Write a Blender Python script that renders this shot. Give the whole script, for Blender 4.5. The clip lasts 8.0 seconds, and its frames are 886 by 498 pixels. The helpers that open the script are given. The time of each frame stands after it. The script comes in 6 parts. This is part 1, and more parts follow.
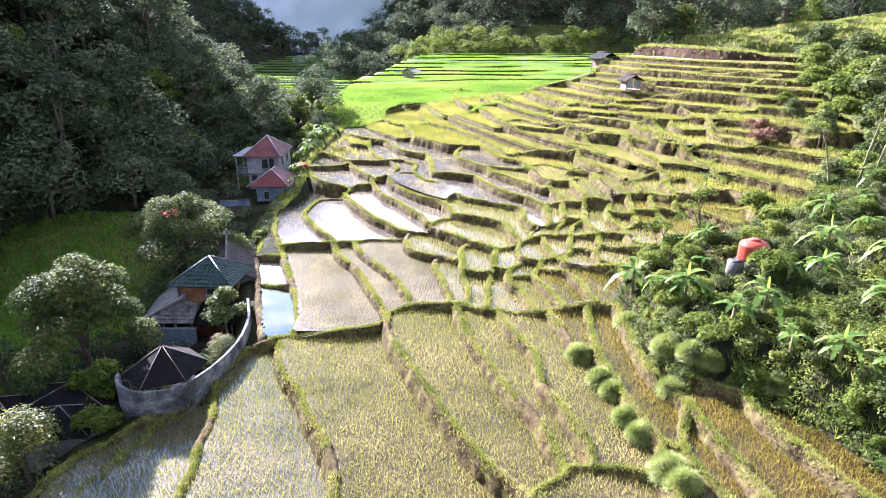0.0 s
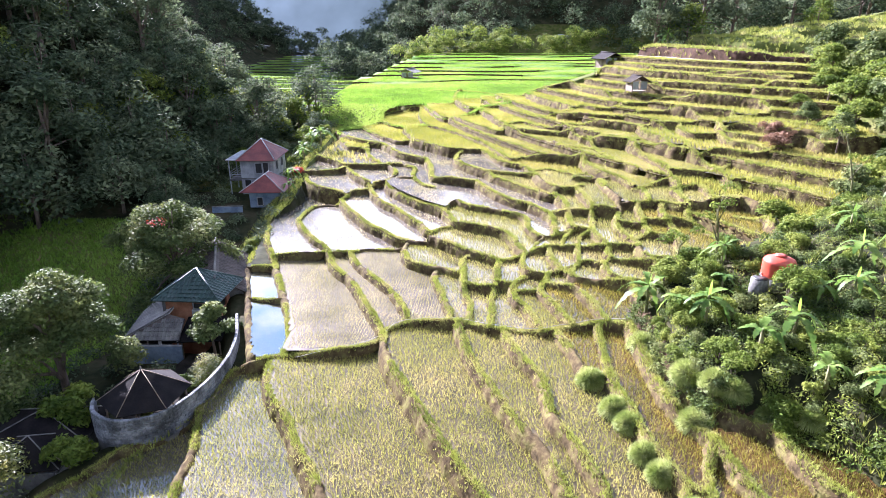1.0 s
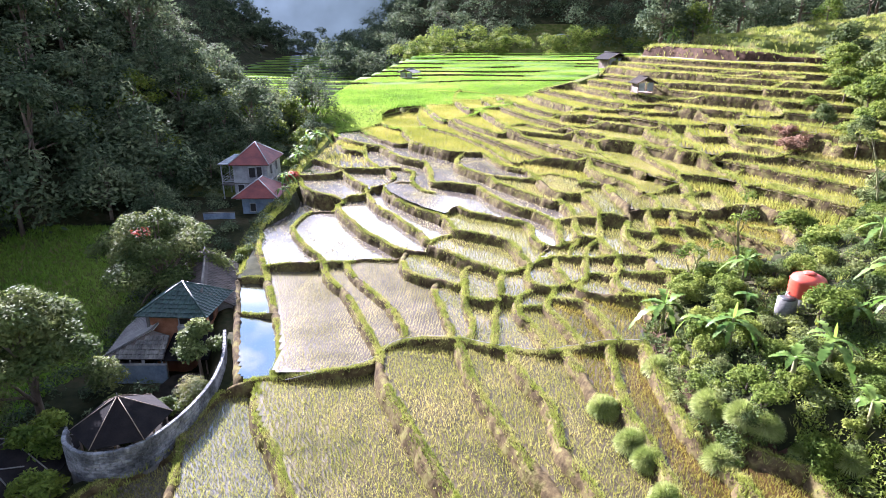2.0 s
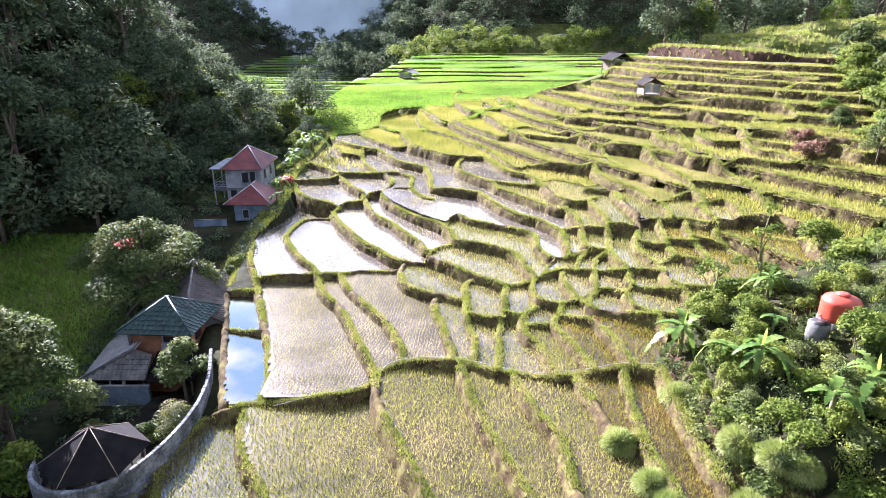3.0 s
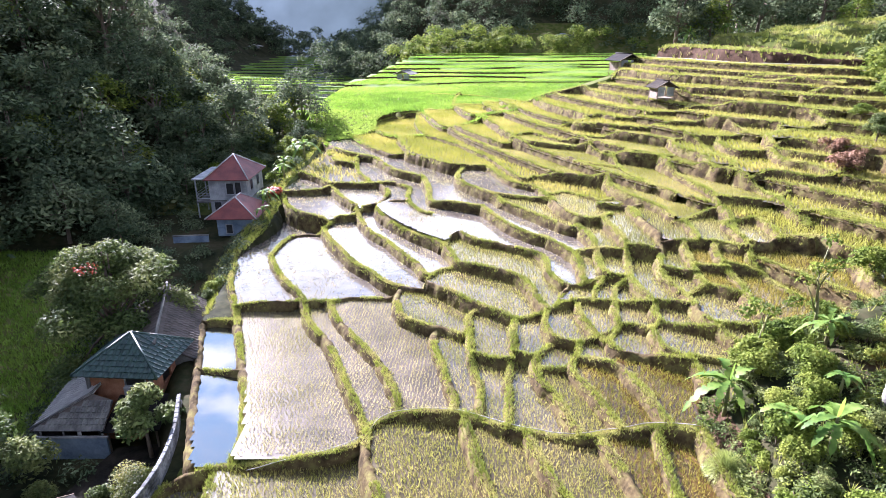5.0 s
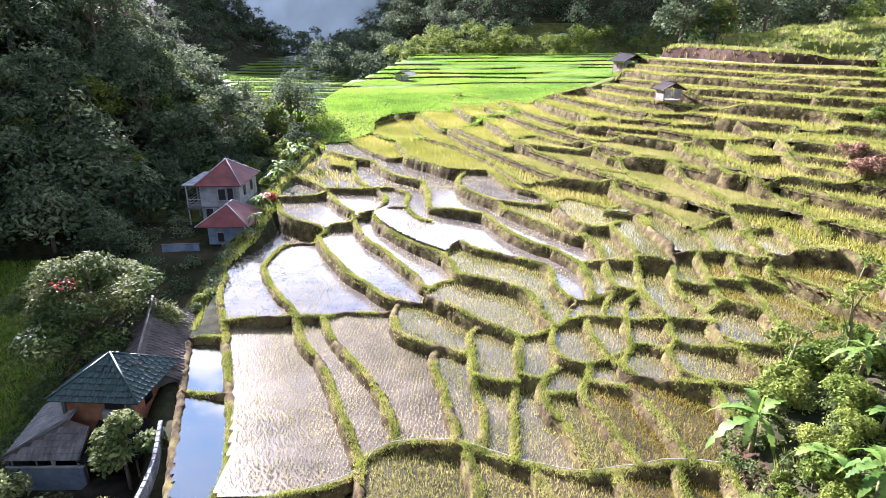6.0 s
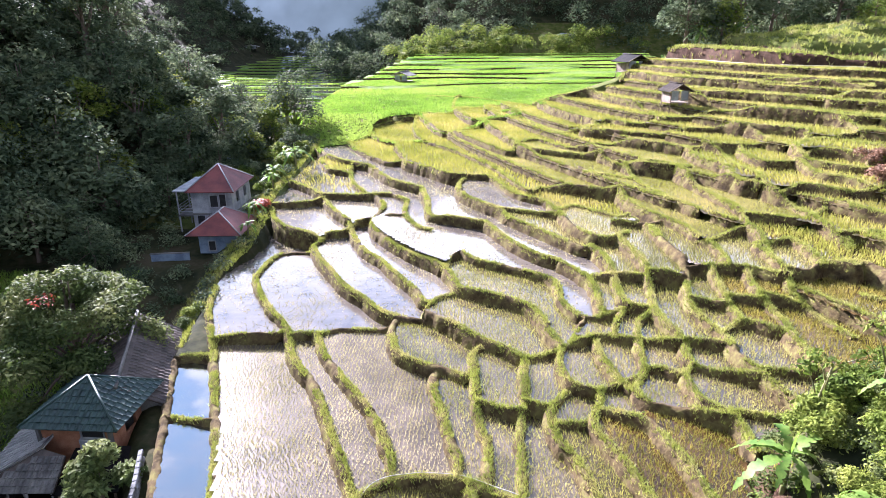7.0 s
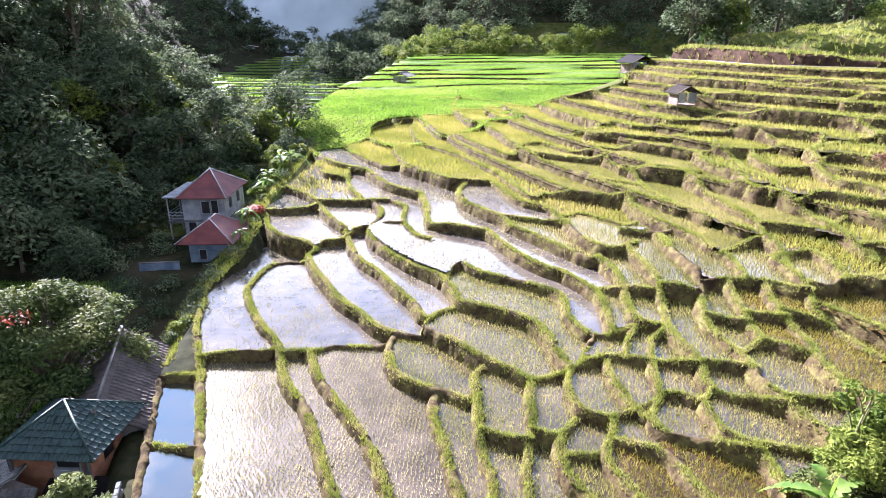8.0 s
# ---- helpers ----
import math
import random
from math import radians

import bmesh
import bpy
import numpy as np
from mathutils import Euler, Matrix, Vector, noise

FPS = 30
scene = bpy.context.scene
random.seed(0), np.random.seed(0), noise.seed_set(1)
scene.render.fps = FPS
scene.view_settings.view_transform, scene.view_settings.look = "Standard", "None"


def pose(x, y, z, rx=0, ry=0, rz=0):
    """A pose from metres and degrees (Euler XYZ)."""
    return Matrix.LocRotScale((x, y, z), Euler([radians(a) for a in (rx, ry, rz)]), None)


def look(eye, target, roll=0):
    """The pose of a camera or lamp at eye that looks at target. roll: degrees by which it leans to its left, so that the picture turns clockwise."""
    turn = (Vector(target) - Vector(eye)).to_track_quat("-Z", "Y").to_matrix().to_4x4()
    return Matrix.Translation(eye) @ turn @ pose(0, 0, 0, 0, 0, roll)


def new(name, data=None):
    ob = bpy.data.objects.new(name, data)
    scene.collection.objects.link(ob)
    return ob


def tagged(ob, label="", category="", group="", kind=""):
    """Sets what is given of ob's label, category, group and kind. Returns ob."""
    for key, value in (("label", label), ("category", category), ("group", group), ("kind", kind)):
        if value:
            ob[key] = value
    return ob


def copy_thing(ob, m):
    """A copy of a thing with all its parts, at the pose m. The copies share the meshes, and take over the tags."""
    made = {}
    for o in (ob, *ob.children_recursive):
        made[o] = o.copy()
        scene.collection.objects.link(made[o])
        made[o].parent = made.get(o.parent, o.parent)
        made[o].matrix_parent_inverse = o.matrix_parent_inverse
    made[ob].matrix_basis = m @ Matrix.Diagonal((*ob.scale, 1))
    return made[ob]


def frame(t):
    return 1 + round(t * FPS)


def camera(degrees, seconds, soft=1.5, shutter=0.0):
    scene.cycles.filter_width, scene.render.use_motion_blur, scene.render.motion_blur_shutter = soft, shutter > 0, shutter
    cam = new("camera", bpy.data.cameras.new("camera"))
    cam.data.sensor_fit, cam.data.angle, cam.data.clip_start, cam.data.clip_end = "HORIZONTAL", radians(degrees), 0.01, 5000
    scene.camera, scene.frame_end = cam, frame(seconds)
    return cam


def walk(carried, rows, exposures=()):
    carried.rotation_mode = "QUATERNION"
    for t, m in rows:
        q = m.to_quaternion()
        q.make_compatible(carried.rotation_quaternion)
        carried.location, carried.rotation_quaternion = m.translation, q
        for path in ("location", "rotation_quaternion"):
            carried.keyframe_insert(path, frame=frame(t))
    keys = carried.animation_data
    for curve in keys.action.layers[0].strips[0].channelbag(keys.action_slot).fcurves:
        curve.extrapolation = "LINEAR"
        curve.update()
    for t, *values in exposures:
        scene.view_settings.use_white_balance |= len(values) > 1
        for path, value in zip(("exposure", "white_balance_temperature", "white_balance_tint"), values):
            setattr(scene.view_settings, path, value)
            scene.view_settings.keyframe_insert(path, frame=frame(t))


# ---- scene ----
cam = camera(73.0, 8.0, soft=0.8)
METRES, EYE, TILT, LEAN, TURN = 13.65, 20.15, -20.0, 0.0, 0.0
ROWS = [
    (0.0, 0.0, 0.0, 0.0, 0.0, 0.0, -0.0),
    (0.5, -0.0008, 0.0963, 0.0341, -0.01, -0.01, 0.01),
    (1.0, -0.0026, 0.1914, 0.0673, -0.02, -0.01, 0.03),
    (1.5, -0.0053, 0.2842, 0.1003, -0.05, -0.02, 0.05),
    (3.0, -0.0103, 0.5614, 0.1973, -0.12, -0.03, 0.1),
    (3.5, -0.012, 0.6527, 0.2304, -0.15, -0.04, 0.12),
    (4.0, -0.0137, 0.7413, 0.2637, -0.18, -0.06, 0.14),
    (4.5, -0.0155, 0.828, 0.2961, -0.21, -0.06, 0.16),
    (6.0, -0.0183, 1.0829, 0.3909, -0.28, -0.07, 0.27),
    (6.5, -0.0194, 1.158, 0.4201, -0.3, -0.09, 0.3),
    (7.0, -0.0207, 1.2418, 0.4522, -0.32, -0.09, 0.34),
    (7.5, -0.0213, 1.314, 0.4793, -0.35, -0.09, 0.35),
    (8.0, -0.0232, 1.3953, 0.5091, -0.37, -0.09, 0.38),
]
walk(cam, [(t, pose(0, 0, EYE, TILT, LEAN, TURN) @ pose(METRES * x, METRES * y, METRES * z, 90 + pitch, roll, yaw)) for t, x, y, z, yaw, pitch, roll in ROWS], ((0, 3.05, 5500, 23), (8, 2.9, 5600, 23)))

# ---- world, sun ----
SUN_AZ, SUN_EL = -35.0, 26.8          # degrees left of straight ahead, degrees up
world = bpy.data.worlds.new("sky")
scene.world = world
world.use_nodes = True
wn, wl = world.node_tree.nodes, world.node_tree.links
wn.clear()
sky = wn.new("ShaderNodeTexSky")
sky.sky_type = "NISHITA"
sky.sun_disc = False
sky.sun_elevation, sky.sun_rotation = radians(SUN_EL), radians(SUN_AZ)
sky.air_density, sky.dust_density = 1.0, 0.6
tc = wn.new("ShaderNodeTexCoord")
mp = wn.new("ShaderNodeMapping")
mp.inputs["Scale"].default_value = (1.0, 1.0, 2.2)
cloud = wn.new("ShaderNodeTexNoise")
cloud.inputs["Scale"].default_value, cloud.inputs["Detail"].default_value = 7.5, 6.0
ramp = wn.new("ShaderNodeValToRGB")
ramp.color_ramp.elements[0].position, ramp.color_ramp.elements[1].position = 0.5, 0.66
mixc = wn.new("ShaderNodeMixRGB")
mixc.inputs[2].default_value = (32.0, 32.0, 32.5, 1)
sep = wn.new("ShaderNodeSeparateXYZ")
haze = wn.new("ShaderNodeMapRange")
haze.interpolation_type = "SMOOTHSTEP"
haze.inputs["From Min"].default_value, haze.inputs["From Max"].default_value = 0.45, 0.28
mixh = wn.new("ShaderNodeMixRGB")
mixh.inputs[2].default_value = (58.0, 58.0, 58.0, 1)
bg = wn.new("ShaderNodeBackground")
bg.inputs["Strength"].default_value = 0.0145
wo = wn.new("ShaderNodeOutputWorld")
wl.new(tc.outputs["Generated"], mp.inputs["Vector"])
wl.new(mp.outputs["Vector"], cloud.inputs["Vector"])
wl.new(cloud.outputs["Fac"], ramp.inputs["Fac"])
wl.new(ramp.outputs["Color"], mixc.inputs[0])
wl.new(tc.outputs["Generated"], sep.inputs["Vector"])
wl.new(sep.outputs["Z"], haze.inputs["Value"])
glow = wn.new("ShaderNodeVectorMath")
glow.operation = "DOT_PRODUCT"
glow.inputs[1].default_value = (-0.45, 0.89, 0.0)
toward = wn.new("ShaderNodeMapRange")
toward.interpolation_type = "SMOOTHSTEP"
toward.inputs["From Min"].default_value, toward.inputs["From Max"].default_value = 0.0, 0.7
both = wn.new("ShaderNodeMath")
both.operation = "MULTIPLY"
wl.new(tc.outputs["Generated"], glow.inputs[0])
wl.new(glow.outputs["Value"], toward.inputs["Value"])
wl.new(toward.outputs["Result"], both.inputs[0])
wl.new(haze.outputs["Result"], both.inputs[1])
wl.new(both.outputs[0], mixh.inputs[0])
blue = wn.new("ShaderNodeMapRange")
blue.interpolation_type = "SMOOTHSTEP"
blue.inputs["From Min"].default_value, blue.inputs["From Max"].default_value = 0.9, 0.45
bluemul = wn.new("ShaderNodeMath")
bluemul.operation = "MULTIPLY"
mixb = wn.new("ShaderNodeMixRGB")
mixb.inputs[2].default_value = (9.0, 15.5, 25.0, 1)
wl.new(sep.outputs["Z"], blue.inputs["Value"])
wl.new(blue.outputs["Result"], bluemul.inputs[0])
wl.new(toward.outputs["Result"], bluemul.inputs[1])
wl.new(bluemul.outputs[0], mixb.inputs[0])
wl.new(sky.outputs["Color"], mixb.inputs[1])
wl.new(mixb.outputs["Color"], mixc.inputs[1])
wl.new(mixc.outputs["Color"], mixh.inputs[1])
wl.new(mixh.outputs["Color"], bg.inputs["Color"])
wl.new(bg.outputs["Background"], wo.inputs["Surface"])
sun_data = bpy.data.lights.new("sun", "SUN")
sun_data.energy, sun_data.angle, sun_data.color = 5.0, radians(0.6), (1.0, 0.9, 0.845)
sun = new("sun", sun_data)
to_sun = Vector((math.sin(radians(SUN_AZ)) * math.cos(radians(SUN_EL)), math.cos(radians(SUN_AZ)) * math.cos(radians(SUN_EL)), math.sin(radians(SUN_EL))))
sun.matrix_world = look(to_sun * 200, (0, 0, 0))


# ---- materials ----
def material(name, colours, rough=0.8, scale=3.0, bump=0.3, metal=0.0, fine=25.0, spread=0.15, sheen=0.0, through_light=0.0, ior=1.45, stretch=(1, 1, 1), gloss=0.5):
    """Noise mix of two or three colours at two scales, with bump and a random tint per piece."""
    m = bpy.data.materials.new(name)
    m.use_nodes = True
    n, l = m.node_tree.nodes, m.node_tree.links
    b = n["Principled BSDF"]
    b.inputs["Roughness"].default_value, b.inputs["Metallic"].default_value, b.inputs["IOR"].default_value = rough, metal, ior
    b.inputs["Specular IOR Level"].default_value = gloss
    g = n.new("ShaderNodeNewGeometry")
    mpn = n.new("ShaderNodeMapping")
    mpn.inputs["Scale"].default_value = stretch
    l.new(g.outputs["Position"], mpn.inputs["Vector"])
    a = n.new("ShaderNodeTexNoise")
    a.inputs["Scale"].default_value, a.inputs["Detail"].default_value = scale, 5.0
    f = n.new("ShaderNodeTexNoise")
    f.inputs["Scale"].default_value, f.inputs["Detail"].default_value = fine, 4.0
    l.new(mpn.outputs["Vector"], a.inputs["Vector"])
    l.new(mpn.outputs["Vector"], f.inputs["Vector"])
    r = n.new("ShaderNodeValToRGB")
    e = r.color_ramp.elements
    e[0].position, e[1].position = 0.32, 0.68
    e[0].color, e[1].color = (*colours[0], 1), (*colours[-1], 1)
    if len(colours) == 3:
        e.new(0.5).color = (*colours[1], 1)
    add = n.new("ShaderNodeMath")
    add.operation = "MULTIPLY_ADD"
    add.inputs[1].default_value, add.inputs[2].default_value = 0.35, -0.175
    l.new(f.outputs["Fac"], add.inputs[0])
    add2 = n.new("ShaderNodeMath")
    add2.operation = "ADD"
    l.new(add.outputs[0], add2.inputs[0])
    l.new(a.outputs["Fac"], add2.inputs[1])
    l.new(add2.outputs[0], r.inputs["Fac"])
    hsv = n.new("ShaderNodeHueSaturation")
    isl = n.new("ShaderNodeMath")
    isl.operation = "MULTIPLY_ADD"
    isl.inputs[1].default_value, isl.inputs[2].default_value = 2 * spread, 1 - spread
    l.new(g.outputs["Random Per Island"], isl.inputs[0])
    l.new(isl.outputs[0], hsv.inputs["Value"])
    l.new(r.outputs["Color"], hsv.inputs["Color"])
    l.new(hsv.outputs["Color"], b.inputs["Base Color"])
    if bump:
        bp = n.new("ShaderNodeBump")
        bp.inputs["Strength"].default_value, bp.inputs["Distance"].default_value = bump, 0.05
        l.new(f.outputs["Fac"], bp.inputs["Height"])
        l.new(bp.outputs["Normal"], b.inputs["Normal"])
    if through_light:
        out = n["Material Output"]
        tr = n.new("ShaderNodeBsdfTranslucent")
        mx = n.new("ShaderNodeMixShader")
        mx.inputs[0].default_value = through_light
        l.new(hsv.outputs["Color"], tr.inputs["Color"])
        l.new(b.outputs[0], mx.inputs[1])
        l.new(tr.outputs[0], mx.inputs[2])
        l.new(mx.outputs[0], out.inputs["Surface"])
    return m


def water_material(name, deep, mud, rough, wave=0.02, film=0.5, ior=1.33):
    """Thin water over mud: dull soft mud islands mixed with a mirror-like film."""
    m = material(name, (deep, mud), rough, 0.6, 0, fine=7.0, spread=0.06, ior=ior)
    n, l = m.node_tree.nodes, m.node_tree.links
    b = n["Principled BSDF"]
    g = n.new("ShaderNodeNewGeometry")
    w = n.new("ShaderNodeTexNoise")
    w.inputs["Scale"].default_value, w.inputs["Detail"].default_value = 3.0, 3.0
    l.new(g.outputs["Position"], w.inputs["Vector"])
    bp = n.new("ShaderNodeBump")
    bp.inputs["Strength"].default_value, bp.inputs["Distance"].default_value = wave, 0.05
    l.new(w.outputs["Fac"], bp.inputs["Height"])
    l.new(bp.outputs["Normal"], b.inputs["Normal"])
    k = n.new("ShaderNodeTexNoise")
    k.inputs["Scale"].default_value, k.inputs["Detail"].default_value = 1.3, 7.0
    l.new(g.outputs["Position"], k.inputs["Vector"])
    mr = n.new("ShaderNodeMapRange")
    mr.inputs["From Min"].default_value, mr.inputs["From Max"].default_value = film, film + 0.2
    mr.inputs["To Min"].default_value, mr.inputs["To Max"].default_value = rough, rough + 0.14
    l.new(k.outputs["Fac"], mr.inputs["Value"])
    l.new(mr.outputs["Result"], b.inputs["Roughness"])
    return m


M_GROUND = material("soil_grass", ((0.04, 0.055, 0.012), (0.075, 0.09, 0.02), (0.11, 0.10, 0.04)), 0.95, 0.5, 0.6, fine=6.0, gloss=0.08)
M_BUND = material("bund_earth", ((0.03, 0.022, 0.012), (0.078, 0.058, 0.028), (0.125, 0.115, 0.04)), 0.95, 1.6, 1.0, fine=6.0, spread=0.1, gloss=0.08)
M_SOIL = material("red_earth", ((0.03, 0.019, 0.012), (0.075, 0.045, 0.03)), 0.95, 1.5, 0.9, fine=9.0, gloss=0.08)
M_WATER = water_material("pond_water", (0.03, 0.035, 0.03), (0.05, 0.045, 0.03), 0.015, 0.006, 0.78, 2.7)
M_FILM = water_material("paddy_film", (0.06, 0.053, 0.045), (0.12, 0.104, 0.086), 0.12, 0.008, 0.62, 1.65)
M_MUD = water_material("muddy_film", (0.055, 0.045, 0.036), (0.11, 0.09, 0.072), 0.38, 0.008, 0.58, 1.33)
M_MUD.node_tree.nodes["Principled BSDF"].inputs["Specular IOR Level"].default_value = 0.35
M_RICEW = water_material("rice_water", (0.042, 0.033, 0.018), (0.092, 0.07, 0.036), 0.28, 0.008, 0.55, 1.33)
M_THIN = water_material("thin_paddy_water", (0.045, 0.036, 0.024), (0.10, 0.078, 0.052), 0.15, 0.008, 0.6, 1.55)
M_RICEA = material("rice_leaf_amber", ((0.15, 0.15, 0.02), (0.22, 0.2, 0.03), (0.3, 0.24, 0.06)), 0.6, 0.3, 0, fine=2.0, spread=0.4, through_light=0.4)
M_AMBER = water_material("amber_water", (0.04, 0.024, 0.009), (0.085, 0.052, 0.02), 0.14, 0.012, 0.55, 1.4)
M_RICE = material("rice_leaf", ((0.18, 0.19, 0.032), (0.28, 0.275, 0.065), (0.38, 0.335, 0.115)), 0.5, 0.15, 0, fine=2.0, spread=0.35, through_light=0.4)
M_SEEDLING = material("seedling_leaf", ((0.2, 0.185, 0.075), (0.29, 0.265, 0.12), (0.38, 0.34, 0.18)), 0.6, 0.3, 0, fine=2.0, spread=0.35, through_light=0.5)
M_RICEY = material("rice_leaf_yellow", ((0.19, 0.21, 0.03), (0.28, 0.28, 0.05), (0.37, 0.33, 0.09)), 0.6, 0.15, 0, fine=2.0, spread=0.3, through_light=0.4)
M_RICEG = material("rice_leaf_green", ((0.10, 0.2, 0.02), (0.17, 0.29, 0.03), (0.26, 0.36, 0.06)), 0.6, 0.06, 0, fine=0.6, spread=0.3, through_light=0.45)
M_GRASS = material("bund_grass", ((0.15, 0.185, 0.03), (0.28, 0.315, 0.055), (0.38, 0.355, 0.12)), 0.8, 0.5, 0, fine=3.0, spread=0.3, through_light=0.3)
M_LEAF = material("tree_leaf", ((0.045, 0.07, 0.02), (0.085, 0.115, 0.034), (0.165, 0.185, 0.06)), 0.7, 0.4, 0, fine=3.0, spread=0.35, through_light=0.3, gloss=0.15)
M_TUFT = material("tuft_grass", ((0.16, 0.22, 0.045), (0.28, 0.33, 0.09), (0.42, 0.45, 0.18)), 0.5, 1.0, 0, fine=5.0, spread=0.3, through_light=0.3)
# leaf greyed towards blue: the valley haze is put into its colour
M_WOODLEAF = material("hazy_forest_leaf", ((0.04, 0.062, 0.03), (0.08, 0.108, 0.056), (0.155, 0.182, 0.092)), 0.8, 0.3, 0, fine=2.0, spread=0.4, through_light=0.3, gloss=0.1)
M_LEAFY = material("bright_leaf", ((0.05, 0.085, 0.012), (0.12, 0.165, 0.024), (0.23, 0.26, 0.05)), 0.7, 0.4, 0, fine=3.0, spread=0.4, through_light=0.4, gloss=0.15)
M_BANANA = material("banana_leaf", ((0.05, 0.11, 0.018), (0.11, 0.185, 0.032), (0.19, 0.265, 0.06)), 0.5, 0.8, 0.2, fine=6.0, spread=0.3, through_light=0.4, gloss=0.2)
M_BANANAY = material("young_banana_leaf", ((0.16, 0.3, 0.03), (0.26, 0.4, 0.06)), 0.4, 1.0, 0.1, through_light=0.55)
M_STEM = material("banana_stem", ((0.10, 0.09, 0.04), (0.2, 0.2, 0.08)), 0.7, 3.0, 0.4, stretch=(1, 1, 0.2))
M_BARK = material("bark", ((0.07, 0.05, 0.035), (0.17, 0.13, 0.10)), 0.9, 3.0, 0.7, stretch=(1, 1, 0.25))
M_REDFLOWER = material("red_flower", ((0.22, 0.03, 0.02), (0.4, 0.09, 0.03)), 0.6, 2.0, 0, through_light=0.3)
M_REDROOF = material("red_roof", ((0.09, 0.018, 0.018), (0.16, 0.036, 0.03)), 0.6, 1.0, 0.3, fine=12.0)
M_WHITE = material("weathered_white_paint", ((0.19, 0.2, 0.215), (0.36, 0.375, 0.385)), 0.8, 1.2, 0.25, fine=8.0)
M_BLUE = material("pale_blue_paint", ((0.1, 0.14, 0.2), (0.2, 0.26, 0.33)), 0.8, 1.2, 0.25, fine=8.0)
M_GREENROOF = material("green_tile", ((0.008, 0.026, 0.023), (0.02, 0.05, 0.042)), 0.5, 2.0, 0.2, fine=10.0, spread=0.25)
M_BROWNROOF = material("grey_brown_tile", ((0.04, 0.032, 0.028), (0.10, 0.082, 0.072)), 0.8, 1.5, 0.3, fine=10.0, spread=0.3)
M_DARKROOF = material("dark_sheet_roof", ((0.005, 0.005, 0.006), (0.014, 0.012, 0.012)), 0.9, 1.5, 0.3, fine=12.0, gloss=0.15)
M_BRICK = material("bare_brick", ((0.24, 0.10, 0.05), (0.38, 0.18, 0.10)), 0.9, 2.0, 0.5, fine=14.0)
M_CONCRETE = material("grey_concrete", ((0.07, 0.07, 0.067), (0.17, 0.165, 0.155)), 0.9, 1.2, 0.4, fine=10.0)
M_WALL = material("whitewashed_block", ((0.03, 0.033, 0.036), (0.1, 0.107, 0.115), (0.24, 0.25, 0.265)), 0.9, 1.1, 0.6, fine=7.0, spread=0.3)
# near black for window panes and for painted shade in openings
M_DARK = material("dark_pane_and_shade", ((0.012, 0.012, 0.014), (0.03, 0.03, 0.03)), 0.4, 2.0, 0)
M_WOOD = material("grey_timber", ((0.12, 0.09, 0.065), (0.26, 0.21, 0.16)), 0.85, 2.0, 0.4, fine=18.0, stretch=(1, 1, 0.3))
M_THATCH = material("old_thatch", ((0.015, 0.012, 0.011), (0.05, 0.042, 0.035)), 0.95, 3.0, 0.8, fine=22.0, gloss=0.1)
M_ORANGE = material("orange_plastic", ((0.34, 0.045, 0.025), (0.46, 0.075, 0.04)), 0.4, 1.5, 0.05)
M_HOSE = material("grey_hose", ((0.2, 0.19, 0.18), (0.32, 0.31, 0.29)), 0.6, 3.0, 0.1)
M_TARP = material("white_sheet", ((0.28, 0.28, 0.28), (0.46, 0.45, 0.44)), 0.7, 2.0, 0.2)
M_DRY = material("dry_brown_leaf", ((0.10, 0.05, 0.03), (0.17, 0.09, 0.05), (0.26, 0.15, 0.09)), 0.8, 0.6, 0, fine=3.0, spread=0.3, through_light=0.2)
M_BUSH = material("yellow_bush_leaf", ((0.05, 0.075, 0.012), (0.1, 0.12, 0.018), (0.2, 0.19, 0.03)), 0.6, 0.5, 0, fine=3.0, spread=0.3, through_light=0.35)
# yard earth with the shade of trees and houses put into its colour
M_YARD_SHADE = material("shade_dark_earth", ((0.012, 0.011, 0.009), (0.03, 0.026, 0.02)), 0.9, 1.2, 0.6, fine=8.0, gloss=0.08)
# forest floor, near black so that it also paints shade on open ground
M_FOREST_SHADE = material("forest_floor_and_shade", ((0.012, 0.015, 0.007), (0.028, 0.03, 0.013), (0.05, 0.042, 0.024)), 0.95, 0.25, 0.8, fine=2.0, gloss=0.08)


# ---- mesh helpers ----
def mesh_of(name, verts, faces, mat, smooth=False):
    me = bpy.data.meshes.new(name)
    me.from_pydata([tuple(map(float, v)) for v in verts], [], faces)
    for mm in (mat if isinstance(mat, (list, tuple)) else [mat]):
        me.materials.append(mm)
    if smooth:
        me.polygons.foreach_set("use_smooth", [True] * len(me.polygons))
    return me


def fast_mesh(name, verts, loops, size, mat, smooth=False):
    """A mesh of equal polygons (size corners each) from arrays."""
    me = bpy.data.meshes.new(name)
    verts, loops = np.asarray(verts, np.float32).reshape(-1, 3), np.asarray(loops, np.int32).ravel()
    me.vertices.add(len(verts))
    me.vertices.foreach_set("co", verts.ravel())
    me.loops.add(len(loops))
    me.loops.foreach_set("vertex_index", loops)
    count = len(loops) // size
    me.polygons.add(count)
    me.polygons.foreach_set("loop_start", np.arange(count, dtype=np.int32) * size)
    me.polygons.foreach_set("loop_total", np.full(count, size, np.int32))
    if smooth:
        me.polygons.foreach_set("use_smooth", np.ones(count, bool))
    me.materials.append(mat)
    me.update(calc_edges=True)
    return me


def thing(name, x=0, y=0, z=0, turn=0, label="", category="", group="", kind=""):
    ob = new(name)
    ob.empty_display_size = 0.2
    ob.matrix_basis = pose(x, y, z, 0, 0, turn)
    return tagged(ob, label, category, group, kind)


def part(name, data, parent, label="", m=None):
    ob = new(name, data)
    ob.parent = parent
    if m is not None:
        ob.matrix_basis = m
    return tagged(ob, label)


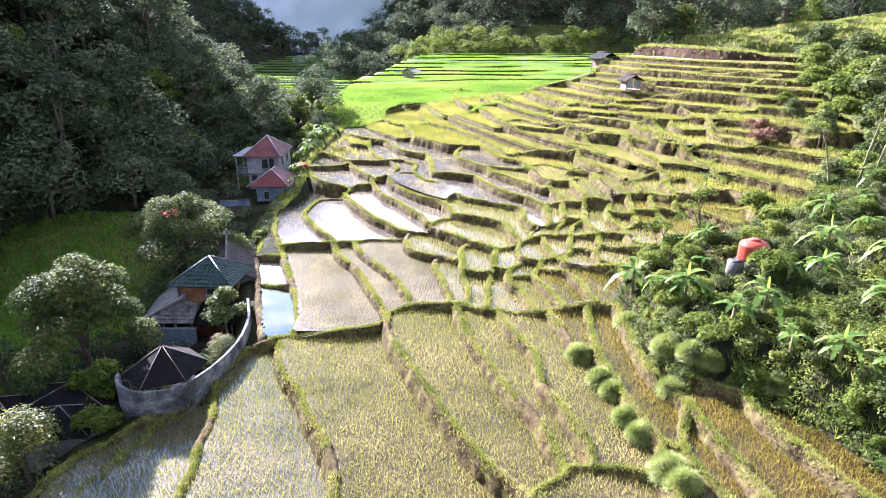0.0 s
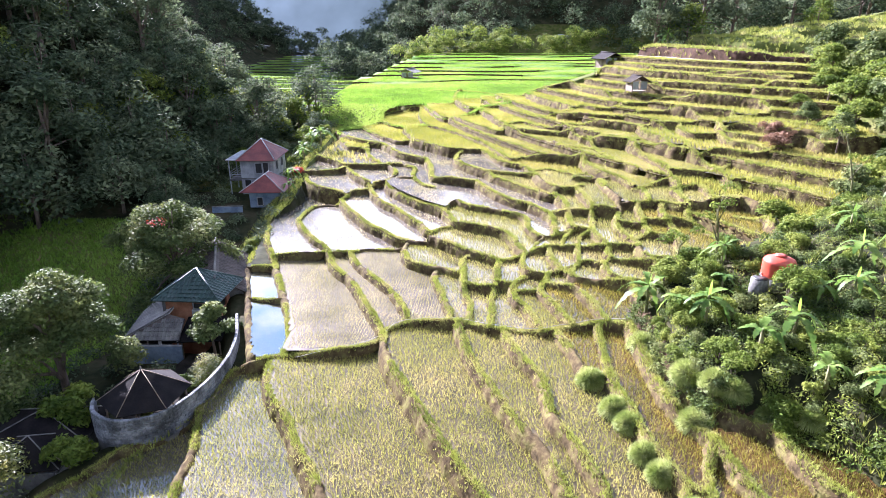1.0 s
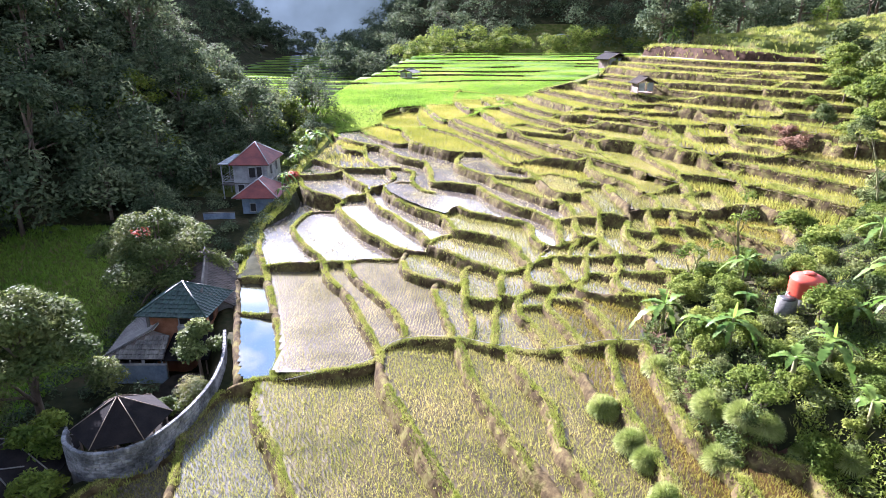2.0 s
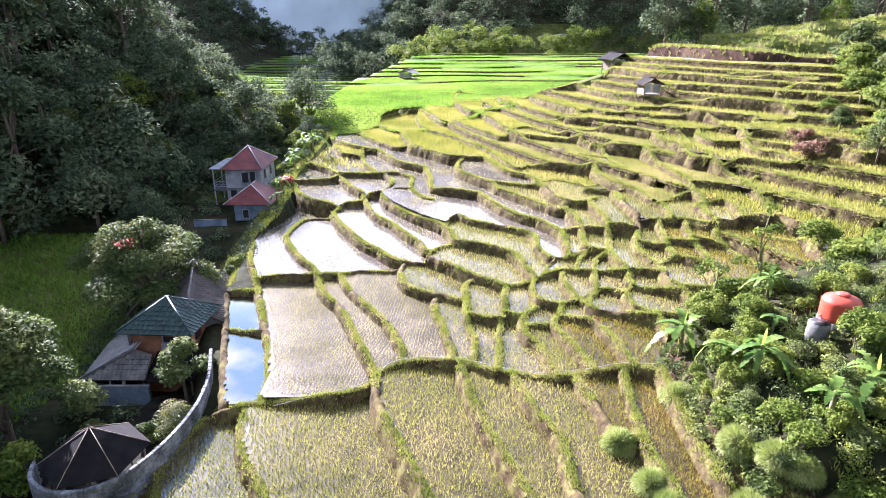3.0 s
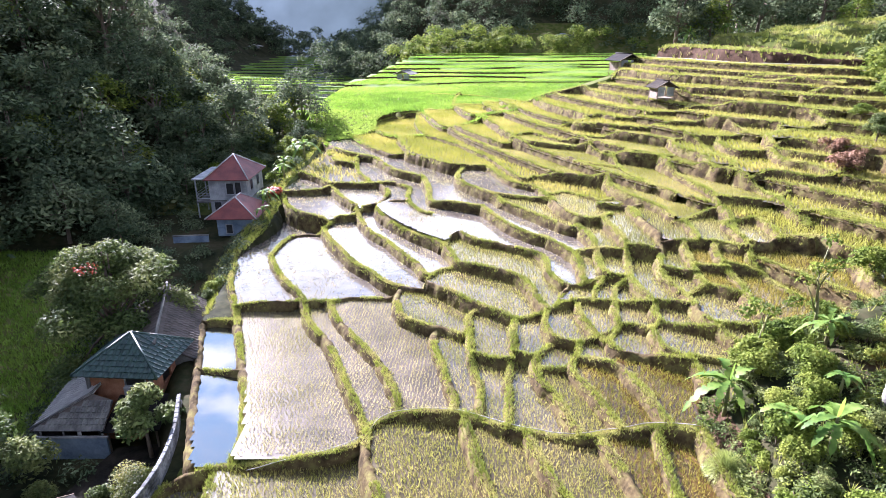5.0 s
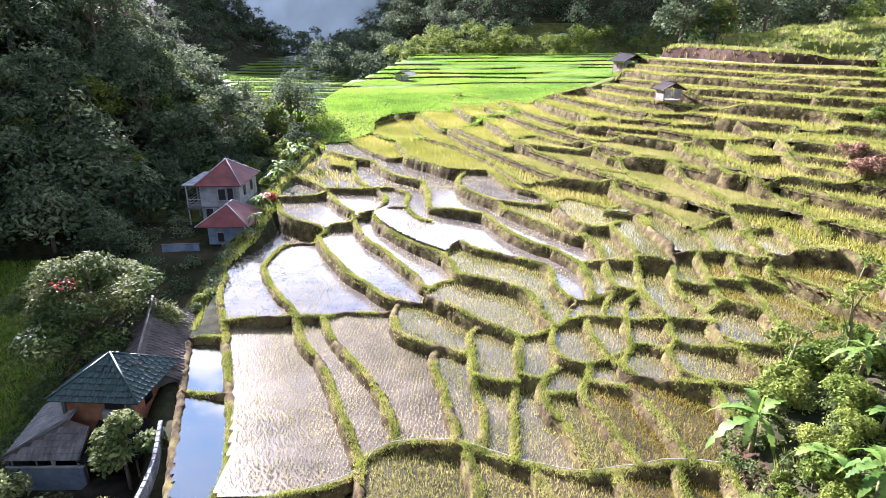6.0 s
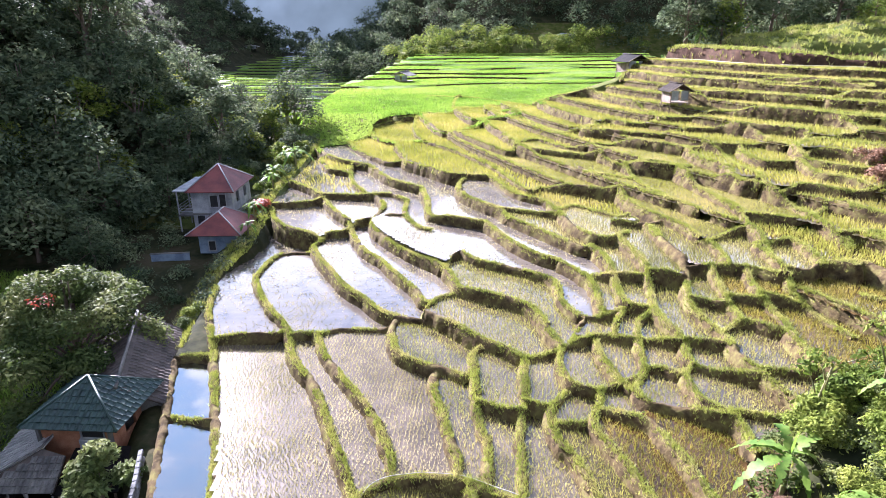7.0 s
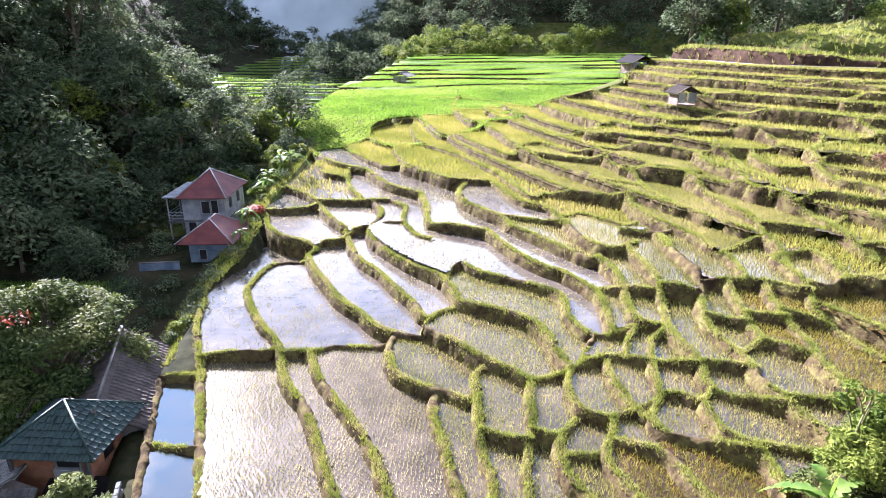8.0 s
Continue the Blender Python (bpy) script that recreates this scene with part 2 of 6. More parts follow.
def box_mesh(name, sx, sy, sz, mat, x=0, y=0, z=0, bevel=0.02):
    """A bevelled box whose base centre lies at (x, y, z)."""
    bm = bmesh.new()
    bmesh.ops.create_cube(bm, size=1)
    bmesh.ops.scale(bm, vec=(sx, sy, sz), verts=bm.verts)
    if bevel:
        bmesh.ops.bevel(bm, geom=bm.edges[:], offset=min(bevel, 0.4 * min(sx, sy, sz)), segments=1, affect="EDGES")
    bmesh.ops.translate(bm, vec=(x, y, z + sz / 2), verts=bm.verts)
    me = bpy.data.meshes.new(name)
    bm.to_mesh(me)
    bm.free()
    me.materials.append(mat)
    return me


def tube_mesh(name, points, radii, mat, sides=7):
    """A round tapered tube along points."""
    verts, faces = [], []
    pts = [Vector(p) for p in points]
    for i, p in enumerate(pts):
        d = (pts[min(i + 1, len(pts) - 1)] - pts[max(i - 1, 0)]).normalized()
        u = d.cross(Vector((0.31, 0.95, 0.1))).normalized()
        v = d.cross(u)
        r = radii[i] if isinstance(radii, (list, tuple)) else radii
        for k in range(sides):
            a = 2 * math.pi * k / sides
            verts.append(p + (u * math.cos(a) + v * math.sin(a)) * r)
    for i in range(len(pts) - 1):
        for k in range(sides):
            a, b = i * sides + k, i * sides + (k + 1) % sides
            faces.append((a, b, b + sides, a + sides))
    faces += [tuple(range(sides))[::-1], tuple(range((len(pts) - 1) * sides, len(pts) * sides))]
    return mesh_of(name, verts, faces, mat, True)


# ---- lie of the land ----
RIM = (2.735, 5.057, 3.384, 2.187, -0.033, 0.747, -1.251, 1.23, 0.643, -0.82)


def rim(x, y):
    """The smooth slope through the terrace rims."""
    u, v = np.clip(x, -24, 60) / 30, (np.clip(y, 8, 116) - 55) / 40
    return sum(c * t for c, t in zip(RIM, (1, u, v, u * u, u * v, v * v, u ** 3, u * u * v, u * v * v, v ** 3)))


def step01(a, b, x):
    t = np.clip((x - a) / (b - a), 0, 1)
    return t * t * (3 - 2 * t)


HILL = ((11.8, 34), (11.2, 28), (12, 25.7), (14.9, 24.7), (16.7, 21.7), (18.2, 17), (19, 5), (70, 0), (80, 60), (46, 52), (33, 47.5), (25, 42), (18.5, 41), (16, 39.7), (13.2, 38.2), (11.8, 36))


BANK = ((33.5, 113), (37, 106.5), (38.2, 100), (41.8, 93.2), (46.1, 90), (48.7, 88), (60, 82), (120, 66), (220, 240), (120, 262), (52, 130))


def inside_by(poly, x, y):
    """Signed distance to a polygon's outline, positive inside."""
    x, y = np.asarray(x, float), np.asarray(y, float)
    best, inside = np.full(x.shape, 1e9), np.zeros(x.shape, bool)
    for (ax, ay), (bx, by) in zip(poly, poly[1:] + poly[:1]):
        dx, dy = bx - ax, by - ay
        t = np.clip(((x - ax) * dx + (y - ay) * dy) / (dx * dx + dy * dy), 0, 1)
        best = np.minimum(best, np.hypot(x - ax - t * dx, y - ay - t * dy))
        inside ^= ((ay > y) != (by > y)) & (x < ax + (y - ay) * dx / (dy if dy else 1e-9))
    return np.where(inside, best, -best)


def wood_foot(y):
    """Where the wooded flank begins; the low green field lies in its bay."""
    return np.interp(y, (0, 32, 38, 62, 70, 110, 135, 170, 260), (-42, -44, -52, -49, -36, -29, -32, -68, -118))


def land(x, y):
    """Natural ground: valley and wooded flank on one side, planted bank and grassy hill on the other, far valley."""
    x, y = np.asarray(x, float), np.asarray(y, float)
    s = rim(x, y)
    cap = 15.4 - 0.06 * np.clip(x - 38, 0, 30)
    s = np.where((x > 30) & (s > cap - 1), cap - 1 + (1 - np.exp(-np.clip(s - cap + 1, 0, 20))), s)
    slope = s
    edge = np.interp(y, (20, 28, 30, 31.5, 34, 37, 40, 43, 48, 60, 75, 110, 150), (-20, -19.8, -18.2, -15.9, -14.7, -14.4, -14.8, -15.8, -17, -17, -18.5, -19, -24))
    floor = np.interp(y, (20, 27, 31, 40, 46, 50, 66, 78, 110, 160), (-4.2, -4.0, -2.7, -2.7, -4.2, -4.2, 0.2, 0.6, 2.5, 1.0))
    k = step01(0, 1, (edge - x) / np.interp(y, (28, 32, 42, 46), (4.0, 1.4, 1.4, 4.0)))
    s = s + k * (floor - s)
    foot = wood_foot(y) - 2
    s = s + np.clip(foot - x, 0, 62) * np.interp(y, (40, 80, 170, 300), (0.68, 0.72, 0.72, 0.68)) + 1.2 * np.sin(x * 0.21) * np.cos(y * 0.17) * step01(0, 10, foot - x)
    d = inside_by(HILL, x, y)
    s = s + 1.5 * step01(0, 1.6, d) + 0.10 * np.clip(d, 0, 12) + 0.25 * np.sin(x * 1.3) * np.cos(y * 1.1) * step01(0.5, 3, d)
    # terraced steps on the slope beyond the last bunds
    q = np.floor(slope / 0.9) * 0.9
    far_right = (d < 0) * step01(0, 3, x - np.interp(y, (41, 50, 60, 73, 80, 100), (18, 25, 31, 39, 43, 46))) * (y > 40) * (y < 102)
    s = s + far_right * (q - s) * (d < 0)
    e = inside_by(BANK, x, y)
    flat = step01(106, 122, y) * step01(2, -6, e) * step01(-32, -22, x)
    s = s + flat * (6.6 - s)
    s = s + 2.3 * step01(0, 0.8, e) * step01(28, 36, x) + 1.9 * step01(5.5, 7.5, e) + 0.22 * np.clip(e - 9, 0, 60) + 0.4 * np.sin(x * 0.7) * np.cos(y * 0.6) * step01(9, 12, e)
    s = s - step01(0, 1, (np.interp(y, (116, 157, 184, 257, 400), (-26, -30, -22, -10, 10)) - x) / 8) * step01(110, 140, y) * 5.0
    s = s + step01(150, 330, y) * 3.0 + np.clip(y - 330, 0, 200) * 0.025
    s = s + np.clip(y - 292 - 0.25 * np.clip(40 - x, 0, 200), 0, 130) * 0.78 * step01(-70, 30, x)
    return s


# ---- bunds: the plan of the terraces ----
BUNDS, SEALS = [], []


def curve(points, step):
    p = [np.array(q, float) for q in points]
    p = [2 * p[0] - p[1]] + p + [2 * p[-1] - p[-2]]
    out = []
    for a, b, c, d in zip(p, p[1:], p[2:], p[3:]):
        n = max(2, int(np.linalg.norm(c - b) / step))
        for i in range(n):
            t = i / n
            out.append(0.5 * (2 * b + (c - a) * t + (2 * a - 5 * b + 4 * c - d) * t * t + (3 * b - a - 3 * c + d) * t ** 3))
    return np.array(out + [p[-2]])


def bund(*points):
    BUNDS.append(points)


def seal(*points):
    """An edge of the terraces that has no bund of its own."""
    SEALS.append(points)


bund((-17.7, 86.3), (-14.7, 83.0), (-12.6, 79.7))
bund((-13.0, 80.3), (-8.8, 79.8), (-7.1, 79.7), (-5.3, 79.4), (-3.5, 77.0))
bund((-12.6, 79.7), (-10.4, 74.9), (-8.8, 72.3))
bund((-17.9, 78.8), (-15.6, 78.7), (-12.6, 79.7))
bund((-17.8, 78.3), (-16.5, 74.6), (-14.5, 71.7), (-11.5, 69.7), (-10.9, 68.7))
bund((-11.4, 67.8), (-10.6, 70.1), (-9.2, 70.5), (-8.1, 71.8))
bund((-8.8, 72.3), (-8.0, 69.1), (-6.6, 65.4), (-5.0, 63.0), (-3.5, 59.9), (-2.0, 57.1), (-1.4, 55.3), (-0.7, 54.9))
bund((-8.1, 71.8), (-7.4, 72.4), (-6.1, 72.3), (-3.5, 71.8))
bund((-7.1, 79.7), (-5.8, 75.6), (-6.3, 72.3), (-6.3, 69.8), (-4.8, 66.5), (-2.8, 63.3), (-0.6, 60.7), (0.1, 59.6))
bund((-3.5, 77.0), (-3.6, 74.1), (-3.3, 71.3), (-2.1, 68.3), (-1.0, 67.4))
bund((-10.7, 92.6), (-11.3, 91.8), (-10.1, 84.8), (-8.3, 80.5), (-8.5, 79.8))
bund((-14.9, 97.4), (-15.9, 96.9), (-14.0, 91.2), (-10.9, 88.9))
bund((-17.7, 102.6), (-13.7, 95.5), (-8.8, 90.8))
bund((-13.5, 105.3), (-10.3, 97.3), (-6.8, 91.2), (-5.5, 91.2), (-4.6, 91.4))
bund((-8.8, 90.8), (-7.5, 87.6), (-5.6, 83.5), (-2.1, 79.7))
bund((-4.3, 88.7), (-1.3, 84.9), (1.1, 81.5), (5.1, 80.2))
bund((-8.4, 120.7), (-10.8, 116.7), (-10.5, 109.5), (-7.0, 102.8), (-3.0, 100.3))
bund((-8.4, 120.7), (-3.8, 124.8))
bund((-5.1, 101.3), (-6.0, 99.1), (-4.7, 92.6), (-4.3, 88.7))
bund((-15.0, 62.2), (-15.0, 62.8), (-14.8, 65.9), (-14.0, 67.6), (-11.4, 67.8))
bund((-11.4, 67.8), (-10.3, 64.9), (-8.8, 61.9), (-7.4, 59.1), (-5.7, 56.9), (-4.4, 54.9), (-3.0, 53.8), (-1.4, 53.3))
bund((-15.0, 62.8), (-15.0, 62.2), (-13.8, 59.3), (-12.3, 56.5), (-11.0, 54.6), (-10.1, 52.9), (-9.6, 51.1), (-8.8, 49.4), (-7.7, 47.8), (-6.8, 45.8), (-6.2, 44.2), (-5.5, 42.3), (-5.0, 41.1), (-4.0, 38.5))
bund((-10.1, 52.9), (-9.0, 52.9), (-8.3, 52.7), (-7.4, 50.3), (-6.2, 48.1), (-5.2, 46.5), (-4.3, 45.0), (-3.6, 43.7), (-3.1, 42.2), (-2.6, 40.7), (-2.4, 39.5))
bund((-8.3, 52.7), (-6.6, 53.3), (-3.8, 53.1), (-3.2, 53.2))
bund((-15.3, 53.2), (-13.7, 53.4), (-11.3, 53.4), (-10.6, 53.9))
bund((-3.0, 53.8), (-3.4, 52.6), (-3.2, 50.9), (-2.8, 49.5), (-1.8, 48.5), (-0.5, 47.7), (0.2, 47.4), (1.0, 46.8), (1.6, 47.0))
bund((-0.5, 47.7), (-0.7, 46.3), (-0.3, 44.2), (-0.0, 42.6), (0.3, 40.9), (0.5, 40.2), (0.4, 39.1))
bund((2.4, 49.5), (1.6, 48.6), (1.6, 46.7), (1.6, 44.5), (1.6, 42.6), (1.9, 40.9), (1.8, 39.9), (1.7, 38.2))
bund((-1.3, 53.6), (0.4, 51.9), (2.0, 49.9), (3.4, 48.6), (4.5, 47.4))
bund((-1.5, 53.3), (-0.9, 54.6), (-0.2, 55.6), (1.1, 56.1))
bund((0.1, 59.6), (0.7, 57.8), (1.1, 56.1), (2.3, 55.3), (4.0, 54.3), (5.5, 52.8), (6.0, 51.1), (6.2, 49.3), (6.6, 47.8))
bund((0.1, 59.6), (0.6, 61.0), (1.3, 62.0))
bund((1.3, 62.0), (2.6, 60.1), (4.5, 58.8), (5.8, 57.9), (7.3, 56.5), (7.7, 55.1), (7.5, 53.2), (7.7, 51.8), (8.4, 50.3))
bund((4.5, 47.4), (5.4, 47.6), (6.6, 47.8), (7.6, 48.2), (8.2, 48.2))
bund((8.2, 48.2), (8.9, 48.1), (10.0, 47.6), (10.9, 47.0), (11.7, 46.7), (12.7, 46.1))
bund((4.5, 47.4), (4.2, 46.0), (4.1, 44.3), (3.8, 42.9), (3.4, 41.2), (3.3, 39.6), (3.0, 37.3))
bund((1.6, 44.0), (2.3, 43.6), (3.1, 43.2), (3.8, 42.9))
bund((6.6, 47.8), (6.2, 46.4), (6.2, 45.1), (6.4, 44.3), (7.1, 43.8), (7.7, 43.6))
bund((6.4, 44.3), (5.6, 43.4), (5.1, 42.6), (5.0, 41.2), (5.1, 40.2), (5.6, 39.2), (6.1, 36.1))
bund((3.9, 43.4), (4.7, 43.0), (5.2, 42.9))
bund((5.0, 41.8), (5.8, 41.6), (6.5, 41.5), (7.0, 41.8))
bund((7.7, 43.6), (7.5, 42.7), (7.0, 41.8), (6.8, 40.8), (7.1, 39.8), (7.4, 38.8), (8.0, 36.0))
bund((7.7, 43.6), (8.3, 43.7), (9.2, 44.0), (10.0, 44.3))
bund((8.5, 48.2), (8.4, 46.2), (8.6, 44.8), (8.8, 43.9))
bund((8.4, 50.3), (7.8, 49.2), (7.1, 48.0))
bund((8.4, 50.3), (9.4, 50.2), (10.4, 50.6), (11.1, 50.6))
bund((8.3, 58.3), (9.6, 55.4), (9.8, 53.7), (9.6, 51.8), (9.4, 50.2))
bund((10.8, 50.6), (10.0, 49.3), (9.5, 47.8))
bund((10.9, 59.6), (11.3, 57.3), (11.3, 55.3), (11.1, 53.2), (10.9, 51.3), (11.1, 50.6))
bund((9.5, 55.6), (11.1, 54.6), (12.6, 53.9), (13.2, 53.9))
bund((13.1, 60.4), (13.1, 58.6), (13.3, 56.0), (13.2, 54.0), (12.8, 51.9), (12.4, 50.2), (12.3, 49.1), (12.5, 47.4), (12.7, 46.1), (12.4, 45.1), (12.4, 44.1))
bund((11.1, 50.6), (12.4, 49.9))
bund((12.4, 49.9), (11.2, 48.9), (10.7, 47.5), (10.4, 46.1), (10.2, 44.6))
bund((12.7, 46.1), (13.9, 45.8), (14.7, 45.2))
bund((10.2, 44.6), (11.0, 44.5), (11.7, 43.7), (12.4, 44.1), (13.1, 43.6), (14.3, 42.9), (15.0, 42.3))
bund((15.6, 61.4), (15.6, 57.4), (15.7, 54.9), (15.4, 52.9), (14.7, 51.2), (14.3, 49.5), (14.4, 47.8), (14.7, 46.4), (14.7, 45.2), (14.6, 44.0), (14.9, 43.0), (15.0, 42.3), (15.3, 41.1), (15.6, 40.0), (15.5, 38.8), (15.2, 37.3))
bund((17.8, 57.3), (18.3, 56.2), (18.0, 53.9), (17.8, 52.7))
bund((15.5, 53.6), (17.8, 52.7), (18.8, 51.9), (19.8, 50.7), (20.2, 50.3))
bund((13.2, 53.9), (15.3, 52.7))
bund((16.9, 53.1), (16.5, 50.5), (16.2, 48.8), (16.1, 47.2))
bund((14.4, 50.1), (16.2, 48.8))
bund((14.7, 46.4), (16.1, 47.2), (17.1, 46.2), (17.8, 45.5))
bund((18.6, 52.1), (18.1, 49.9), (18.1, 48.2), (18.1, 46.6), (17.7, 45.2), (17.6, 43.9), (17.6, 42.7), (17.8, 41.9), (18.1, 41.1))
bund((16.4, 49.6), (18.1, 48.7))
bund((18.1, 49.3), (20.0, 48.0))
bund((21.2, 55.1), (20.6, 55.1), (20.5, 52.9), (20.4, 50.9), (19.8, 49.2), (20.0, 48.0), (20.3, 46.3), (20.6, 44.8))
bund((20.5, 51.1), (21.4, 50.5), (22.7, 51.3), (24.1, 50.2), (24.3, 50.9))
bund((21.2, 55.1), (22.8, 54.9), (22.8, 51.9), (22.7, 51.2))
bund((15.0, 42.8), (16.3, 42.5), (17.7, 42.1))
bund((11.7, 43.7), (11.7, 42.4), (11.7, 41.4), (12.2, 40.8), (12.6, 40.4))
bund((9.2, 43.2), (9.4, 42.0), (10.3, 41.5), (11.5, 40.8), (12.7, 40.1))
bund((12.7, 40.5), (13.9, 40.2), (15.1, 39.6))
bund((12.7, 40.5), (12.7, 39.1), (12.5, 37.9))
bund((10.2, 44.6), (9.2, 43.2), (8.8, 43.9))
bund((7.2, 42.3), (8.3, 41.6), (9.1, 41.0), (9.4, 40.2), (9.6, 38.9), (9.8, 38.3), (10.0, 35.7))
bund((14.8, 63.8), (13.4, 63.1), (15.3, 62.3), (17.0, 61.6))
bund((15.7, 69.4), (15.7, 66.5), (16.2, 63.9), (17.0, 61.6), (17.7, 59.6), (17.8, 57.3))
bund((17.5, 74.7), (17.7, 68.5), (18.2, 66.0), (19.0, 63.4), (19.5, 61.6))
bund((17.4, 75.7), (16.8, 75.5), (19.1, 72.9), (21.2, 71.2))
bund((21.2, 71.2), (21.3, 67.4), (21.6, 63.6), (21.9, 60.9))
bund((16.3, 79.5), (17.4, 75.7), (20.1, 73.0), (22.1, 70.8), (21.2, 70.7))
bund((18.5, 81.5), (21.4, 78.4), (23.6, 75.5))
bund((23.6, 75.5), (23.3, 71.0), (24.0, 68.2), (23.7, 64.1), (25.2, 64.3))
bund((24.8, 74.9), (25.7, 72.2), (24.9, 68.4), (25.2, 64.3), (23.8, 64.3))
bund((23.6, 75.5), (27.4, 72.9), (30.0, 72.8), (29.8, 76.6))
bund((27.4, 72.9), (26.6, 70.0), (26.9, 67.0), (29.3, 66.8))
bund((17.6, 87.3), (16.1, 86.4), (19.0, 83.6), (22.7, 80.8), (27.9, 78.8), (29.8, 76.6), (33.1, 73.0), (32.6, 71.5), (30.6, 69.8), (29.9, 67.8))
bund((29.9, 82.3), (33.4, 78.2), (36.2, 74.9), (36.8, 72.7), (36.5, 70.6), (33.8, 70.0), (32.4, 70.0))
bund((20.9, 86.2), (23.9, 84.4), (29.9, 82.3))
bund((27.1, 86.7), (33.7, 78.9), (38.7, 72.9), (38.7, 72.3))
bund((30.0, 91.3), (28.3, 90.0), (32.8, 85.0), (38.2, 78.4), (40.4, 75.6))
bund((28.5, 89.9), (30.0, 91.3), (36.7, 82.5), (41.7, 77.5))
bund((25.2, 104.6), (26.8, 106.7), (30.3, 95.5), (40.4, 82.3), (42.6, 79.1), (43.2, 80.1))
bund((28.2, 114.4), (31.1, 101.5), (34.4, 92.8), (40.5, 83.5), (43.2, 80.1), (42.4, 79.5))
bund((18.1, 56.8), (19.2, 57.4), (21.4, 58.1), (21.3, 55.6), (20.6, 53.4))
bund((21.7, 59.1), (23.2, 58.6), (24.9, 57.6), (26.0, 58.1), (28.0, 59.0), (29.0, 57.8), (28.4, 57.5))
bund((21.6, 63.9), (21.8, 59.8), (21.4, 58.1))
bund((25.2, 64.3), (24.9, 62.8), (25.5, 59.8), (25.6, 57.8), (25.5, 55.3), (25.4, 53.0), (25.9, 54.4))
bund((29.3, 66.8), (29.0, 63.2), (30.0, 61.6), (30.5, 60.2), (30.7, 59.2))
bund((32.4, 70.0), (29.9, 67.8), (30.0, 65.0), (32.1, 62.6), (33.0, 63.3))
bund((-2.1, 79.7), (-1.4, 74.6), (-1.1, 70.4), (0.8, 69.3), (3.7, 67.6))
bund((3.7, 67.6), (5.2, 63.1), (6.7, 60.1), (8.3, 58.3))
bund((2.5, 80.9), (1.7, 77.7), (2.1, 74.4), (3.5, 71.5), (5.1, 69.0), (5.6, 67.1))
bund((5.1, 80.2), (6.0, 76.5), (7.1, 72.7), (9.2, 70.1), (9.7, 66.4))
bund((4.9, 69.4), (7.8, 67.9), (9.9, 66.3))
bund((9.9, 66.3), (10.1, 62.9), (11.2, 60.4), (12.2, 59.9), (13.1, 60.4), (14.0, 60.9), (13.1, 60.4))
bund((9.7, 67.6), (10.6, 67.7), (11.4, 68.4), (13.4, 66.1), (14.9, 63.6), (15.6, 61.9), (15.8, 59.7))
bund((5.6, 67.1), (7.4, 64.2), (9.0, 61.4), (10.2, 59.5), (10.9, 59.6))
bund((9.3, 73.9), (12.8, 71.7), (15.8, 69.4))
bund((9.5, 74.2), (8.3, 72.9), (7.2, 76.1), (6.0, 82.2))
bund((13.5, 77.0), (14.5, 74.3), (17.3, 71.6))
bund((8.6, 87.5), (10.8, 83.6), (16.4, 79.6))
bund((12.2, 87.9), (13.8, 84.1), (17.3, 81.4), (18.5, 81.5))
bund((17.8, 88.9), (17.6, 87.3), (19.4, 89.1), (20.9, 86.2))
bund((-4.5, 124.2), (-3.7, 123.4), (-0.6, 105.6), (1.5, 102.2), (5.1, 103.0), (5.9, 107.1))
bund((-3.8, 124.8), (2.2, 120.9), (2.8, 121.1))
bund((4.0, 124.0), (2.5, 123.2), (4.4, 109.2), (6.6, 106.4), (10.2, 103.3), (11.5, 100.0))
bund((2.5, 123.2), (4.0, 124.0), (10.6, 115.6), (18.1, 105.7))
bund((-3.0, 100.3), (1.5, 93.4), (5.0, 84.9), (5.9, 82.3))
bund((1.5, 102.2), (4.9, 92.2), (7.6, 86.0), (8.9, 88.0), (11.2, 89.4), (12.2, 87.9))
bund((5.9, 107.1), (7.7, 93.6), (8.9, 88.0))
bund((7.0, 113.2), (10.0, 108.5), (11.8, 98.3), (13.9, 90.0), (18.1, 88.8))
bund((15.8, 108.8), (14.6, 108.0), (15.1, 100.9), (16.3, 95.8), (18.1, 88.8))
bund((18.1, 105.7), (21.1, 104.4), (22.4, 98.2), (24.1, 90.3), (23.9, 84.4))
bund((2.1, 128.6), (4.3, 148.3), (13.1, 138.2), (22.1, 113.3), (26.5, 111.1), (28.8, 111.6))
bund((-8.4, 120.7), (-17.3, 138.2), (-25.3, 145.6))
bund((-30.7, 174.0), (-16.1, 156.6), (-2.2, 151.7), (4.3, 148.3))
bund((-20.2, 23.8), (-20.3, 25.0), (-19.5, 26.8), (-18.5, 27.8), (-17.6, 29.4), (-16.3, 30.3), (-14.9, 32.0), (-14.2, 34.0), (-13.4, 36.4), (-11.5, 37.0))
bund((-11.5, 37.0), (-9.4, 36.9), (-6.4, 37.1), (-4.5, 37.8), (-3.4, 39.1), (-1.8, 39.5), (0.6, 39.0), (2.6, 37.5), (5.5, 36.2), (7.7, 36.0), (9.5, 35.9), (11.2, 35.1))
bund((-11.2, 37.0), (-10.7, 34.4), (-9.8, 32.4), (-8.5, 30.4), (-7.5, 28.1), (-6.3, 26.0), (-5.3, 23.7), (-4.9, 20.9))
bund((-14.5, 33.0), (-13.3, 29.1), (-13.1, 26.7), (-12.7, 24.6), (-12.6, 22.2))
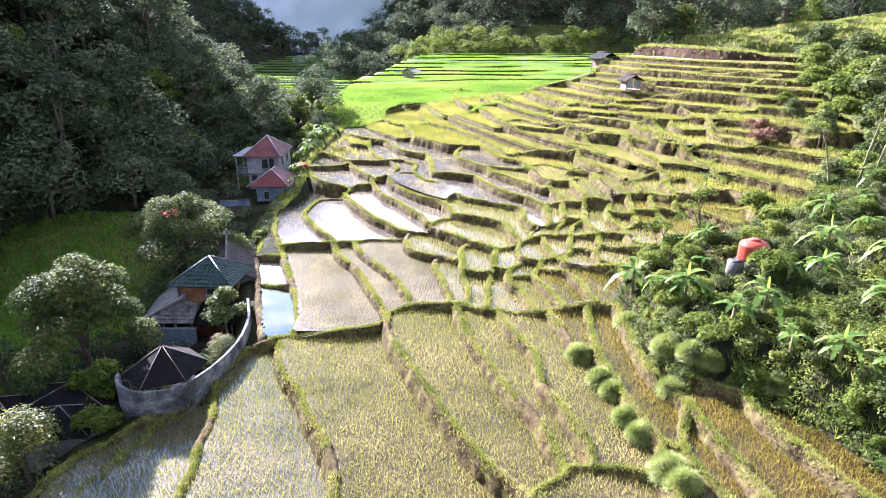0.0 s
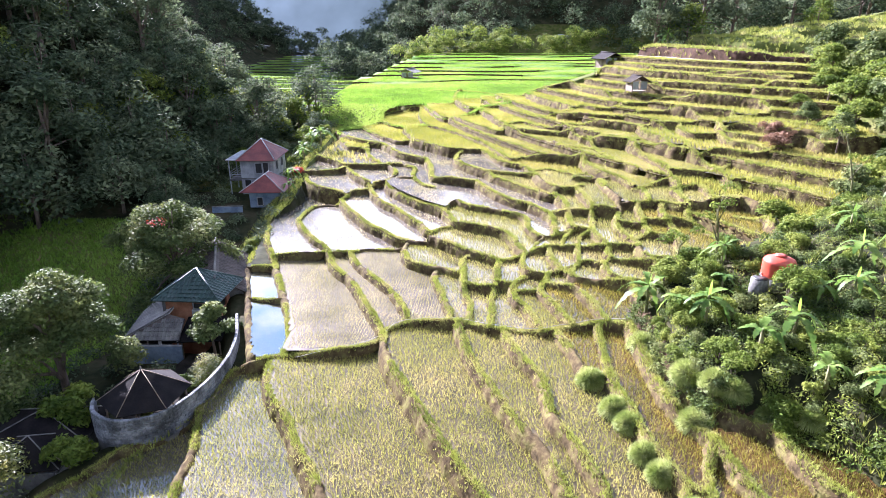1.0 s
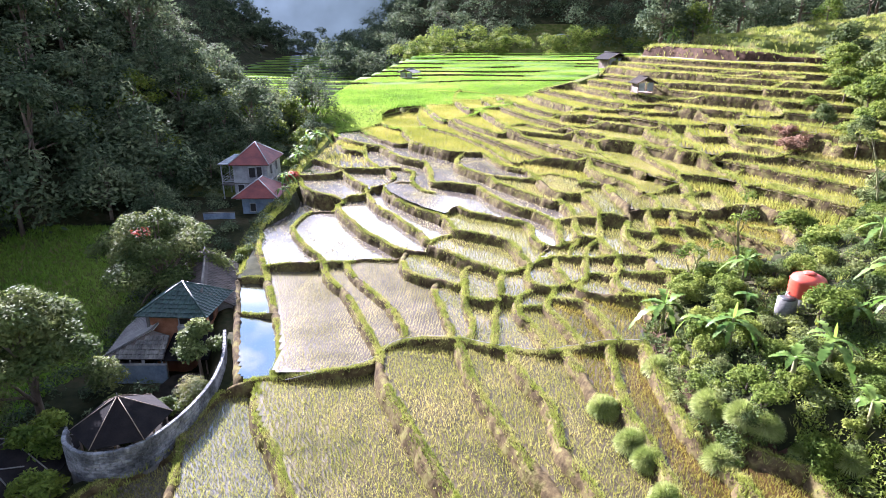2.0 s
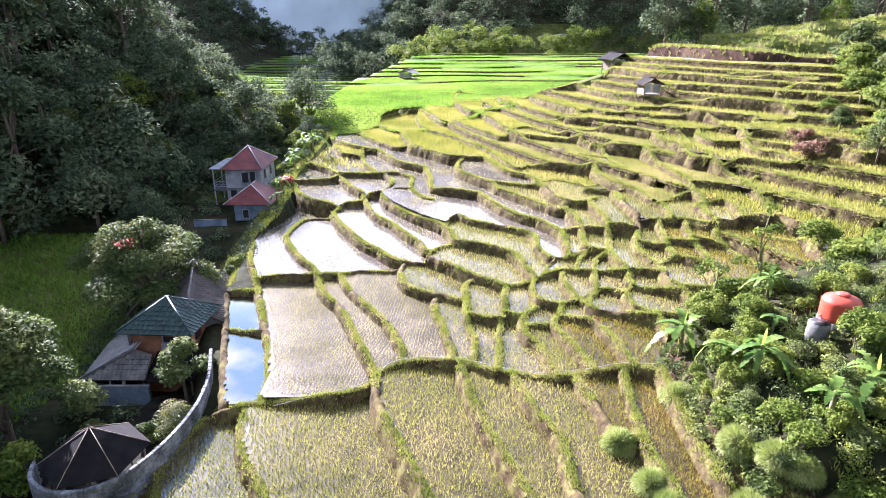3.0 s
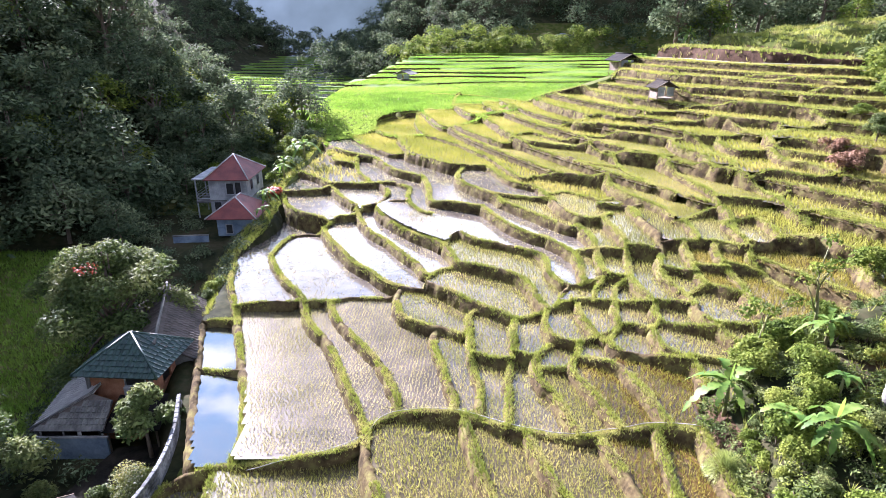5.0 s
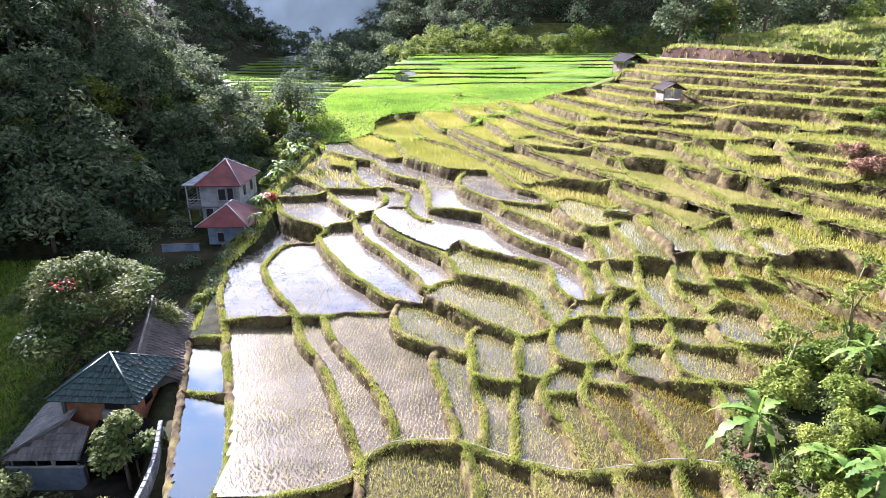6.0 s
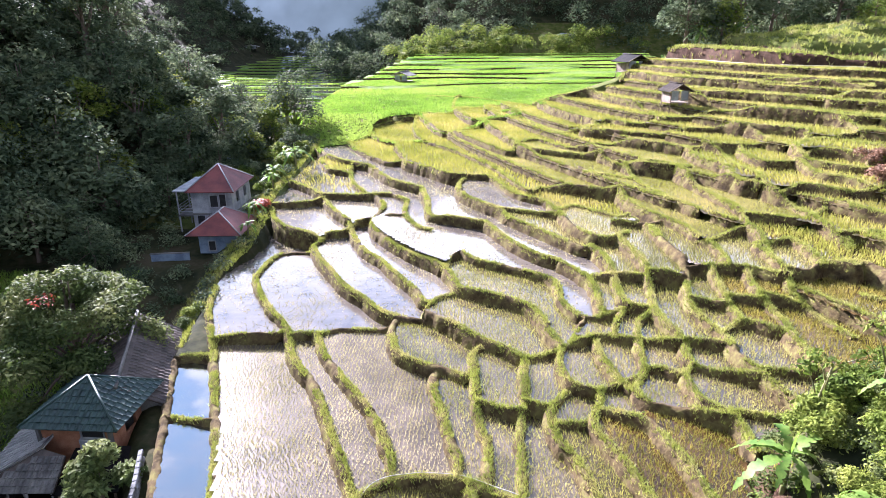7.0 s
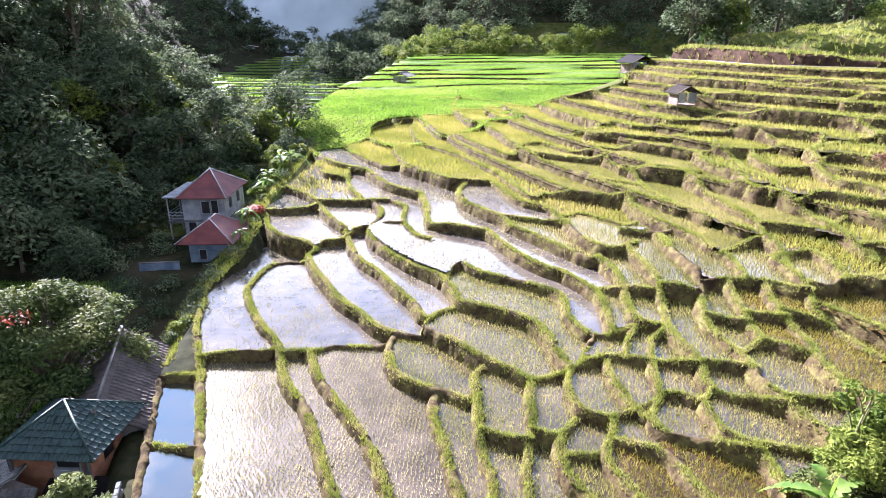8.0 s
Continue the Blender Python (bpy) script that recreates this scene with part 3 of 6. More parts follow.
bund((-4.0, 38.5), (-3.5, 35.4), (-2.3, 32.5), (-1.4, 30.3), (-0.4, 27.9), (0.5, 25.9), (1.3, 24.3), (2.3, 22.5), (3.2, 21.3), (4.0, 20.0))
bund((0.9, 38.9), (1.7, 34.0), (2.6, 31.1), (3.6, 28.0), (4.6, 26.0), (5.0, 24.3), (5.3, 22.6), (5.5, 21.4))
bund((3.8, 36.9), (4.4, 33.8), (5.3, 31.5), (5.4, 29.7), (5.4, 27.5), (6.0, 25.9), (6.4, 24.0), (6.7, 22.7), (6.6, 21.4))
bund((3.8, 20.0), (4.5, 20.5), (5.3, 21.0), (5.5, 21.4), (6.6, 21.4), (7.9, 21.1), (9.2, 20.6))
bund((9.5, 35.9), (9.0, 31.6), (8.9, 29.8), (9.1, 27.5), (9.2, 25.4), (9.5, 23.6), (9.8, 22.3), (10.6, 21.6))
bund((7.0, 36.0), (7.5, 32.8), (7.8, 30.7), (8.9, 30.7))
bund((9.8, 22.3), (9.3, 20.6), (9.3, 19.6), (9.2, 18.6))
bund((11.8, 24.5), (11.9, 23.3), (12.0, 21.7), (12.3, 20.2), (12.4, 18.1))
bund((14.2, 24.4), (14.4, 23.1), (14.5, 21.5), (15.0, 20.3), (15.3, 18.9), (15.8, 17.6))
bund((11.2, 35.1), (11.0, 31.6), (10.9, 27.5), (11.8, 24.5))
bund((11.8, 24.5), (10.6, 21.6), (11.3, 18.2))
bund((11.0, 27.6), (11.6, 27.8), (13.2, 25.3), (14.2, 24.4))
bund((-17.8, 61.2), (-17.0, 57.4), (-15.3, 53.2), (-13.5, 48.3), (-11.6, 43.0), (-10.6, 39.4), (-10.5, 36.9))
bund((-15.4, 45.8), (-14.2, 45.5), (-12.4, 45.1))
bund((-17.3, 51.7), (-16.1, 51.8), (-14.7, 51.6))
bund((-17.3, 51.7), (-15.4, 45.8), (-13.8, 40.8), (-12.4, 36.8))
bund((-13.5, 105.3), (-10.5, 109.5))
bund((29.6, 66.7), (31.5, 66.7), (33.2, 64.3), (34.3, 61.2), (35.1, 60.7), (35.5, 58.1), (37.2, 59.2))
bund((25.2, 61.2), (27.1, 61.6), (29.0, 59.7), (30.5, 59.2), (32.2, 59.9), (34.3, 61.2))
bund((27.8, 59.0), (29.0, 56.4), (30.4, 54.4), (31.6, 52.1))
bund((25.5, 54.5), (28.0, 53.9), (28.6, 51.4), (29.8, 49.3), (29.1, 49.2))
bund((22.7, 51.1), (24.7, 50.7), (25.3, 49.0), (26.4, 47.1), (24.7, 46.6))
bund((23.1, 48.2), (24.7, 46.6), (24.3, 45.1), (24.0, 42.9), (24.5, 42.0))
bund((35.3, 77.0), (37.7, 72.6), (40.3, 72.5), (38.7, 72.9))
bund((38.4, 78.1), (38.0, 77.6), (41.6, 74.7), (44.8, 73.9))
bund((39.9, 78.7), (40.6, 79.2), (42.9, 76.0), (46.1, 74.9), (45.2, 75.2))
bund((33.5, 63.6), (33.0, 63.3), (35.5, 61.4), (38.0, 58.1), (40.0, 57.4))
bund((32.2, 57.0), (34.2, 55.0), (35.8, 52.5), (36.7, 51.6))
bund((26.4, 54.3), (28.4, 52.3), (29.2, 49.0), (29.8, 49.3))
bund((34.4, 69.0), (35.8, 66.9), (37.1, 64.6), (38.8, 62.6), (40.0, 61.1))
bund((37.6, 69.9), (38.8, 67.8), (40.4, 66.0), (41.2, 65.3))
bund((23.8, 104.2), (24.5, 101.6), (25.4, 99.0), (26.3, 96.6), (27.2, 94.0), (28.0, 92.2))
bund((36.9, 64.9), (39.0, 67.0))
seal((-20.2, 23.8), (-19.0, 21.5), (-11.5, 20.0), (-5.5, 19.0), (4.3, 18.0), (9.2, 17.0), (16.0, 16.0), (18.0, 17.0))
bund((4.0, 20.0), (4.2, 19.0), (4.3, 18.0))
bund((-4.9, 20.9), (-4.8, 20.0), (-4.8, 19.0))
bund((-12.6, 22.2), (-12.6, 21.2), (-12.5, 20.1))
bund((9.2, 18.6), (9.2, 17.8), (9.2, 17.0))
bund((12.4, 18.1), (12.5, 17.3), (12.5, 16.5))
bund((15.8, 17.6), (16.0, 16.8), (16.0, 16.0))
seal((18.5, 41.3), (24.5, 42.0), (30.0, 46.5), (37.0, 52.0), (41.0, 60.0), (43.0, 68.0), (46.5, 80.0), (48.2, 87.6), (46.0, 89.6), (41.6, 92.8), (38.0, 99.8), (36.8, 106.2), (33.4, 112.6), (28.2, 114.4))
seal((11.6, 34.0), (11.0, 28.0), (11.8, 25.5), (14.7, 24.5), (16.5, 21.5), (18.0, 17.0))
seal((11.6, 34.0), (11.6, 36.0), (13.0, 38.5), (16.0, 40.0), (18.5, 41.3))
seal((-18.0, 79.1), (-17.7, 86.5), (-17.5, 93.3), (-17.6, 102.9), (-13.3, 105.5))
seal((-17.8, 60.7), (-18.1, 63.0), (-17.8, 65.1), (-16.8, 68.1), (-16.6, 71.6), (-17.1, 75.6), (-18.0, 79.1))
seal((2.2, 120.9), (2.5, 123.2), (4.0, 124.0))
seal((18.1, 105.7), (21.1, 104.4), (25.2, 104.6), (26.8, 106.7), (28.2, 114.4))
bund((-27.0, 128.0), (-12.0, 124.5), (4.0, 121.0), (18.0, 122.0))

# ---- paddies: the fields that the bunds enclose ----
G, X0, Y0, NX, NY = 0.25, -40.0, 12.0, 400, 600
wall_mask = np.zeros((NY, NX), bool)
for line in BUNDS + SEALS:
    c = curve(line, 0.12)
    ix, iy = ((c[:, 0] - X0) / G - 0.5).astype(int), ((c[:, 1] - Y0) / G - 0.5).astype(int)
    ok = (ix > 0) & (ix < NX - 2) & (iy > 0) & (iy < NY - 2)
    for dx in (0, 1):
        for dy in (0, 1):
            wall_mask[iy[ok] + dy, ix[ok] + dx] = True
field = np.zeros((NY, NX), np.int32)
fields = 0
free = ~wall_mask
for sy in range(0, NY):
    for sx in range(0, NX):
        if free[sy, sx]:
            fields += 1
            stack = [(sy, sx)]
            free[sy, sx] = False
            while stack:
                a, b = stack.pop()
                field[a, b] = fields
                for c, e in ((a + 1, b), (a - 1, b), (a, b + 1), (a, b - 1)):
                    if 0 <= c < NY and 0 <= e < NX and free[c, e]:
                        free[c, e] = False
                        stack.append((c, e))
GX, GY = np.meshgrid(X0 + (np.arange(NX) + 0.5) * G, Y0 + (np.arange(NY) + 0.5) * G)
GS = rim(GX, GY)
level = np.where(field > 0, np.nan, -99.0)
paddies = []                               # (mask, level, centre)
steps_at = []                              # neighbouring halves of a field with a step in it
for k in range(1, fields + 1):
    s = field == k
    n = int(s.sum())
    if n * G * G > 900 or inside_by(HILL, GX[s].mean(), GY[s].mean()) > 0.5:
        level[s] = land(GX[s], GY[s])
        continue
    lo, hi = np.percentile(GS[s], (6, 94))
    if hi - lo > (2.1 if GX[s].mean() < 8 and GY[s].mean() < 88 else 1.3):
        steps = max(2, round((hi - lo) / 0.75))
        q = np.clip(np.floor((GS - lo) / (hi - lo) * steps), 0, steps - 1)
        for j in range(steps):
            if j:
                steps_at.append((s & (q == j), s & (q == j - 1)))
            p = s & (q == j)
            if p.sum() > 30:
                z = lo + (hi - lo) * j / steps - 0.06
                level[p] = z
                paddies.append((p, z, (GX[p].mean(), GY[p].mean())))
            else:
                level[p] = lo + (hi - lo) * j / steps
    else:
        z = np.percentile(GS[s], 42) - 0.14
        cx, cy = GX[s].mean(), GY[s].mean()
        if cx < -2 and 38 < cy < 59:          # the lowest fields lie almost level with one another
            z -= 0.05 * (cy - 50)
        level[s] = z
        if n > 6:
            paddies.append((s, z, (GX[s].mean(), GY[s].mean())))


def grown(mask):
    out = mask.copy()
    out[1:] |= mask[:-1]
    out[:-1] |= mask[1:]
    out[:, 1:] |= mask[:, :-1]
    out[:, :-1] |= mask[:, 1:]
    return out


# a low bund follows every step inside a field
for upper, lower in steps_at:
    b = upper & grown(lower)
    if b.sum() < 8 or GY[b].mean() > 128:
        continue
    cx, cy = GX[b].mean(), GY[b].mean()
    g = np.array((rim(cx + 1, cy) - rim(cx - 1, cy), rim(cx, cy + 1) - rim(cx, cy - 1)))
    side = np.array((-g[1], g[0])) / np.hypot(*g)
    along = np.floor((GX[b] * side[0] + GY[b] * side[1]) / 1.2)
    run = []
    for k in np.unique(along):
        if run and k - run[-1][0] > 2:
            if len(run) > 2:
                BUNDS.append(tuple(r[1] for r in run))
            run = []
        run.append((k, (float(GX[b][along == k].mean()), float(GY[b][along == k].mean()))))
    if len(run) > 2:
        BUNDS.append(tuple(r[1] for r in run))


def level_at(x, y):
    """Ground or water level, or None on a bund."""
    i, j = int((y - Y0) / G), int((x - X0) / G)
    if not (0 <= i < NY and 0 <= j < NX):
        return float(land(x, y))
    return float(level[i, j]) if level[i, j] > -90 else None


# the ground: one sheet to the horizon, dipping a little under each paddy
low = level.copy()
low[low < -90] = np.nan
pad = np.pad(low, 3, constant_values=np.nan)
window = np.stack([pad[i:i + NY, j:j + NX] for i in range(0, 7, 1) for j in range(0, 7, 1)])
with np.errstate(all="ignore"):
    low = np.nanmin(np.where(np.isnan(window), 1e9, window), axis=0)
low = np.where(low > 1e8, land(GX, GY), low)
is_paddy = np.zeros((NY, NX), bool)
for p, z, c in paddies:
    is_paddy |= p
near_paddy = is_paddy | ((field == 0))


def ground_z(x, y):
    x, y = np.asarray(x, float), np.asarray(y, float)
    out = land(x, y)
    j, i = ((x - X0) / G).astype(int), ((y - Y0) / G).astype(int)
    ok = (i >= 0) & (i < NY) & (j >= 0) & (j < NX)
    i, j = np.clip(i, 0, NY - 1), np.clip(j, 0, NX - 1)
    return np.where(ok & near_paddy[i, j], low[i, j] - 0.12, out)


def spaced(fine_a, fine_b, fine, out_a, out_b):
    v = list(np.arange(fine_a, fine_b + 1e-6, fine))
    d, x = fine, v[-1]
    while x < out_b:
        d *= 1.12
        x += d
        v.append(x)
    d, x = fine, v[0]
    while x > out_a:
        d *= 1.12
        x -= d
        v.insert(0, x)
    return np.array(v)


gx, gy = spaced(-26, 60, 0.4, -1800, 1800), spaced(14, 116, 0.4, -1500, 2400)
XX, YY = np.meshgrid(gx, gy)
ZZ = ground_z(XX, YY)
rng = np.random.RandomState(3)
ZZ = ZZ + rng.uniform(-0.03, 0.03, ZZ.shape)
nyy, nxx = XX.shape
idx = np.arange(nyy * nxx).reshape(nyy, nxx)
quads = np.stack([idx[:-1, :-1], idx[:-1, 1:], idx[1:, 1:], idx[1:, :-1]], -1).reshape(-1, 4)
ground_mesh = fast_mesh("ground", np.stack([XX, YY, ZZ], -1), quads, 4, M_GROUND, True)
ground_mesh.materials.append(M_FOREST_SHADE)
ground_mesh.materials.append(M_SOIL)
qc = np.stack([XX, YY], -1).reshape(-1, 2)[quads].mean(1)
foot_x = wood_foot(qc[:, 1])
hd = inside_by(HILL, qc[:, 0], qc[:, 1])
be = inside_by(BANK, qc[:, 0], qc[:, 1])
# the near-black floor paints shade beside the houses and between bank plants
yard_shade = (qc[:, 0] < -13.3) & (qc[:, 1] > 26) & (qc[:, 1] < 78) & ((qc[:, 0] > -28.5) | (qc[:, 1] > 66) | (qc[:, 1] < 32))
slot = np.where((qc[:, 0] < foot_x) | yard_shade | (hd > 0.6) | (hd > -1.0) & (qc[:, 0] > 14.5) & (qc[:, 1] < 30) | (qc[:, 1] > 300) | (qc[:, 1] > 140) & (qc[:, 0] < np.interp(qc[:, 1], (116, 157, 184, 257, 300), (-26, -30, -22, -10, 0))), 1, np.where((hd > -0.2) & (hd < 0.6) & (qc[:, 0] < 14) | (be > -0.3) & (be < 1.6) | (be > 3.4) & (be < 6.2) & (qc[:, 0] > 40), 2, 0)).astype(np.int32)
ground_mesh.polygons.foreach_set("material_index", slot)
tagged(new("ground", ground_mesh), "grassy earth slope running from the valley to wooded hills", "ground", kind="structure")

# each paddy is a level sheet of shallow water
def wet_kind(x, y):
    if x < -11.6 and 38 < y < 56:
        return "pond"
    if x < 0 and 40 < y < 92 and x < -1.5 + 0.02 * (y - 40) or (-16 < x < 6 and 62 < y < 82):
        return "film" if y > 57 else "mud"
    if y < 37 and x < -9.5:
        return "shine"
    if y < 39 and x > 7.5 or x > 17 and y < 52:
        return "amber"
    if -1 < x < 24 and 39 < y < 68:
        return "thin"
    return "rice"


WET = {"thin": M_THIN, "shine": M_FILM, "pond": M_WATER, "film": M_FILM, "mud": M_MUD, "rice": M_RICEW, "amber": M_AMBER}
WET_LABEL = {"thin": "shallow grey paddy water with thin rows of rice", "shine": "shining flooded paddy with young rice beside the houses", "mud": "wet pale mud paddy planted with tiny rice seedlings", "pond": "still open pond water mirroring blue sky beside houses", "film": "flooded pale paddy with thin shining water over mud",
             "rice": "flooded paddy with young rice standing in shallow water", "amber": "shallow amber brown paddy water among yellow rice"}
for p, z, (cx, cy) in paddies:
    g = grown(p)
    verts, loops = [], []
    for i in np.nonzero(g.any(axis=1))[0]:
        row = g[i].astype(np.int8)
        edge = np.diff(np.concatenate(([0], row, [0])))
        for a, b in zip(np.nonzero(edge == 1)[0], np.nonzero(edge == -1)[0]):
            n = len(verts)
            xa, xb, ya = X0 + a * G, X0 + b * G, Y0 + i * G
            verts += [(xa, ya, z), (xb, ya, z), (xb, ya + G, z), (xa, ya + G, z)]
            loops += [n, n + 1, n + 2, n + 3]
    kind = wet_kind(cx, cy)
    ob = new("paddy_water", fast_mesh("paddy_water", verts, loops, 4, WET[kind]))
    tagged(ob, WET_LABEL[kind], "paddy", "flooded paddies", "structure")

# ---- bunds as earth banks ----
def blades(store, x, y, z, height, width, lean, count, r):
    """A tuft of pointed blades, three corners each."""
    for _ in range(count):
        a, h = r.uniform(0, 6.283), height * r.uniform(0.6, 1.2)
        t = lean * r.uniform(0.3, 1.3) * h
        b = r.uniform(0, 6.283)
        wx, wy = math.cos(b) * width / 2, math.sin(b) * width / 2
        ox, oy = math.cos(a) * 0.25 * t, math.sin(a) * 0.25 * t
        store.append((x + ox - wx, y + oy - wy, z, x + ox + wx, y + oy + wy, z, x + math.cos(a) * t, y + math.sin(a) * t, z + h))


def link_blades(name, store, mat, label, category):
    v = np.array(store, np.float32).reshape(-1, 3)
    ob = new(name, fast_mesh(name, v, np.arange(len(v)), 3, mat))
    return tagged(ob, label, category, kind="stuff")


def scatter(name, x, y, z, height, width, lean, count, mat, label, category, seed):
    """Tufts of pointed blades at many places at once."""
    r = np.random.RandomState(seed)
    x, y, z = (np.repeat(np.asarray(v, float), count) for v in (x, y, z))
    n = len(x)
    a, b, h = r.uniform(0, 6.283, n), r.uniform(0, 6.283, n), height * r.uniform(0.6, 1.2, n)
    t = lean * r.uniform(0.3, 1.3, n) * h
    wx, wy, ox, oy = np.cos(b) * width / 2, np.sin(b) * width / 2, np.cos(a) * 0.25 * t, np.sin(a) * 0.25 * t
    tri = np.stack([np.stack([x + ox - wx, y + oy - wy, z], 1), np.stack([x + ox + wx, y + oy + wy, z], 1), np.stack([x + np.cos(a) * t, y + np.sin(a) * t, z + h], 1)], 1)
    return tagged(new(name, fast_mesh(name, tri, np.arange(3 * n), 3, mat)), label, category, kind="stuff")


rnd = random.Random(5)
grass_near, grass_far = [], []
for line in BUNDS:
    c = curve(line, 0.22)
    n = len(c)
    tang = np.gradient(c, axis=0)
    tang /= np.maximum(np.linalg.norm(tang, axis=1, keepdims=True), 1e-6)
    nor = np.stack([-tang[:, 1], tang[:, 0]], 1)
    sides = []
    for sgn in (1, -1):
        lv = []
        for p, q in zip(c, nor):
            z = None
            for off in (0.5, 0.7, 0.95, 1.2):
                z = level_at(*(p + sgn * off * q))
                if z is not None:
                    break
            lv.append(float(rim(p[0], p[1])) - 0.15 if z is None else z)
        sides.append(np.array(lv))
    k = np.ones(9) / 9
    sm = [np.convolve(np.pad(s, 4, mode="edge"), k, "valid") for s in sides]
    top = np.maximum(sm[0], sm[1])
    top = np.minimum(top, rim(c[:, 0], c[:, 1]) + 0.3) + 0.15
    length = float(np.linalg.norm(np.diff(c, axis=0), axis=1).sum())
    thin = 0.6 if length < 6.5 else 1.0
    wide = thin * 0.15 + thin * 0.06 * np.array([noise.noise((p[0] * 0.5, p[1] * 0.5, 3)) for p in c])
    verts, faces = [], []
    for i in range(n):
        p, q, z, w = c[i], nor[i], top[i], wide[i]
        e = 0.25 if i in (0, n - 1) else 1.0
        ring = []
        for off, zz in ((-(w + 0.1 + 0.3 * max(0, z - sm[1][i])), sm[1][i] - 0.2), (-(w + 0.06 + 0.14 * max(0, z - sm[1][i])), 0.45 * sm[1][i] + 0.55 * z), (-w, z - 0.03), (0, z + 0.05),
                        (w, z - 0.03), (w + 0.06 + 0.14 * max(0, z - sm[0][i]), 0.45 * sm[0][i] + 0.55 * z), (w + 0.1 + 0.3 * max(0, z - sm[0][i]), sm[0][i] - 0.2)):
            jx = 0.12 * noise.noise((p[0] * 1.7 + off, p[1] * 1.7, 9)) + rnd.uniform(-0.03, 0.03)
            pt = p + q * (off * e + jx)
            ring.append((pt[0], pt[1], zz + 0.07 * noise.noise((pt[0] * 1.3, pt[1] * 1.3, 1)) + rnd.uniform(-0.025, 0.025)))
        verts += ring
        if i:
            a = (i - 1) * 7
            faces += [(a + m, a + m + 1, a + m + 8, a + m + 7) for m in range(6)]
    faces += [tuple(range(7)), tuple(range((n - 1) * 7, n * 7))[::-1]]
    tagged(new("bund", mesh_of("bund", verts, faces, M_BUND, True)), "narrow grassy earth bund holding water between rice terraces", "bund", "paddy bunds", "structure")
    far = c[n // 2][1] > 75
    for i in range(n):
        for _ in range(7 if far else 24):
            f = rnd.uniform(-1, 1) * rnd.uniform(0.3, 1)
            drop_l, drop_r = top[i] - sm[1][i], top[i] - sm[0][i]
            drop = drop_l if f < 0 else drop_r
            off = f * (wide[i] + 0.12 + 0.2 * drop)
            out = max(0.0, abs(off) - wide[i])
            z = top[i] - out / max(0.05, 0.12 + 0.3 * drop) * drop * 0.8
            if drop > 0.35 and out > 0.02 and math.copysign(1, off) * nor[i][1] < -0.25 and rnd.random() < 0.45:
                continue
            p = c[i] + nor[i] * off + tang[i] * rnd.uniform(-0.15, 0.15)
            if 36.5 < p[1] < 52.5 and p[0] < float(np.interp(p[1], (36.8, 40.8, 45.8, 51.7), (-12.1, -13.4, -15.0, -16.9))):
                continue
            if noise.noise((p[0] * 0.35, p[1] * 0.35, 7)) > -0.28 - 0.15 * (p[0] > 0):
                blades(grass_far if far else grass_near, p[0], p[1], z - 0.03, 0.26 if far else 0.19, 0.06 if far else 0.034, 0.8, 3, rnd)
link_blades("bund_grass", grass_near, M_GRASS, "short yellow green grass growing along earth bunds", "grass")
link_blades("terrace_grass", grass_far, M_GRASS, "dry green grass on the upper terrace edges", "grass")

# ---- rice ----
rice = {"pond": [], "mud": [], "film": [], "rice": [], "thin": [], "amber": [], "high": []}
for p, z, (cx, cy) in paddies:
    kind = wet_kind(cx, cy)
    if kind == "pond":
        continue
    high = cy > 84 or cx > 24
    gap = 0.32 if high else (0.2 if kind in ("film", "mud") else 0.19)
    ang = 0.35 * math.sin(cx * 1.7 + cy)
    ys, xs = np.nonzero(p)
    ax, bx, ay, by = X0 + xs.min() * G, X0 + (xs.max() + 1) * G, Y0 + ys.min() * G, Y0 + (ys.max() + 1) * G
    span = 0.75 * max(bx - ax, by - ay) + 1
    for u in np.arange(-span, span, gap):
        for v in np.arange(-span, span, gap * 0.9):
            x = 0.5 * (ax + bx) + u * math.cos(ang) - v * math.sin(ang) + rnd.uniform(-0.05, 0.05)
            y = 0.5 * (ay + by) + u * math.sin(ang) + v * math.cos(ang) + rnd.uniform(-0.035, 0.035)
            i, j = int((y - Y0) / G), int((x - X0) / G)
            if not (0 <= i < NY and 0 <= j < NX and p[i, j]):
                continue
            dens = noise.noise((x * 0.25, y * 0.25, 2))
            if kind == "film" and rnd.random() > 0.12 + 0.8 * max(0.0, dens + 0.15):
                continue
            if high:
                blades(rice["high"], x, y, z - 0.02, 0.4, 0.075, 0.45, 5, rnd)
            elif kind == "mud":
                blades(rice["film"], x, y, z - 0.02, 0.2, 0.036, 0.5, 4 + 2 * (dens > 0.1), rnd)
            elif kind == "film":
                blades(rice["film"], x, y, z - 0.02, 0.12, 0.05, 0.8, 4, rnd)
            elif kind == "thin":
                blades(rice["thin"], x, y, z - 0.02, 0.24, 0.034, 0.55, 3 + (dens > 0), rnd)
            else:
                blades(rice["rice" if kind == "shine" else kind], x, y, z - 0.02, 0.25, 0.036, 0.65, 5, rnd)
link_blades("rice_seedlings", rice["film"], M_SEEDLING, "sparse rows of young rice seedlings in water", "rice")
link_blades("rice_plants", rice["rice"], M_RICE, "rows of pale green young rice plants in water", "rice")
link_blades("thin_rice", rice["thin"], M_RICE, "thin rows of young rice in shallow grey water", "rice")
link_blades("yellow_rice", rice["amber"], M_RICEA, "rows of yellowing rice plants in amber water", "rice")
link_blades("upper_rice", rice["high"], M_RICEY, "dense yellow green rice on the upper terraces", "rice")


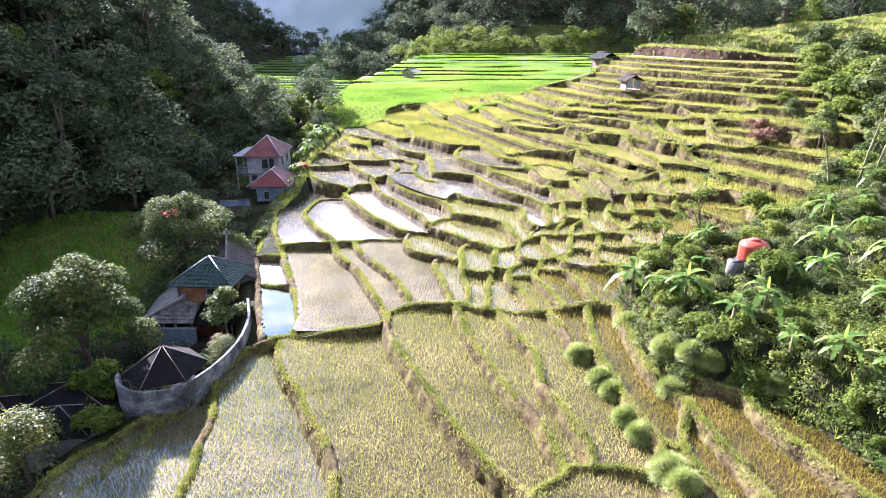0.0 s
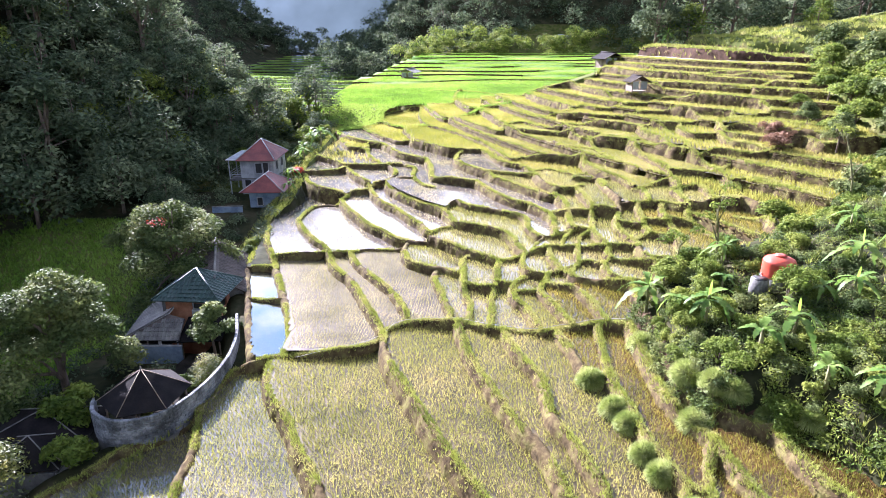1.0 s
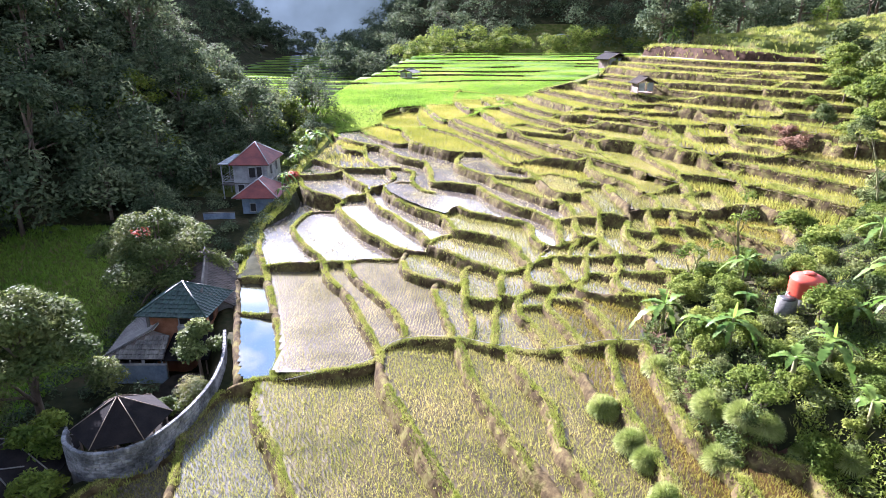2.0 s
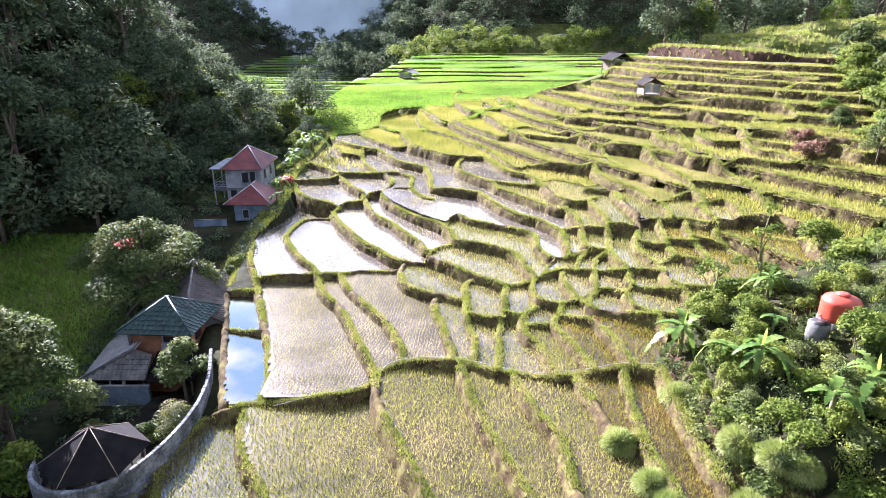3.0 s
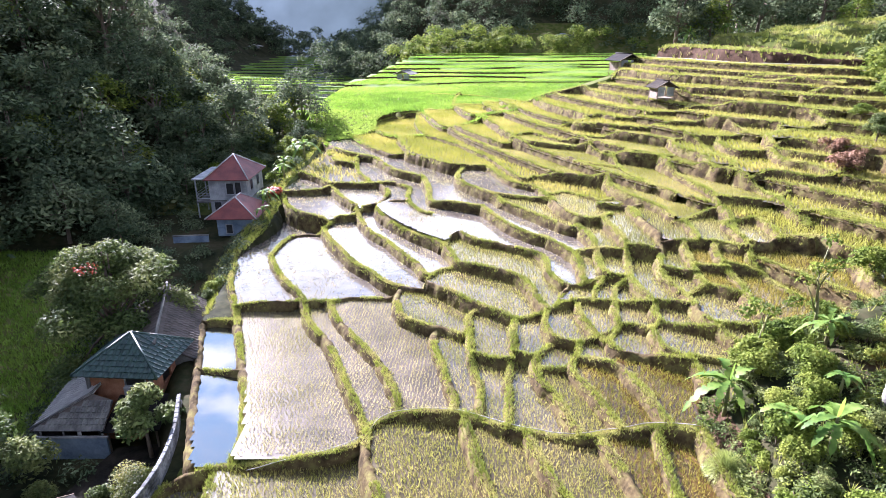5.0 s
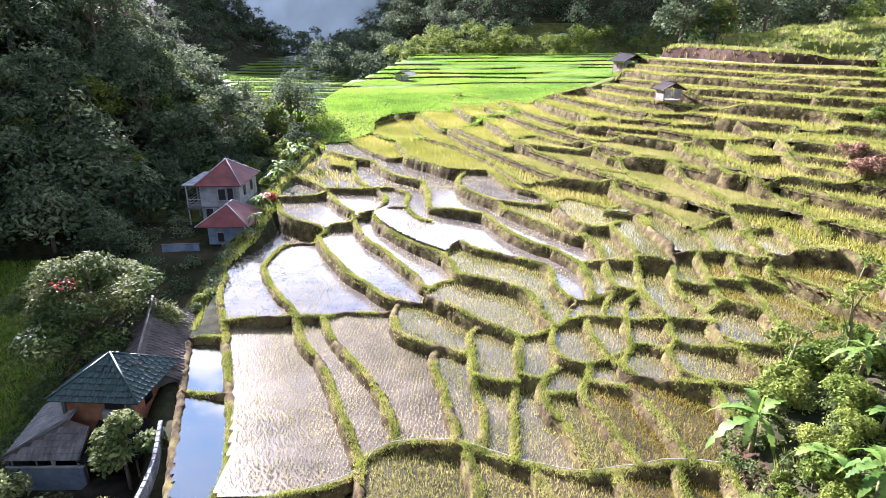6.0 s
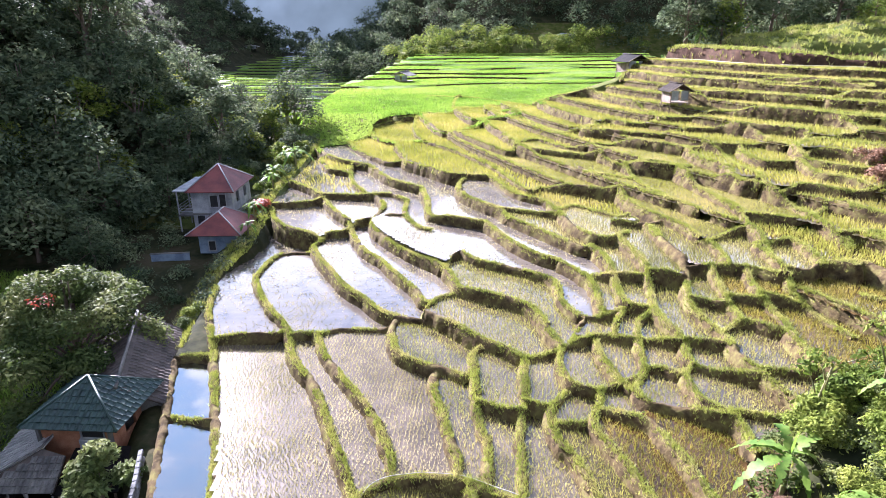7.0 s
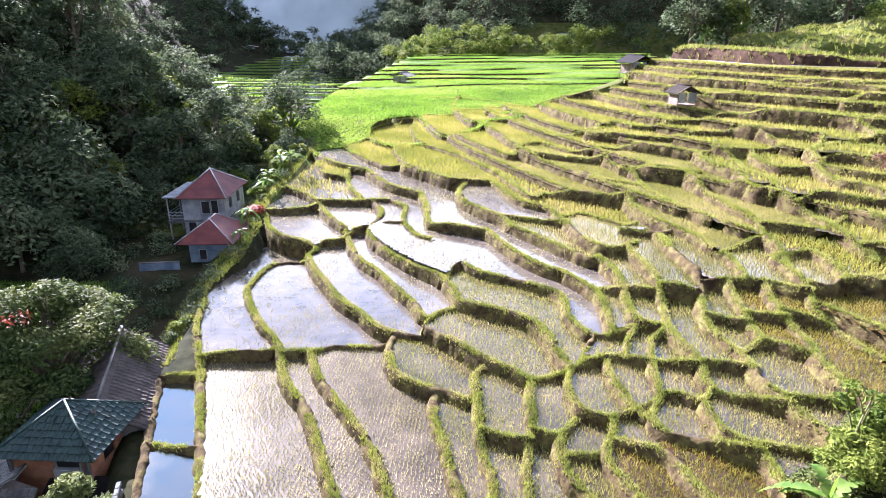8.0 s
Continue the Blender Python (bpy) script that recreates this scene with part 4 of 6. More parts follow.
# ---- plants ----
def leaf_cloud(name, lobes, count, size, mat, seed, up=0.5):
    """Many small pointed leaves over the outer skin of several lobes (x, y, z, radius, flatness)."""
    r = np.random.RandomState(seed)
    weight = np.array([l[3] ** 2 for l in lobes])
    pick = r.choice(len(lobes), count, p=weight / weight.sum())
    lb = np.array(lobes)[pick]
    d = r.normal(size=(count, 3))
    d[:, 2] = np.where(d[:, 2] < -0.3, -d[:, 2], d[:, 2])
    d /= np.linalg.norm(d, axis=1, keepdims=True)
    rad = lb[:, 3] * (0.48 + 0.72 * r.rand(count) ** 0.9)
    c = lb[:, :3] + d * rad[:, None] * np.stack([np.ones(count), np.ones(count), lb[:, 4]], 1)
    nrm = d * (1 - up) + np.array([0, 0, up]) + r.normal(scale=0.45, size=(count, 3))
    nrm /= np.linalg.norm(nrm, axis=1, keepdims=True)
    u = np.cross(nrm, r.normal(size=(count, 3)))
    u /= np.linalg.norm(u, axis=1, keepdims=True)
    v = np.cross(nrm, u)
    s = size * (0.6 + 0.8 * r.rand(count))[:, None]
    quad = np.stack([c - u * s, c + v * s * 0.45 - nrm * s * 0.1, c + u * s, c - v * s * 0.45 - nrm * s * 0.1], 1)
    return fast_mesh(name, quad, np.arange(count * 4), 4, mat)


def tree_thing(seed, height, spread, leaves, size, mat, label, lobes=9, group="", flat=0.75, low=0.38, lump=(0.3, 0.48)):
    r = random.Random(seed)
    t = thing("tree", label=label, category="tree", group=group)
    crown_base = height * low
    lean = (r.uniform(-0.4, 0.4), r.uniform(-0.4, 0.4))
    axis = [(0, 0, -0.4), (lean[0] * 0.3, lean[1] * 0.3, height * 0.25), (lean[0], lean[1], height * 0.55), (lean[0] * 1.5, lean[1] * 1.2, height * 0.85)]
    part("trunk", tube_mesh("trunk", axis, [0.028 * height, 0.021 * height, 0.014 * height, 0.005 * height], M_BARK), t)
    ball = []
    for i in range(lobes):
        a = 6.283 * i / lobes * 2.4 + r.uniform(-0.4, 0.4)
        q = r.uniform(0.25, 1.0) if i else 0.1
        z = crown_base + (height - crown_base) * (1.0 - q * r.uniform(0.45, 1.0)) - 0.1 * height
        x, y = math.cos(a) * q * spread * 0.75, math.sin(a) * q * spread * 0.75
        rr = spread * r.uniform(*lump)
        ball.append((x, y, z, rr, flat))
        if i % 2 == 0:
            s = height * r.uniform(0.25, 0.5)
            part("limb", tube_mesh("limb", [(lean[0] * 0.5, lean[1] * 0.5, s), (x * 0.5, y * 0.5, (s + z) / 2 + 0.2), (x * 0.95, y * 0.95, z)], [0.012 * height, 0.008 * height, 0.003 * height], M_BARK, 5), t)
    part("crown", leaf_cloud("crown", ball, leaves, size, mat, seed), t)
    return t


def blade_leaf(name, length, width, rise, droop, mat, seed, ragged=0.4):
    """A broad arching leaf along +x with a folded midrib and a torn edge."""
    r = random.Random(seed)
    n, verts, faces = 22, [], []
    for i in range(n + 1):
        s = i / n
        x = length * (s * math.cos(rise) * (1 - 0.15 * s * droop))
        z = length * (s * math.sin(rise) - droop * s * s * 0.75)
        w = width * (math.sin(math.pi * min(1.0, 0.06 + s * 0.97)) ** 0.6) * 0.5
        tear = 1.0 if i % 2 else 0.35
        wl_, wr_ = w * (1 - tear * ragged * r.random()), w * (1 - tear * ragged * r.random())
        verts += [(x, wl_, z + 0.22 * wl_ - 0.15 * w * s), (x, 0, z), (x, -wr_, z + 0.22 * wr_ - 0.15 * w * s)]
        if i:
            a = 3 * i - 3
            faces += [(a, a + 1, a + 4, a + 3), (a + 1, a + 2, a + 5, a + 4)]
    return mesh_of(name, verts, faces, mat, True)


def banana_thing(seed, height, label, group="banana plants", leaves=9, young=False):
    r = random.Random(seed)
    t = thing("banana_plant", label=label, category="banana plant", group=group)
    part("pseudostem", tube_mesh("pseudostem", [(0, 0, -0.3), (0.03, 0, height * 0.3), (0.05, 0.03, height * 0.6)], [0.13, 0.11, 0.07], M_STEM, 8), t)
    for i in range(leaves):
        a = i * 137.5 + r.uniform(-20, 20)
        length = height * r.uniform(0.55, 0.85)
        m = blade_leaf("leaf", length, 0.2 * length + 0.12, r.uniform(0.1, 0.95), r.uniform(0.6, 1.4), M_BANANA, seed * 31 + i, 0.85)
        part("leaf", m, t, m=pose(0.05, 0.03, height * r.uniform(0.5, 0.62), 0, 0, a))
    if young:
        m = blade_leaf("young_leaf", height * 0.36, 0.2, 1.45, 0.05, M_BANANAY, seed + 77, 0.05)
        part("young_leaf", m, t, "bright yellow green young leaf standing upright", pose(0.05, 0.03, height * 0.56, 0, 0, r.uniform(0, 360)))
    return t


def grass_ball(seed, radius, label):
    r = np.random.RandomState(seed)
    n = 5200
    d = r.normal(size=(n, 3))
    d[:, 2] = np.abs(d[:, 2]) * 0.9 + 0.05
    d /= np.linalg.norm(d, axis=1, keepdims=True)
    root = d * np.array([radius, radius, radius * 0.85]) * (0.35 + 0.4 * r.rand(n)[:, None])
    tip = d * np.array([radius, radius, radius * 0.85]) * (0.95 + 0.25 * r.rand(n)[:, None]) + np.stack([np.zeros(n), np.zeros(n), -0.4 * radius * (1 - d[:, 2]) ** 1.5], 1)
    side = np.cross(d, r.normal(size=(n, 3)))
    side = side / np.linalg.norm(side, axis=1, keepdims=True) * 0.02
    tri = np.stack([root - side, root + side, tip], 1)
    t = thing("grass_clump", label=label, category="grass clump", group="clipped grass clumps")
    part("tuft", fast_mesh("tuft", tri, np.arange(n * 3), 3, M_TUFT), t)
    core = tube_mesh("core", [(0, 0, -0.15), (0, 0, 0.2 * radius), (0, 0, 0.55 * radius), (0, 0, 0.72 * radius)], [0.55 * radius, 0.62 * radius, 0.42 * radius, 0.1 * radius], M_TUFT, 12)
    part("root_mass", core, t)
    return t


def shrub_thing(seed, radius, leaves, size, mat, label, group):
    r = random.Random(seed)
    lobes = [(r.uniform(-0.6, 0.6) * radius, r.uniform(-0.6, 0.6) * radius, radius * r.uniform(0.3, 0.95), radius * r.uniform(0.35, 0.6), 0.85) for _ in range(7)]
    t = thing("shrub", label=label, category="shrub", group=group)
    part("foliage", leaf_cloud("foliage", lobes, leaves, size, mat, seed, 0.4), t)
    for i in range(3):
        a = i * 2.1 + r.random()
        part("stem", tube_mesh("stem", [(0, 0, -0.3), (0.2 * radius * math.cos(a), 0.2 * radius * math.sin(a), 0.5 * radius), (0.5 * radius * math.cos(a), 0.5 * radius * math.sin(a), radius)], [0.05, 0.035, 0.012], M_BARK, 5), t)
    return t


def put(ob, x, y, z=None, scale=1.0, turn=0.0, label="", group=""):
    z = float(land(x, y)) if z is None else z
    c = copy_thing(ob, pose(x, y, z, 0, 0, turn) @ Matrix.Diagonal((scale, scale, scale, 1)))
    return tagged(c, label, "", group)


def settle(ob, x, y, z=None, scale=1.0, turn=0.0):
    z = float(land(x, y)) if z is None else z
    ob.matrix_basis = pose(x, y, z, 0, 0, turn) @ Matrix.Diagonal((scale, scale, scale, 1))
    return ob


# ---- buildings ----
def wall_with_openings(name, length, height, thick, mat, openings=()):
    """An upright wall along +x from the origin, with openings (x, z, width, height) cut right through."""
    xs = sorted({0, length, *[o[0] for o in openings], *[o[0] + o[2] for o in openings]})
    zs = sorted({0, height, *[o[1] for o in openings], *[o[1] + o[3] for o in openings]})
    bm = bmesh.new()
    for a, b in zip(xs, xs[1:]):
        for c, d in zip(zs, zs[1:]):
            if any(o[0] <= (a + b) / 2 <= o[0] + o[2] and o[1] <= (c + d) / 2 <= o[1] + o[3] for o in openings):
                continue
            g = bmesh.ops.create_cube(bm, size=1)["verts"]
            bmesh.ops.scale(bm, vec=(b - a, thick, d - c), verts=g)
            bmesh.ops.translate(bm, vec=((a + b) / 2, thick / 2, (c + d) / 2), verts=g)
    bmesh.ops.remove_doubles(bm, verts=bm.verts, dist=0.001)
    me = bpy.data.meshes.new(name)
    bm.to_mesh(me)
    bm.free()
    me.materials.append(mat)
    return me


def roof_plate(name, corners, thick, mat):
    """A sloping plate through three or four corners, with thickness below."""
    c = [Vector(p) for p in corners]
    nrm = (c[1] - c[0]).cross(c[2] - c[0]).normalized()
    if nrm.z < 0:
        nrm = -nrm
    n = len(c)
    verts = c + [p - nrm * thick for p in c]
    faces = [tuple(range(n)), tuple(range(n, 2 * n))[::-1]] + [(i, (i + 1) % n, n + (i + 1) % n, n + i) for i in range(n)]
    return mesh_of(name, verts, faces, mat)


def pyramid_roof(parent, hx, hy, z0, z1, mat, cap_mat, cap=0.09, ridge=0.0, apex=(0, 0)):
    """A hipped roof over a rectangle, with ridge caps; ridge: length of the ridge along y."""
    ax, ay = apex
    e = [(-hx, -hy, z0), (hx, -hy, z0), (hx, hy, z0), (-hx, hy, z0)]
    f, b = (ax, ay - ridge / 2, z1), (ax, ay + ridge / 2, z1)
    quads = [(e[0], e[1], f), (e[1], e[2], b, f) if ridge else (e[1], e[2], b), (e[2], e[3], b), (e[3], e[0], f, b) if ridge else (e[3], e[0], f)]
    for q in quads:
        part("roof_slope", roof_plate("roof_slope", q, 0.09, mat), parent)
    lift = Vector((0, 0, 0.03))
    for a, c in ((e[0], f), (e[1], f), (e[2], b), (e[3], b)) + (((f, b),) if ridge else ()):
        part("ridge_cap", tube_mesh("ridge_cap", [Vector(a) + lift, Vector(c) + lift], cap, cap_mat, 6), parent)
    return quads


def tile_slope(parent, quad, tile, across, along):
    """Rows of single roof tiles on a triangular or four-cornered slope whose first two corners are the eave."""
    c = [Vector(p) for p in quad]
    u = (c[1] - c[0]).normalized()
    top = c[2]
    n = u.cross(top - c[0]).normalized()
    if n.z < 0:
        n = -n
    v = n.cross(u) if n.cross(u).z > 0 else u.cross(n)
    rise, width = (top - c[0]).dot(v), (c[1] - c[0]).length
    left = (c[-1] - c[0]).dot(u)
    right = (c[2] - c[0]).dot(u)
    rows = int(rise / along)
    for j in range(rows):
        s = (j + 0.5) * along / rise
        lo, hi = left * s, width + (right - width) * s
        count = int((hi - lo) / across)
        for i in range(count):
            p = c[0] + u * (lo + (i + 0.5) * (hi - lo) / count) + v * (j + 0.5) * along + n * 0.035
            m = Matrix((u, v, n)).transposed().to_4x4()
            m.translation = p
            part("roof_tile", tile, parent, m=m @ Matrix.Rotation(radians(-5), 4, "X"))


def tile_mesh(name, across, along, mat):
    """A pan tile with a rounded roll, thick at its lower edge."""
    verts, faces = [], []
    prof = [(-0.5, 0.0), (-0.28, -0.012), (0.05, -0.006), (0.25, 0.045), (0.5, 0.0)]
    for y, lift in ((-0.56, 0.028), (0.5, 0.0)):
        for px, pz in prof:
            verts.append((px * across, y * along, pz + lift))
    for px, pz in prof:
        verts.append((px * across, -0.56 * along, pz - 0.02))
    for i in range(4):
        faces += [(i, i + 1, i + 6, i + 5), (10 + i, 11 + i, i + 1, i)]
    return mesh_of(name, verts, faces, mat)


def window_part(parent, x, y, z, w, h, frame_mat, label="", turn=0):
    """A framed opening with a dark pane and sill, facing -y."""
    wn_ = part("window", box_mesh("window", w, 0.03, h, M_DARK, 0, 0.06, 0, 0), parent, label, pose(x, y, z, 0, 0, turn))
    for nm, sx, sz, px, pz in (("window_frame", w + 0.14, 0.07, 0, h), ("window_frame", 0.07, h, -w / 2 - 0.035, 0), ("window_frame", 0.07, h, w / 2 + 0.035, 0), ("window_sill", w + 0.2, 0.07, 0, -0.07)):
        part(nm, box_mesh(nm, sx, 0.1 if nm == "window_frame" else 0.18, sz, frame_mat, px, 0, pz, 0.01), wn_)
    return wn_


# two-storey house with red hipped roof
hs = thing("house", -22.6, 80.0, 0.4, 0, "two-storey pale house with red hipped roof in shade", "house")
for nm, x, y, ln, tn, ops in (("wall_front", -2.5, -3.0, 5.0, 0, ((0.5, 0.9, 0.9, 1.1), (2.3, 2.9, 0.95, 1.2), (3.45, 2.9, 0.75, 1.3))), ("wall_back", -2.5, 2.85, 5.0, 0, ()),
                              ("wall_side", -2.35, -2.85, 5.7, 90, ()), ("wall_side", 2.5, -2.85, 5.7, 90, ((1.2, 3.0, 0.9, 1.1), (3.6, 3.0, 0.9, 1.1)))):
    part(nm, wall_with_openings(nm, ln, 4.6, 0.15, M_WHITE, ops), hs, m=pose(x, y, 0, 0, 0, tn))
part("floor_band", box_mesh("floor_band", 5.2, 6.2, 0.16, M_CONCRETE, 0, 0, 2.1), hs)
part("ceiling_slab", box_mesh("ceiling_slab", 4.9, 5.9, 0.1, M_CONCRETE, 0, 0, 4.5), hs)
pyramid_roof(hs, 3.0, 3.5, 4.55, 6.75, M_REDROOF, M_WHITE, 0.07)
for x, w, h, z in ((0.25, 0.95, 1.2, 2.9), (1.33, 0.75, 1.3, 2.9), (-1.55, 0.9, 1.1, 0.9)):
    window_part(hs, x, -3.02, z, w, h, M_WHITE)
part("balcony_slab", box_mesh("balcony_slab", 1.9, 6.0, 0.16, M_CONCRETE, -3.45, 0, 1.9), hs)
part("balcony_roof", box_mesh("balcony_roof", 2.1, 6.4, 0.12, M_WHITE, -3.55, 0, 4.5), hs, "flat white porch roof")
for y in (-2.8, 0, 2.8):
    part("porch_post", box_mesh("porch_post", 0.14, 0.14, 4.5, M_WHITE, -4.3, y, 0), hs)
for z in (2.35, 2.65, 2.95):
    part("rail", box_mesh("rail", 0.05, 5.8, 0.05, M_WHITE, -4.3, 0, z, 0), hs)
    part("rail", box_mesh("rail", 1.7, 0.05, 0.05, M_WHITE, -3.45, -2.85, z, 0), hs)
part("porch_wall", box_mesh("porch_wall", 1.7, 0.12, 0.75, M_BLUE, -3.5, 2.7, 2.06), hs)

hs.matrix_basis = pose(-23.4, 80.0, 0.4) @ Matrix.Diagonal((0.83, 1, 1, 1))

an = thing("house", -20.9, 72.6, 0.6, 0, "small whitewashed outbuilding with red hipped roof beside pond", "house")
for nm, x, y, ln, tn, ops in (("wall_front", -1.75, -1.9, 3.5, 0, ((0.9, 0.3, 0.6, 0.9),)), ("wall_back", -1.75, 1.8, 3.5, 0, ()), ("wall_side", -1.6, -1.75, 3.5, 90, ()), ("wall_side", 1.75, -1.75, 3.5, 90, ((0.8, 0, 0.9, 1.8),))):
    part(nm, wall_with_openings(nm, ln, 2.1, 0.15, M_BLUE, ops), an, m=pose(x, y, 0, 0, 0, tn))
pyramid_roof(an, 2.55, 2.9, 2.05, 3.75, M_REDROOF, M_WHITE, 0.06, 1.6)
window_part(an, -0.55, -1.92, 0.3, 0.6, 0.9, M_WHITE)
part("door", box_mesh("door", 0.05, 0.85, 1.75, M_WOOD, 1.68, -0.5, 0.02), an)

gw = thing("garden_wall", -25.0, 69.6, 0.0, 6, "low pale blue rendered wall in shade", "wall")
part("wall_body", box_mesh("wall_body", 3.4, 0.18, 1.5, M_BLUE, 0, 0, -0.5), gw)
part("coping", box_mesh("coping", 3.5, 0.26, 0.08, M_CONCRETE, 0, 0, 1.0), gw)

# green-roofed house above the low valley
gh = thing("house", -19.3, 46.2, -4.3, -4, "two-storey bare brick house with green tiled hipped roof", "house")
for nm, x, y, ln, tn, ops in (("wall_front", -2.0, -1.9, 4.0, 0, ((2.3, 4.0, 1.3, 0.9),)), ("wall_back", -2.0, 1.75, 4.0, 0, ()), ("wall_side", -1.85, -1.75, 3.5, 90, ()), ("wall_side", 2.0, -1.75, 3.5, 90, ((1.0, 3.9, 1.0, 1.1),))):
    part(nm, wall_with_openings(nm, ln, 5.3, 0.15, M_BRICK, ops), gh, m=pose(x, y, 0, 0, 0, tn))
part("window_wall", box_mesh("window_wall", 1.5, 0.12, 0.62, M_WHITE, 0.95, -1.98, 3.75), gh, "whitewashed panel under the window")
window_part(gh, 0.95, -1.9, 4.45, 1.2, 0.5, M_WHITE)
GT = tile_mesh("roof_tile", 0.36, 0.36, M_GREENROOF)
quads = pyramid_roof(gh, 2.65, 2.4, 5.25, 7.0, M_GREENROOF, M_GREENROOF, 0.07)
for q in (quads[0], quads[1], quads[3]):
    tile_slope(gh, q, GT, 0.36, 0.36)
for x in (-1.95, 1.95):
    part("corner_post", box_mesh("corner_post", 0.2, 0.2, 5.3, M_CONCRETE, x, -1.95, 0), gh)

lt = thing("lean_to_house", -21.6, 44.0, -4.2, 0, "lower wing with pale corrugated and tiled hipped roof", "house")
part("wall_front", wall_with_openings("wall_front", 4.0, 2.5, 0.15, M_BLUE), lt, "stained pale blue rendered wall", pose(-1.7, -2.3, 0))
part("wall_side", wall_with_openings("wall_side", 4.6, 3.0, 0.15, M_CONCRETE), lt, m=pose(-1.7, -2.1, 0, 0, 0, 90))
part("wall_back", wall_with_openings("wall_back", 3.6, 3.0, 0.15, M_CONCRETE), lt, m=pose(-1.7, 2.6, 0))
part("beam", box_mesh("beam", 4.2, 0.14, 0.12, M_WHITE, 0.3, -2.25, 2.5), lt, "whitewashed beam along the wall top")
for x in (-1.5, -0.2, 0.7, 2.0):
    part("post", box_mesh("post", 0.22 if x == 0.7 else 0.1, 0.08, 0.5, M_TARP, x, -2.1, 2.55), lt)
# near-black panel painting the shade in the gap under the eave
part("recess_shade", box_mesh("recess_shade", 3.6, 0.1, 0.9, M_DARK, 0.2, -1.5, 2.4), lt)
ls = [(-2.0, -2.2, 3.0), (0.9, -0.5, 4.3), (1.1, 3.2, 4.7), (-2.5, 3.3, 3.3)]
part("roof_slope", roof_plate("roof_slope", ls, 0.06, M_TARP), lt, "pale grey corrugated sheet")
for i in range(17):
    s = i / 16
    a = Vector(ls[0]).lerp(Vector(ls[3]), s)
    c_ = Vector(ls[1]).lerp(Vector(ls[2]), s)
    part("corrugation", tube_mesh("corrugation", [a + Vector((0, 0, 0.04)), c_ + Vector((0, 0, 0.04))], 0.04, M_TARP, 5), lt)
fq = [(-2.0, -2.25, 2.98), (2.2, -2.25, 2.98), (2.2, -0.8, 4.05), (0.8, -0.5, 4.3)]
part("roof_slope", roof_plate("roof_slope", fq, 0.08, M_BROWNROOF), lt)
tile_slope(lt, fq, tile_mesh("roof_tile", 0.3, 0.36, M_CONCRETE), 0.3, 0.36)
part("ridge_cap", tube_mesh("ridge_cap", [(-2.0, -2.2, 3.08), (0.9, -0.5, 4.4), (1.1, 3.2, 4.8)], 0.07, M_CONCRETE, 6), lt)
gt_ = thing("lean_to_roof", -18.4, 43.0, -1.4, 0, "dark sheet roof between house and wall", "roof")
part("roof_sheet", roof_plate("roof_sheet", [(-1.2, -1.2, 0.0), (2.0, -1.0, 0.0), (2.0, 1.4, 0.9), (-1.2, 1.4, 0.9)], 0.06, M_DARKROOF), gt_)
for x in (-1.0, 1.8):
    part("post", box_mesh("post", 0.1, 0.1, 2.4, M_WOOD, x, -0.9, -2.4), gt_)

# long tiled house beside the ponds
lh = thing("house", -19.6, 50.9, -3.6, 19, "long low house with weathered grey brown tiled gable roof", "house")
for nm, x, y, ln, tn in (("wall_side", 2.0, -4.4, 8.8, 90), ("wall_side", -1.85, -4.4, 8.8, 90), ("wall_end", -2.0, -4.55, 4.0, 0), ("wall_end", -2.0, 4.4, 4.0, 0)):
    part(nm, wall_with_openings(nm, ln, 4.0, 0.15, M_CONCRETE, ((1.2, 2.2, 0.9, 1.0), (4.6, 2.2, 0.9, 1.0)) if tn and x > 0 else ()), lh, m=pose(x, y, 0, 0, 0, tn))
for s in (-1, 1):
    q = [(2.6 * s, -5.0, 3.7), (2.6 * s, 5.0, 3.7), (0, 5.0, 5.5), (0, -5.0, 5.5)]
    if s < 0:
        q = [q[1], q[0], q[3], q[2]]
    part("roof_slope", roof_plate("roof_slope", q, 0.08, M_BROWNROOF), lh)
    if s > 0:
        tile_slope(lh, q, tile_mesh("roof_tile", 0.36, 0.4, M_BROWNROOF), 0.36, 0.4)
    else:
        tile_slope(lh, q, tile_mesh("roof_tile", 0.5, 0.5, M_BROWNROOF), 0.5, 0.5)
part("ridge_cap", tube_mesh("ridge_cap", [(0, -5.05, 5.55), (0, 5.05, 5.55)], 0.1, M_CONCRETE, 6), lh)
for y in (-4.55, 4.47):
    part("gable", mesh_of("gable", [(-2, y, 4), (2, y, 4), (0, y, 5.4), (-2, y + 0.1, 4), (2, y + 0.1, 4), (0, y + 0.1, 5.4)], [(0, 1, 2), (5, 4, 3), (0, 3, 4, 1), (1, 4, 5, 2), (2, 5, 3, 0)], M_CONCRETE), lh)

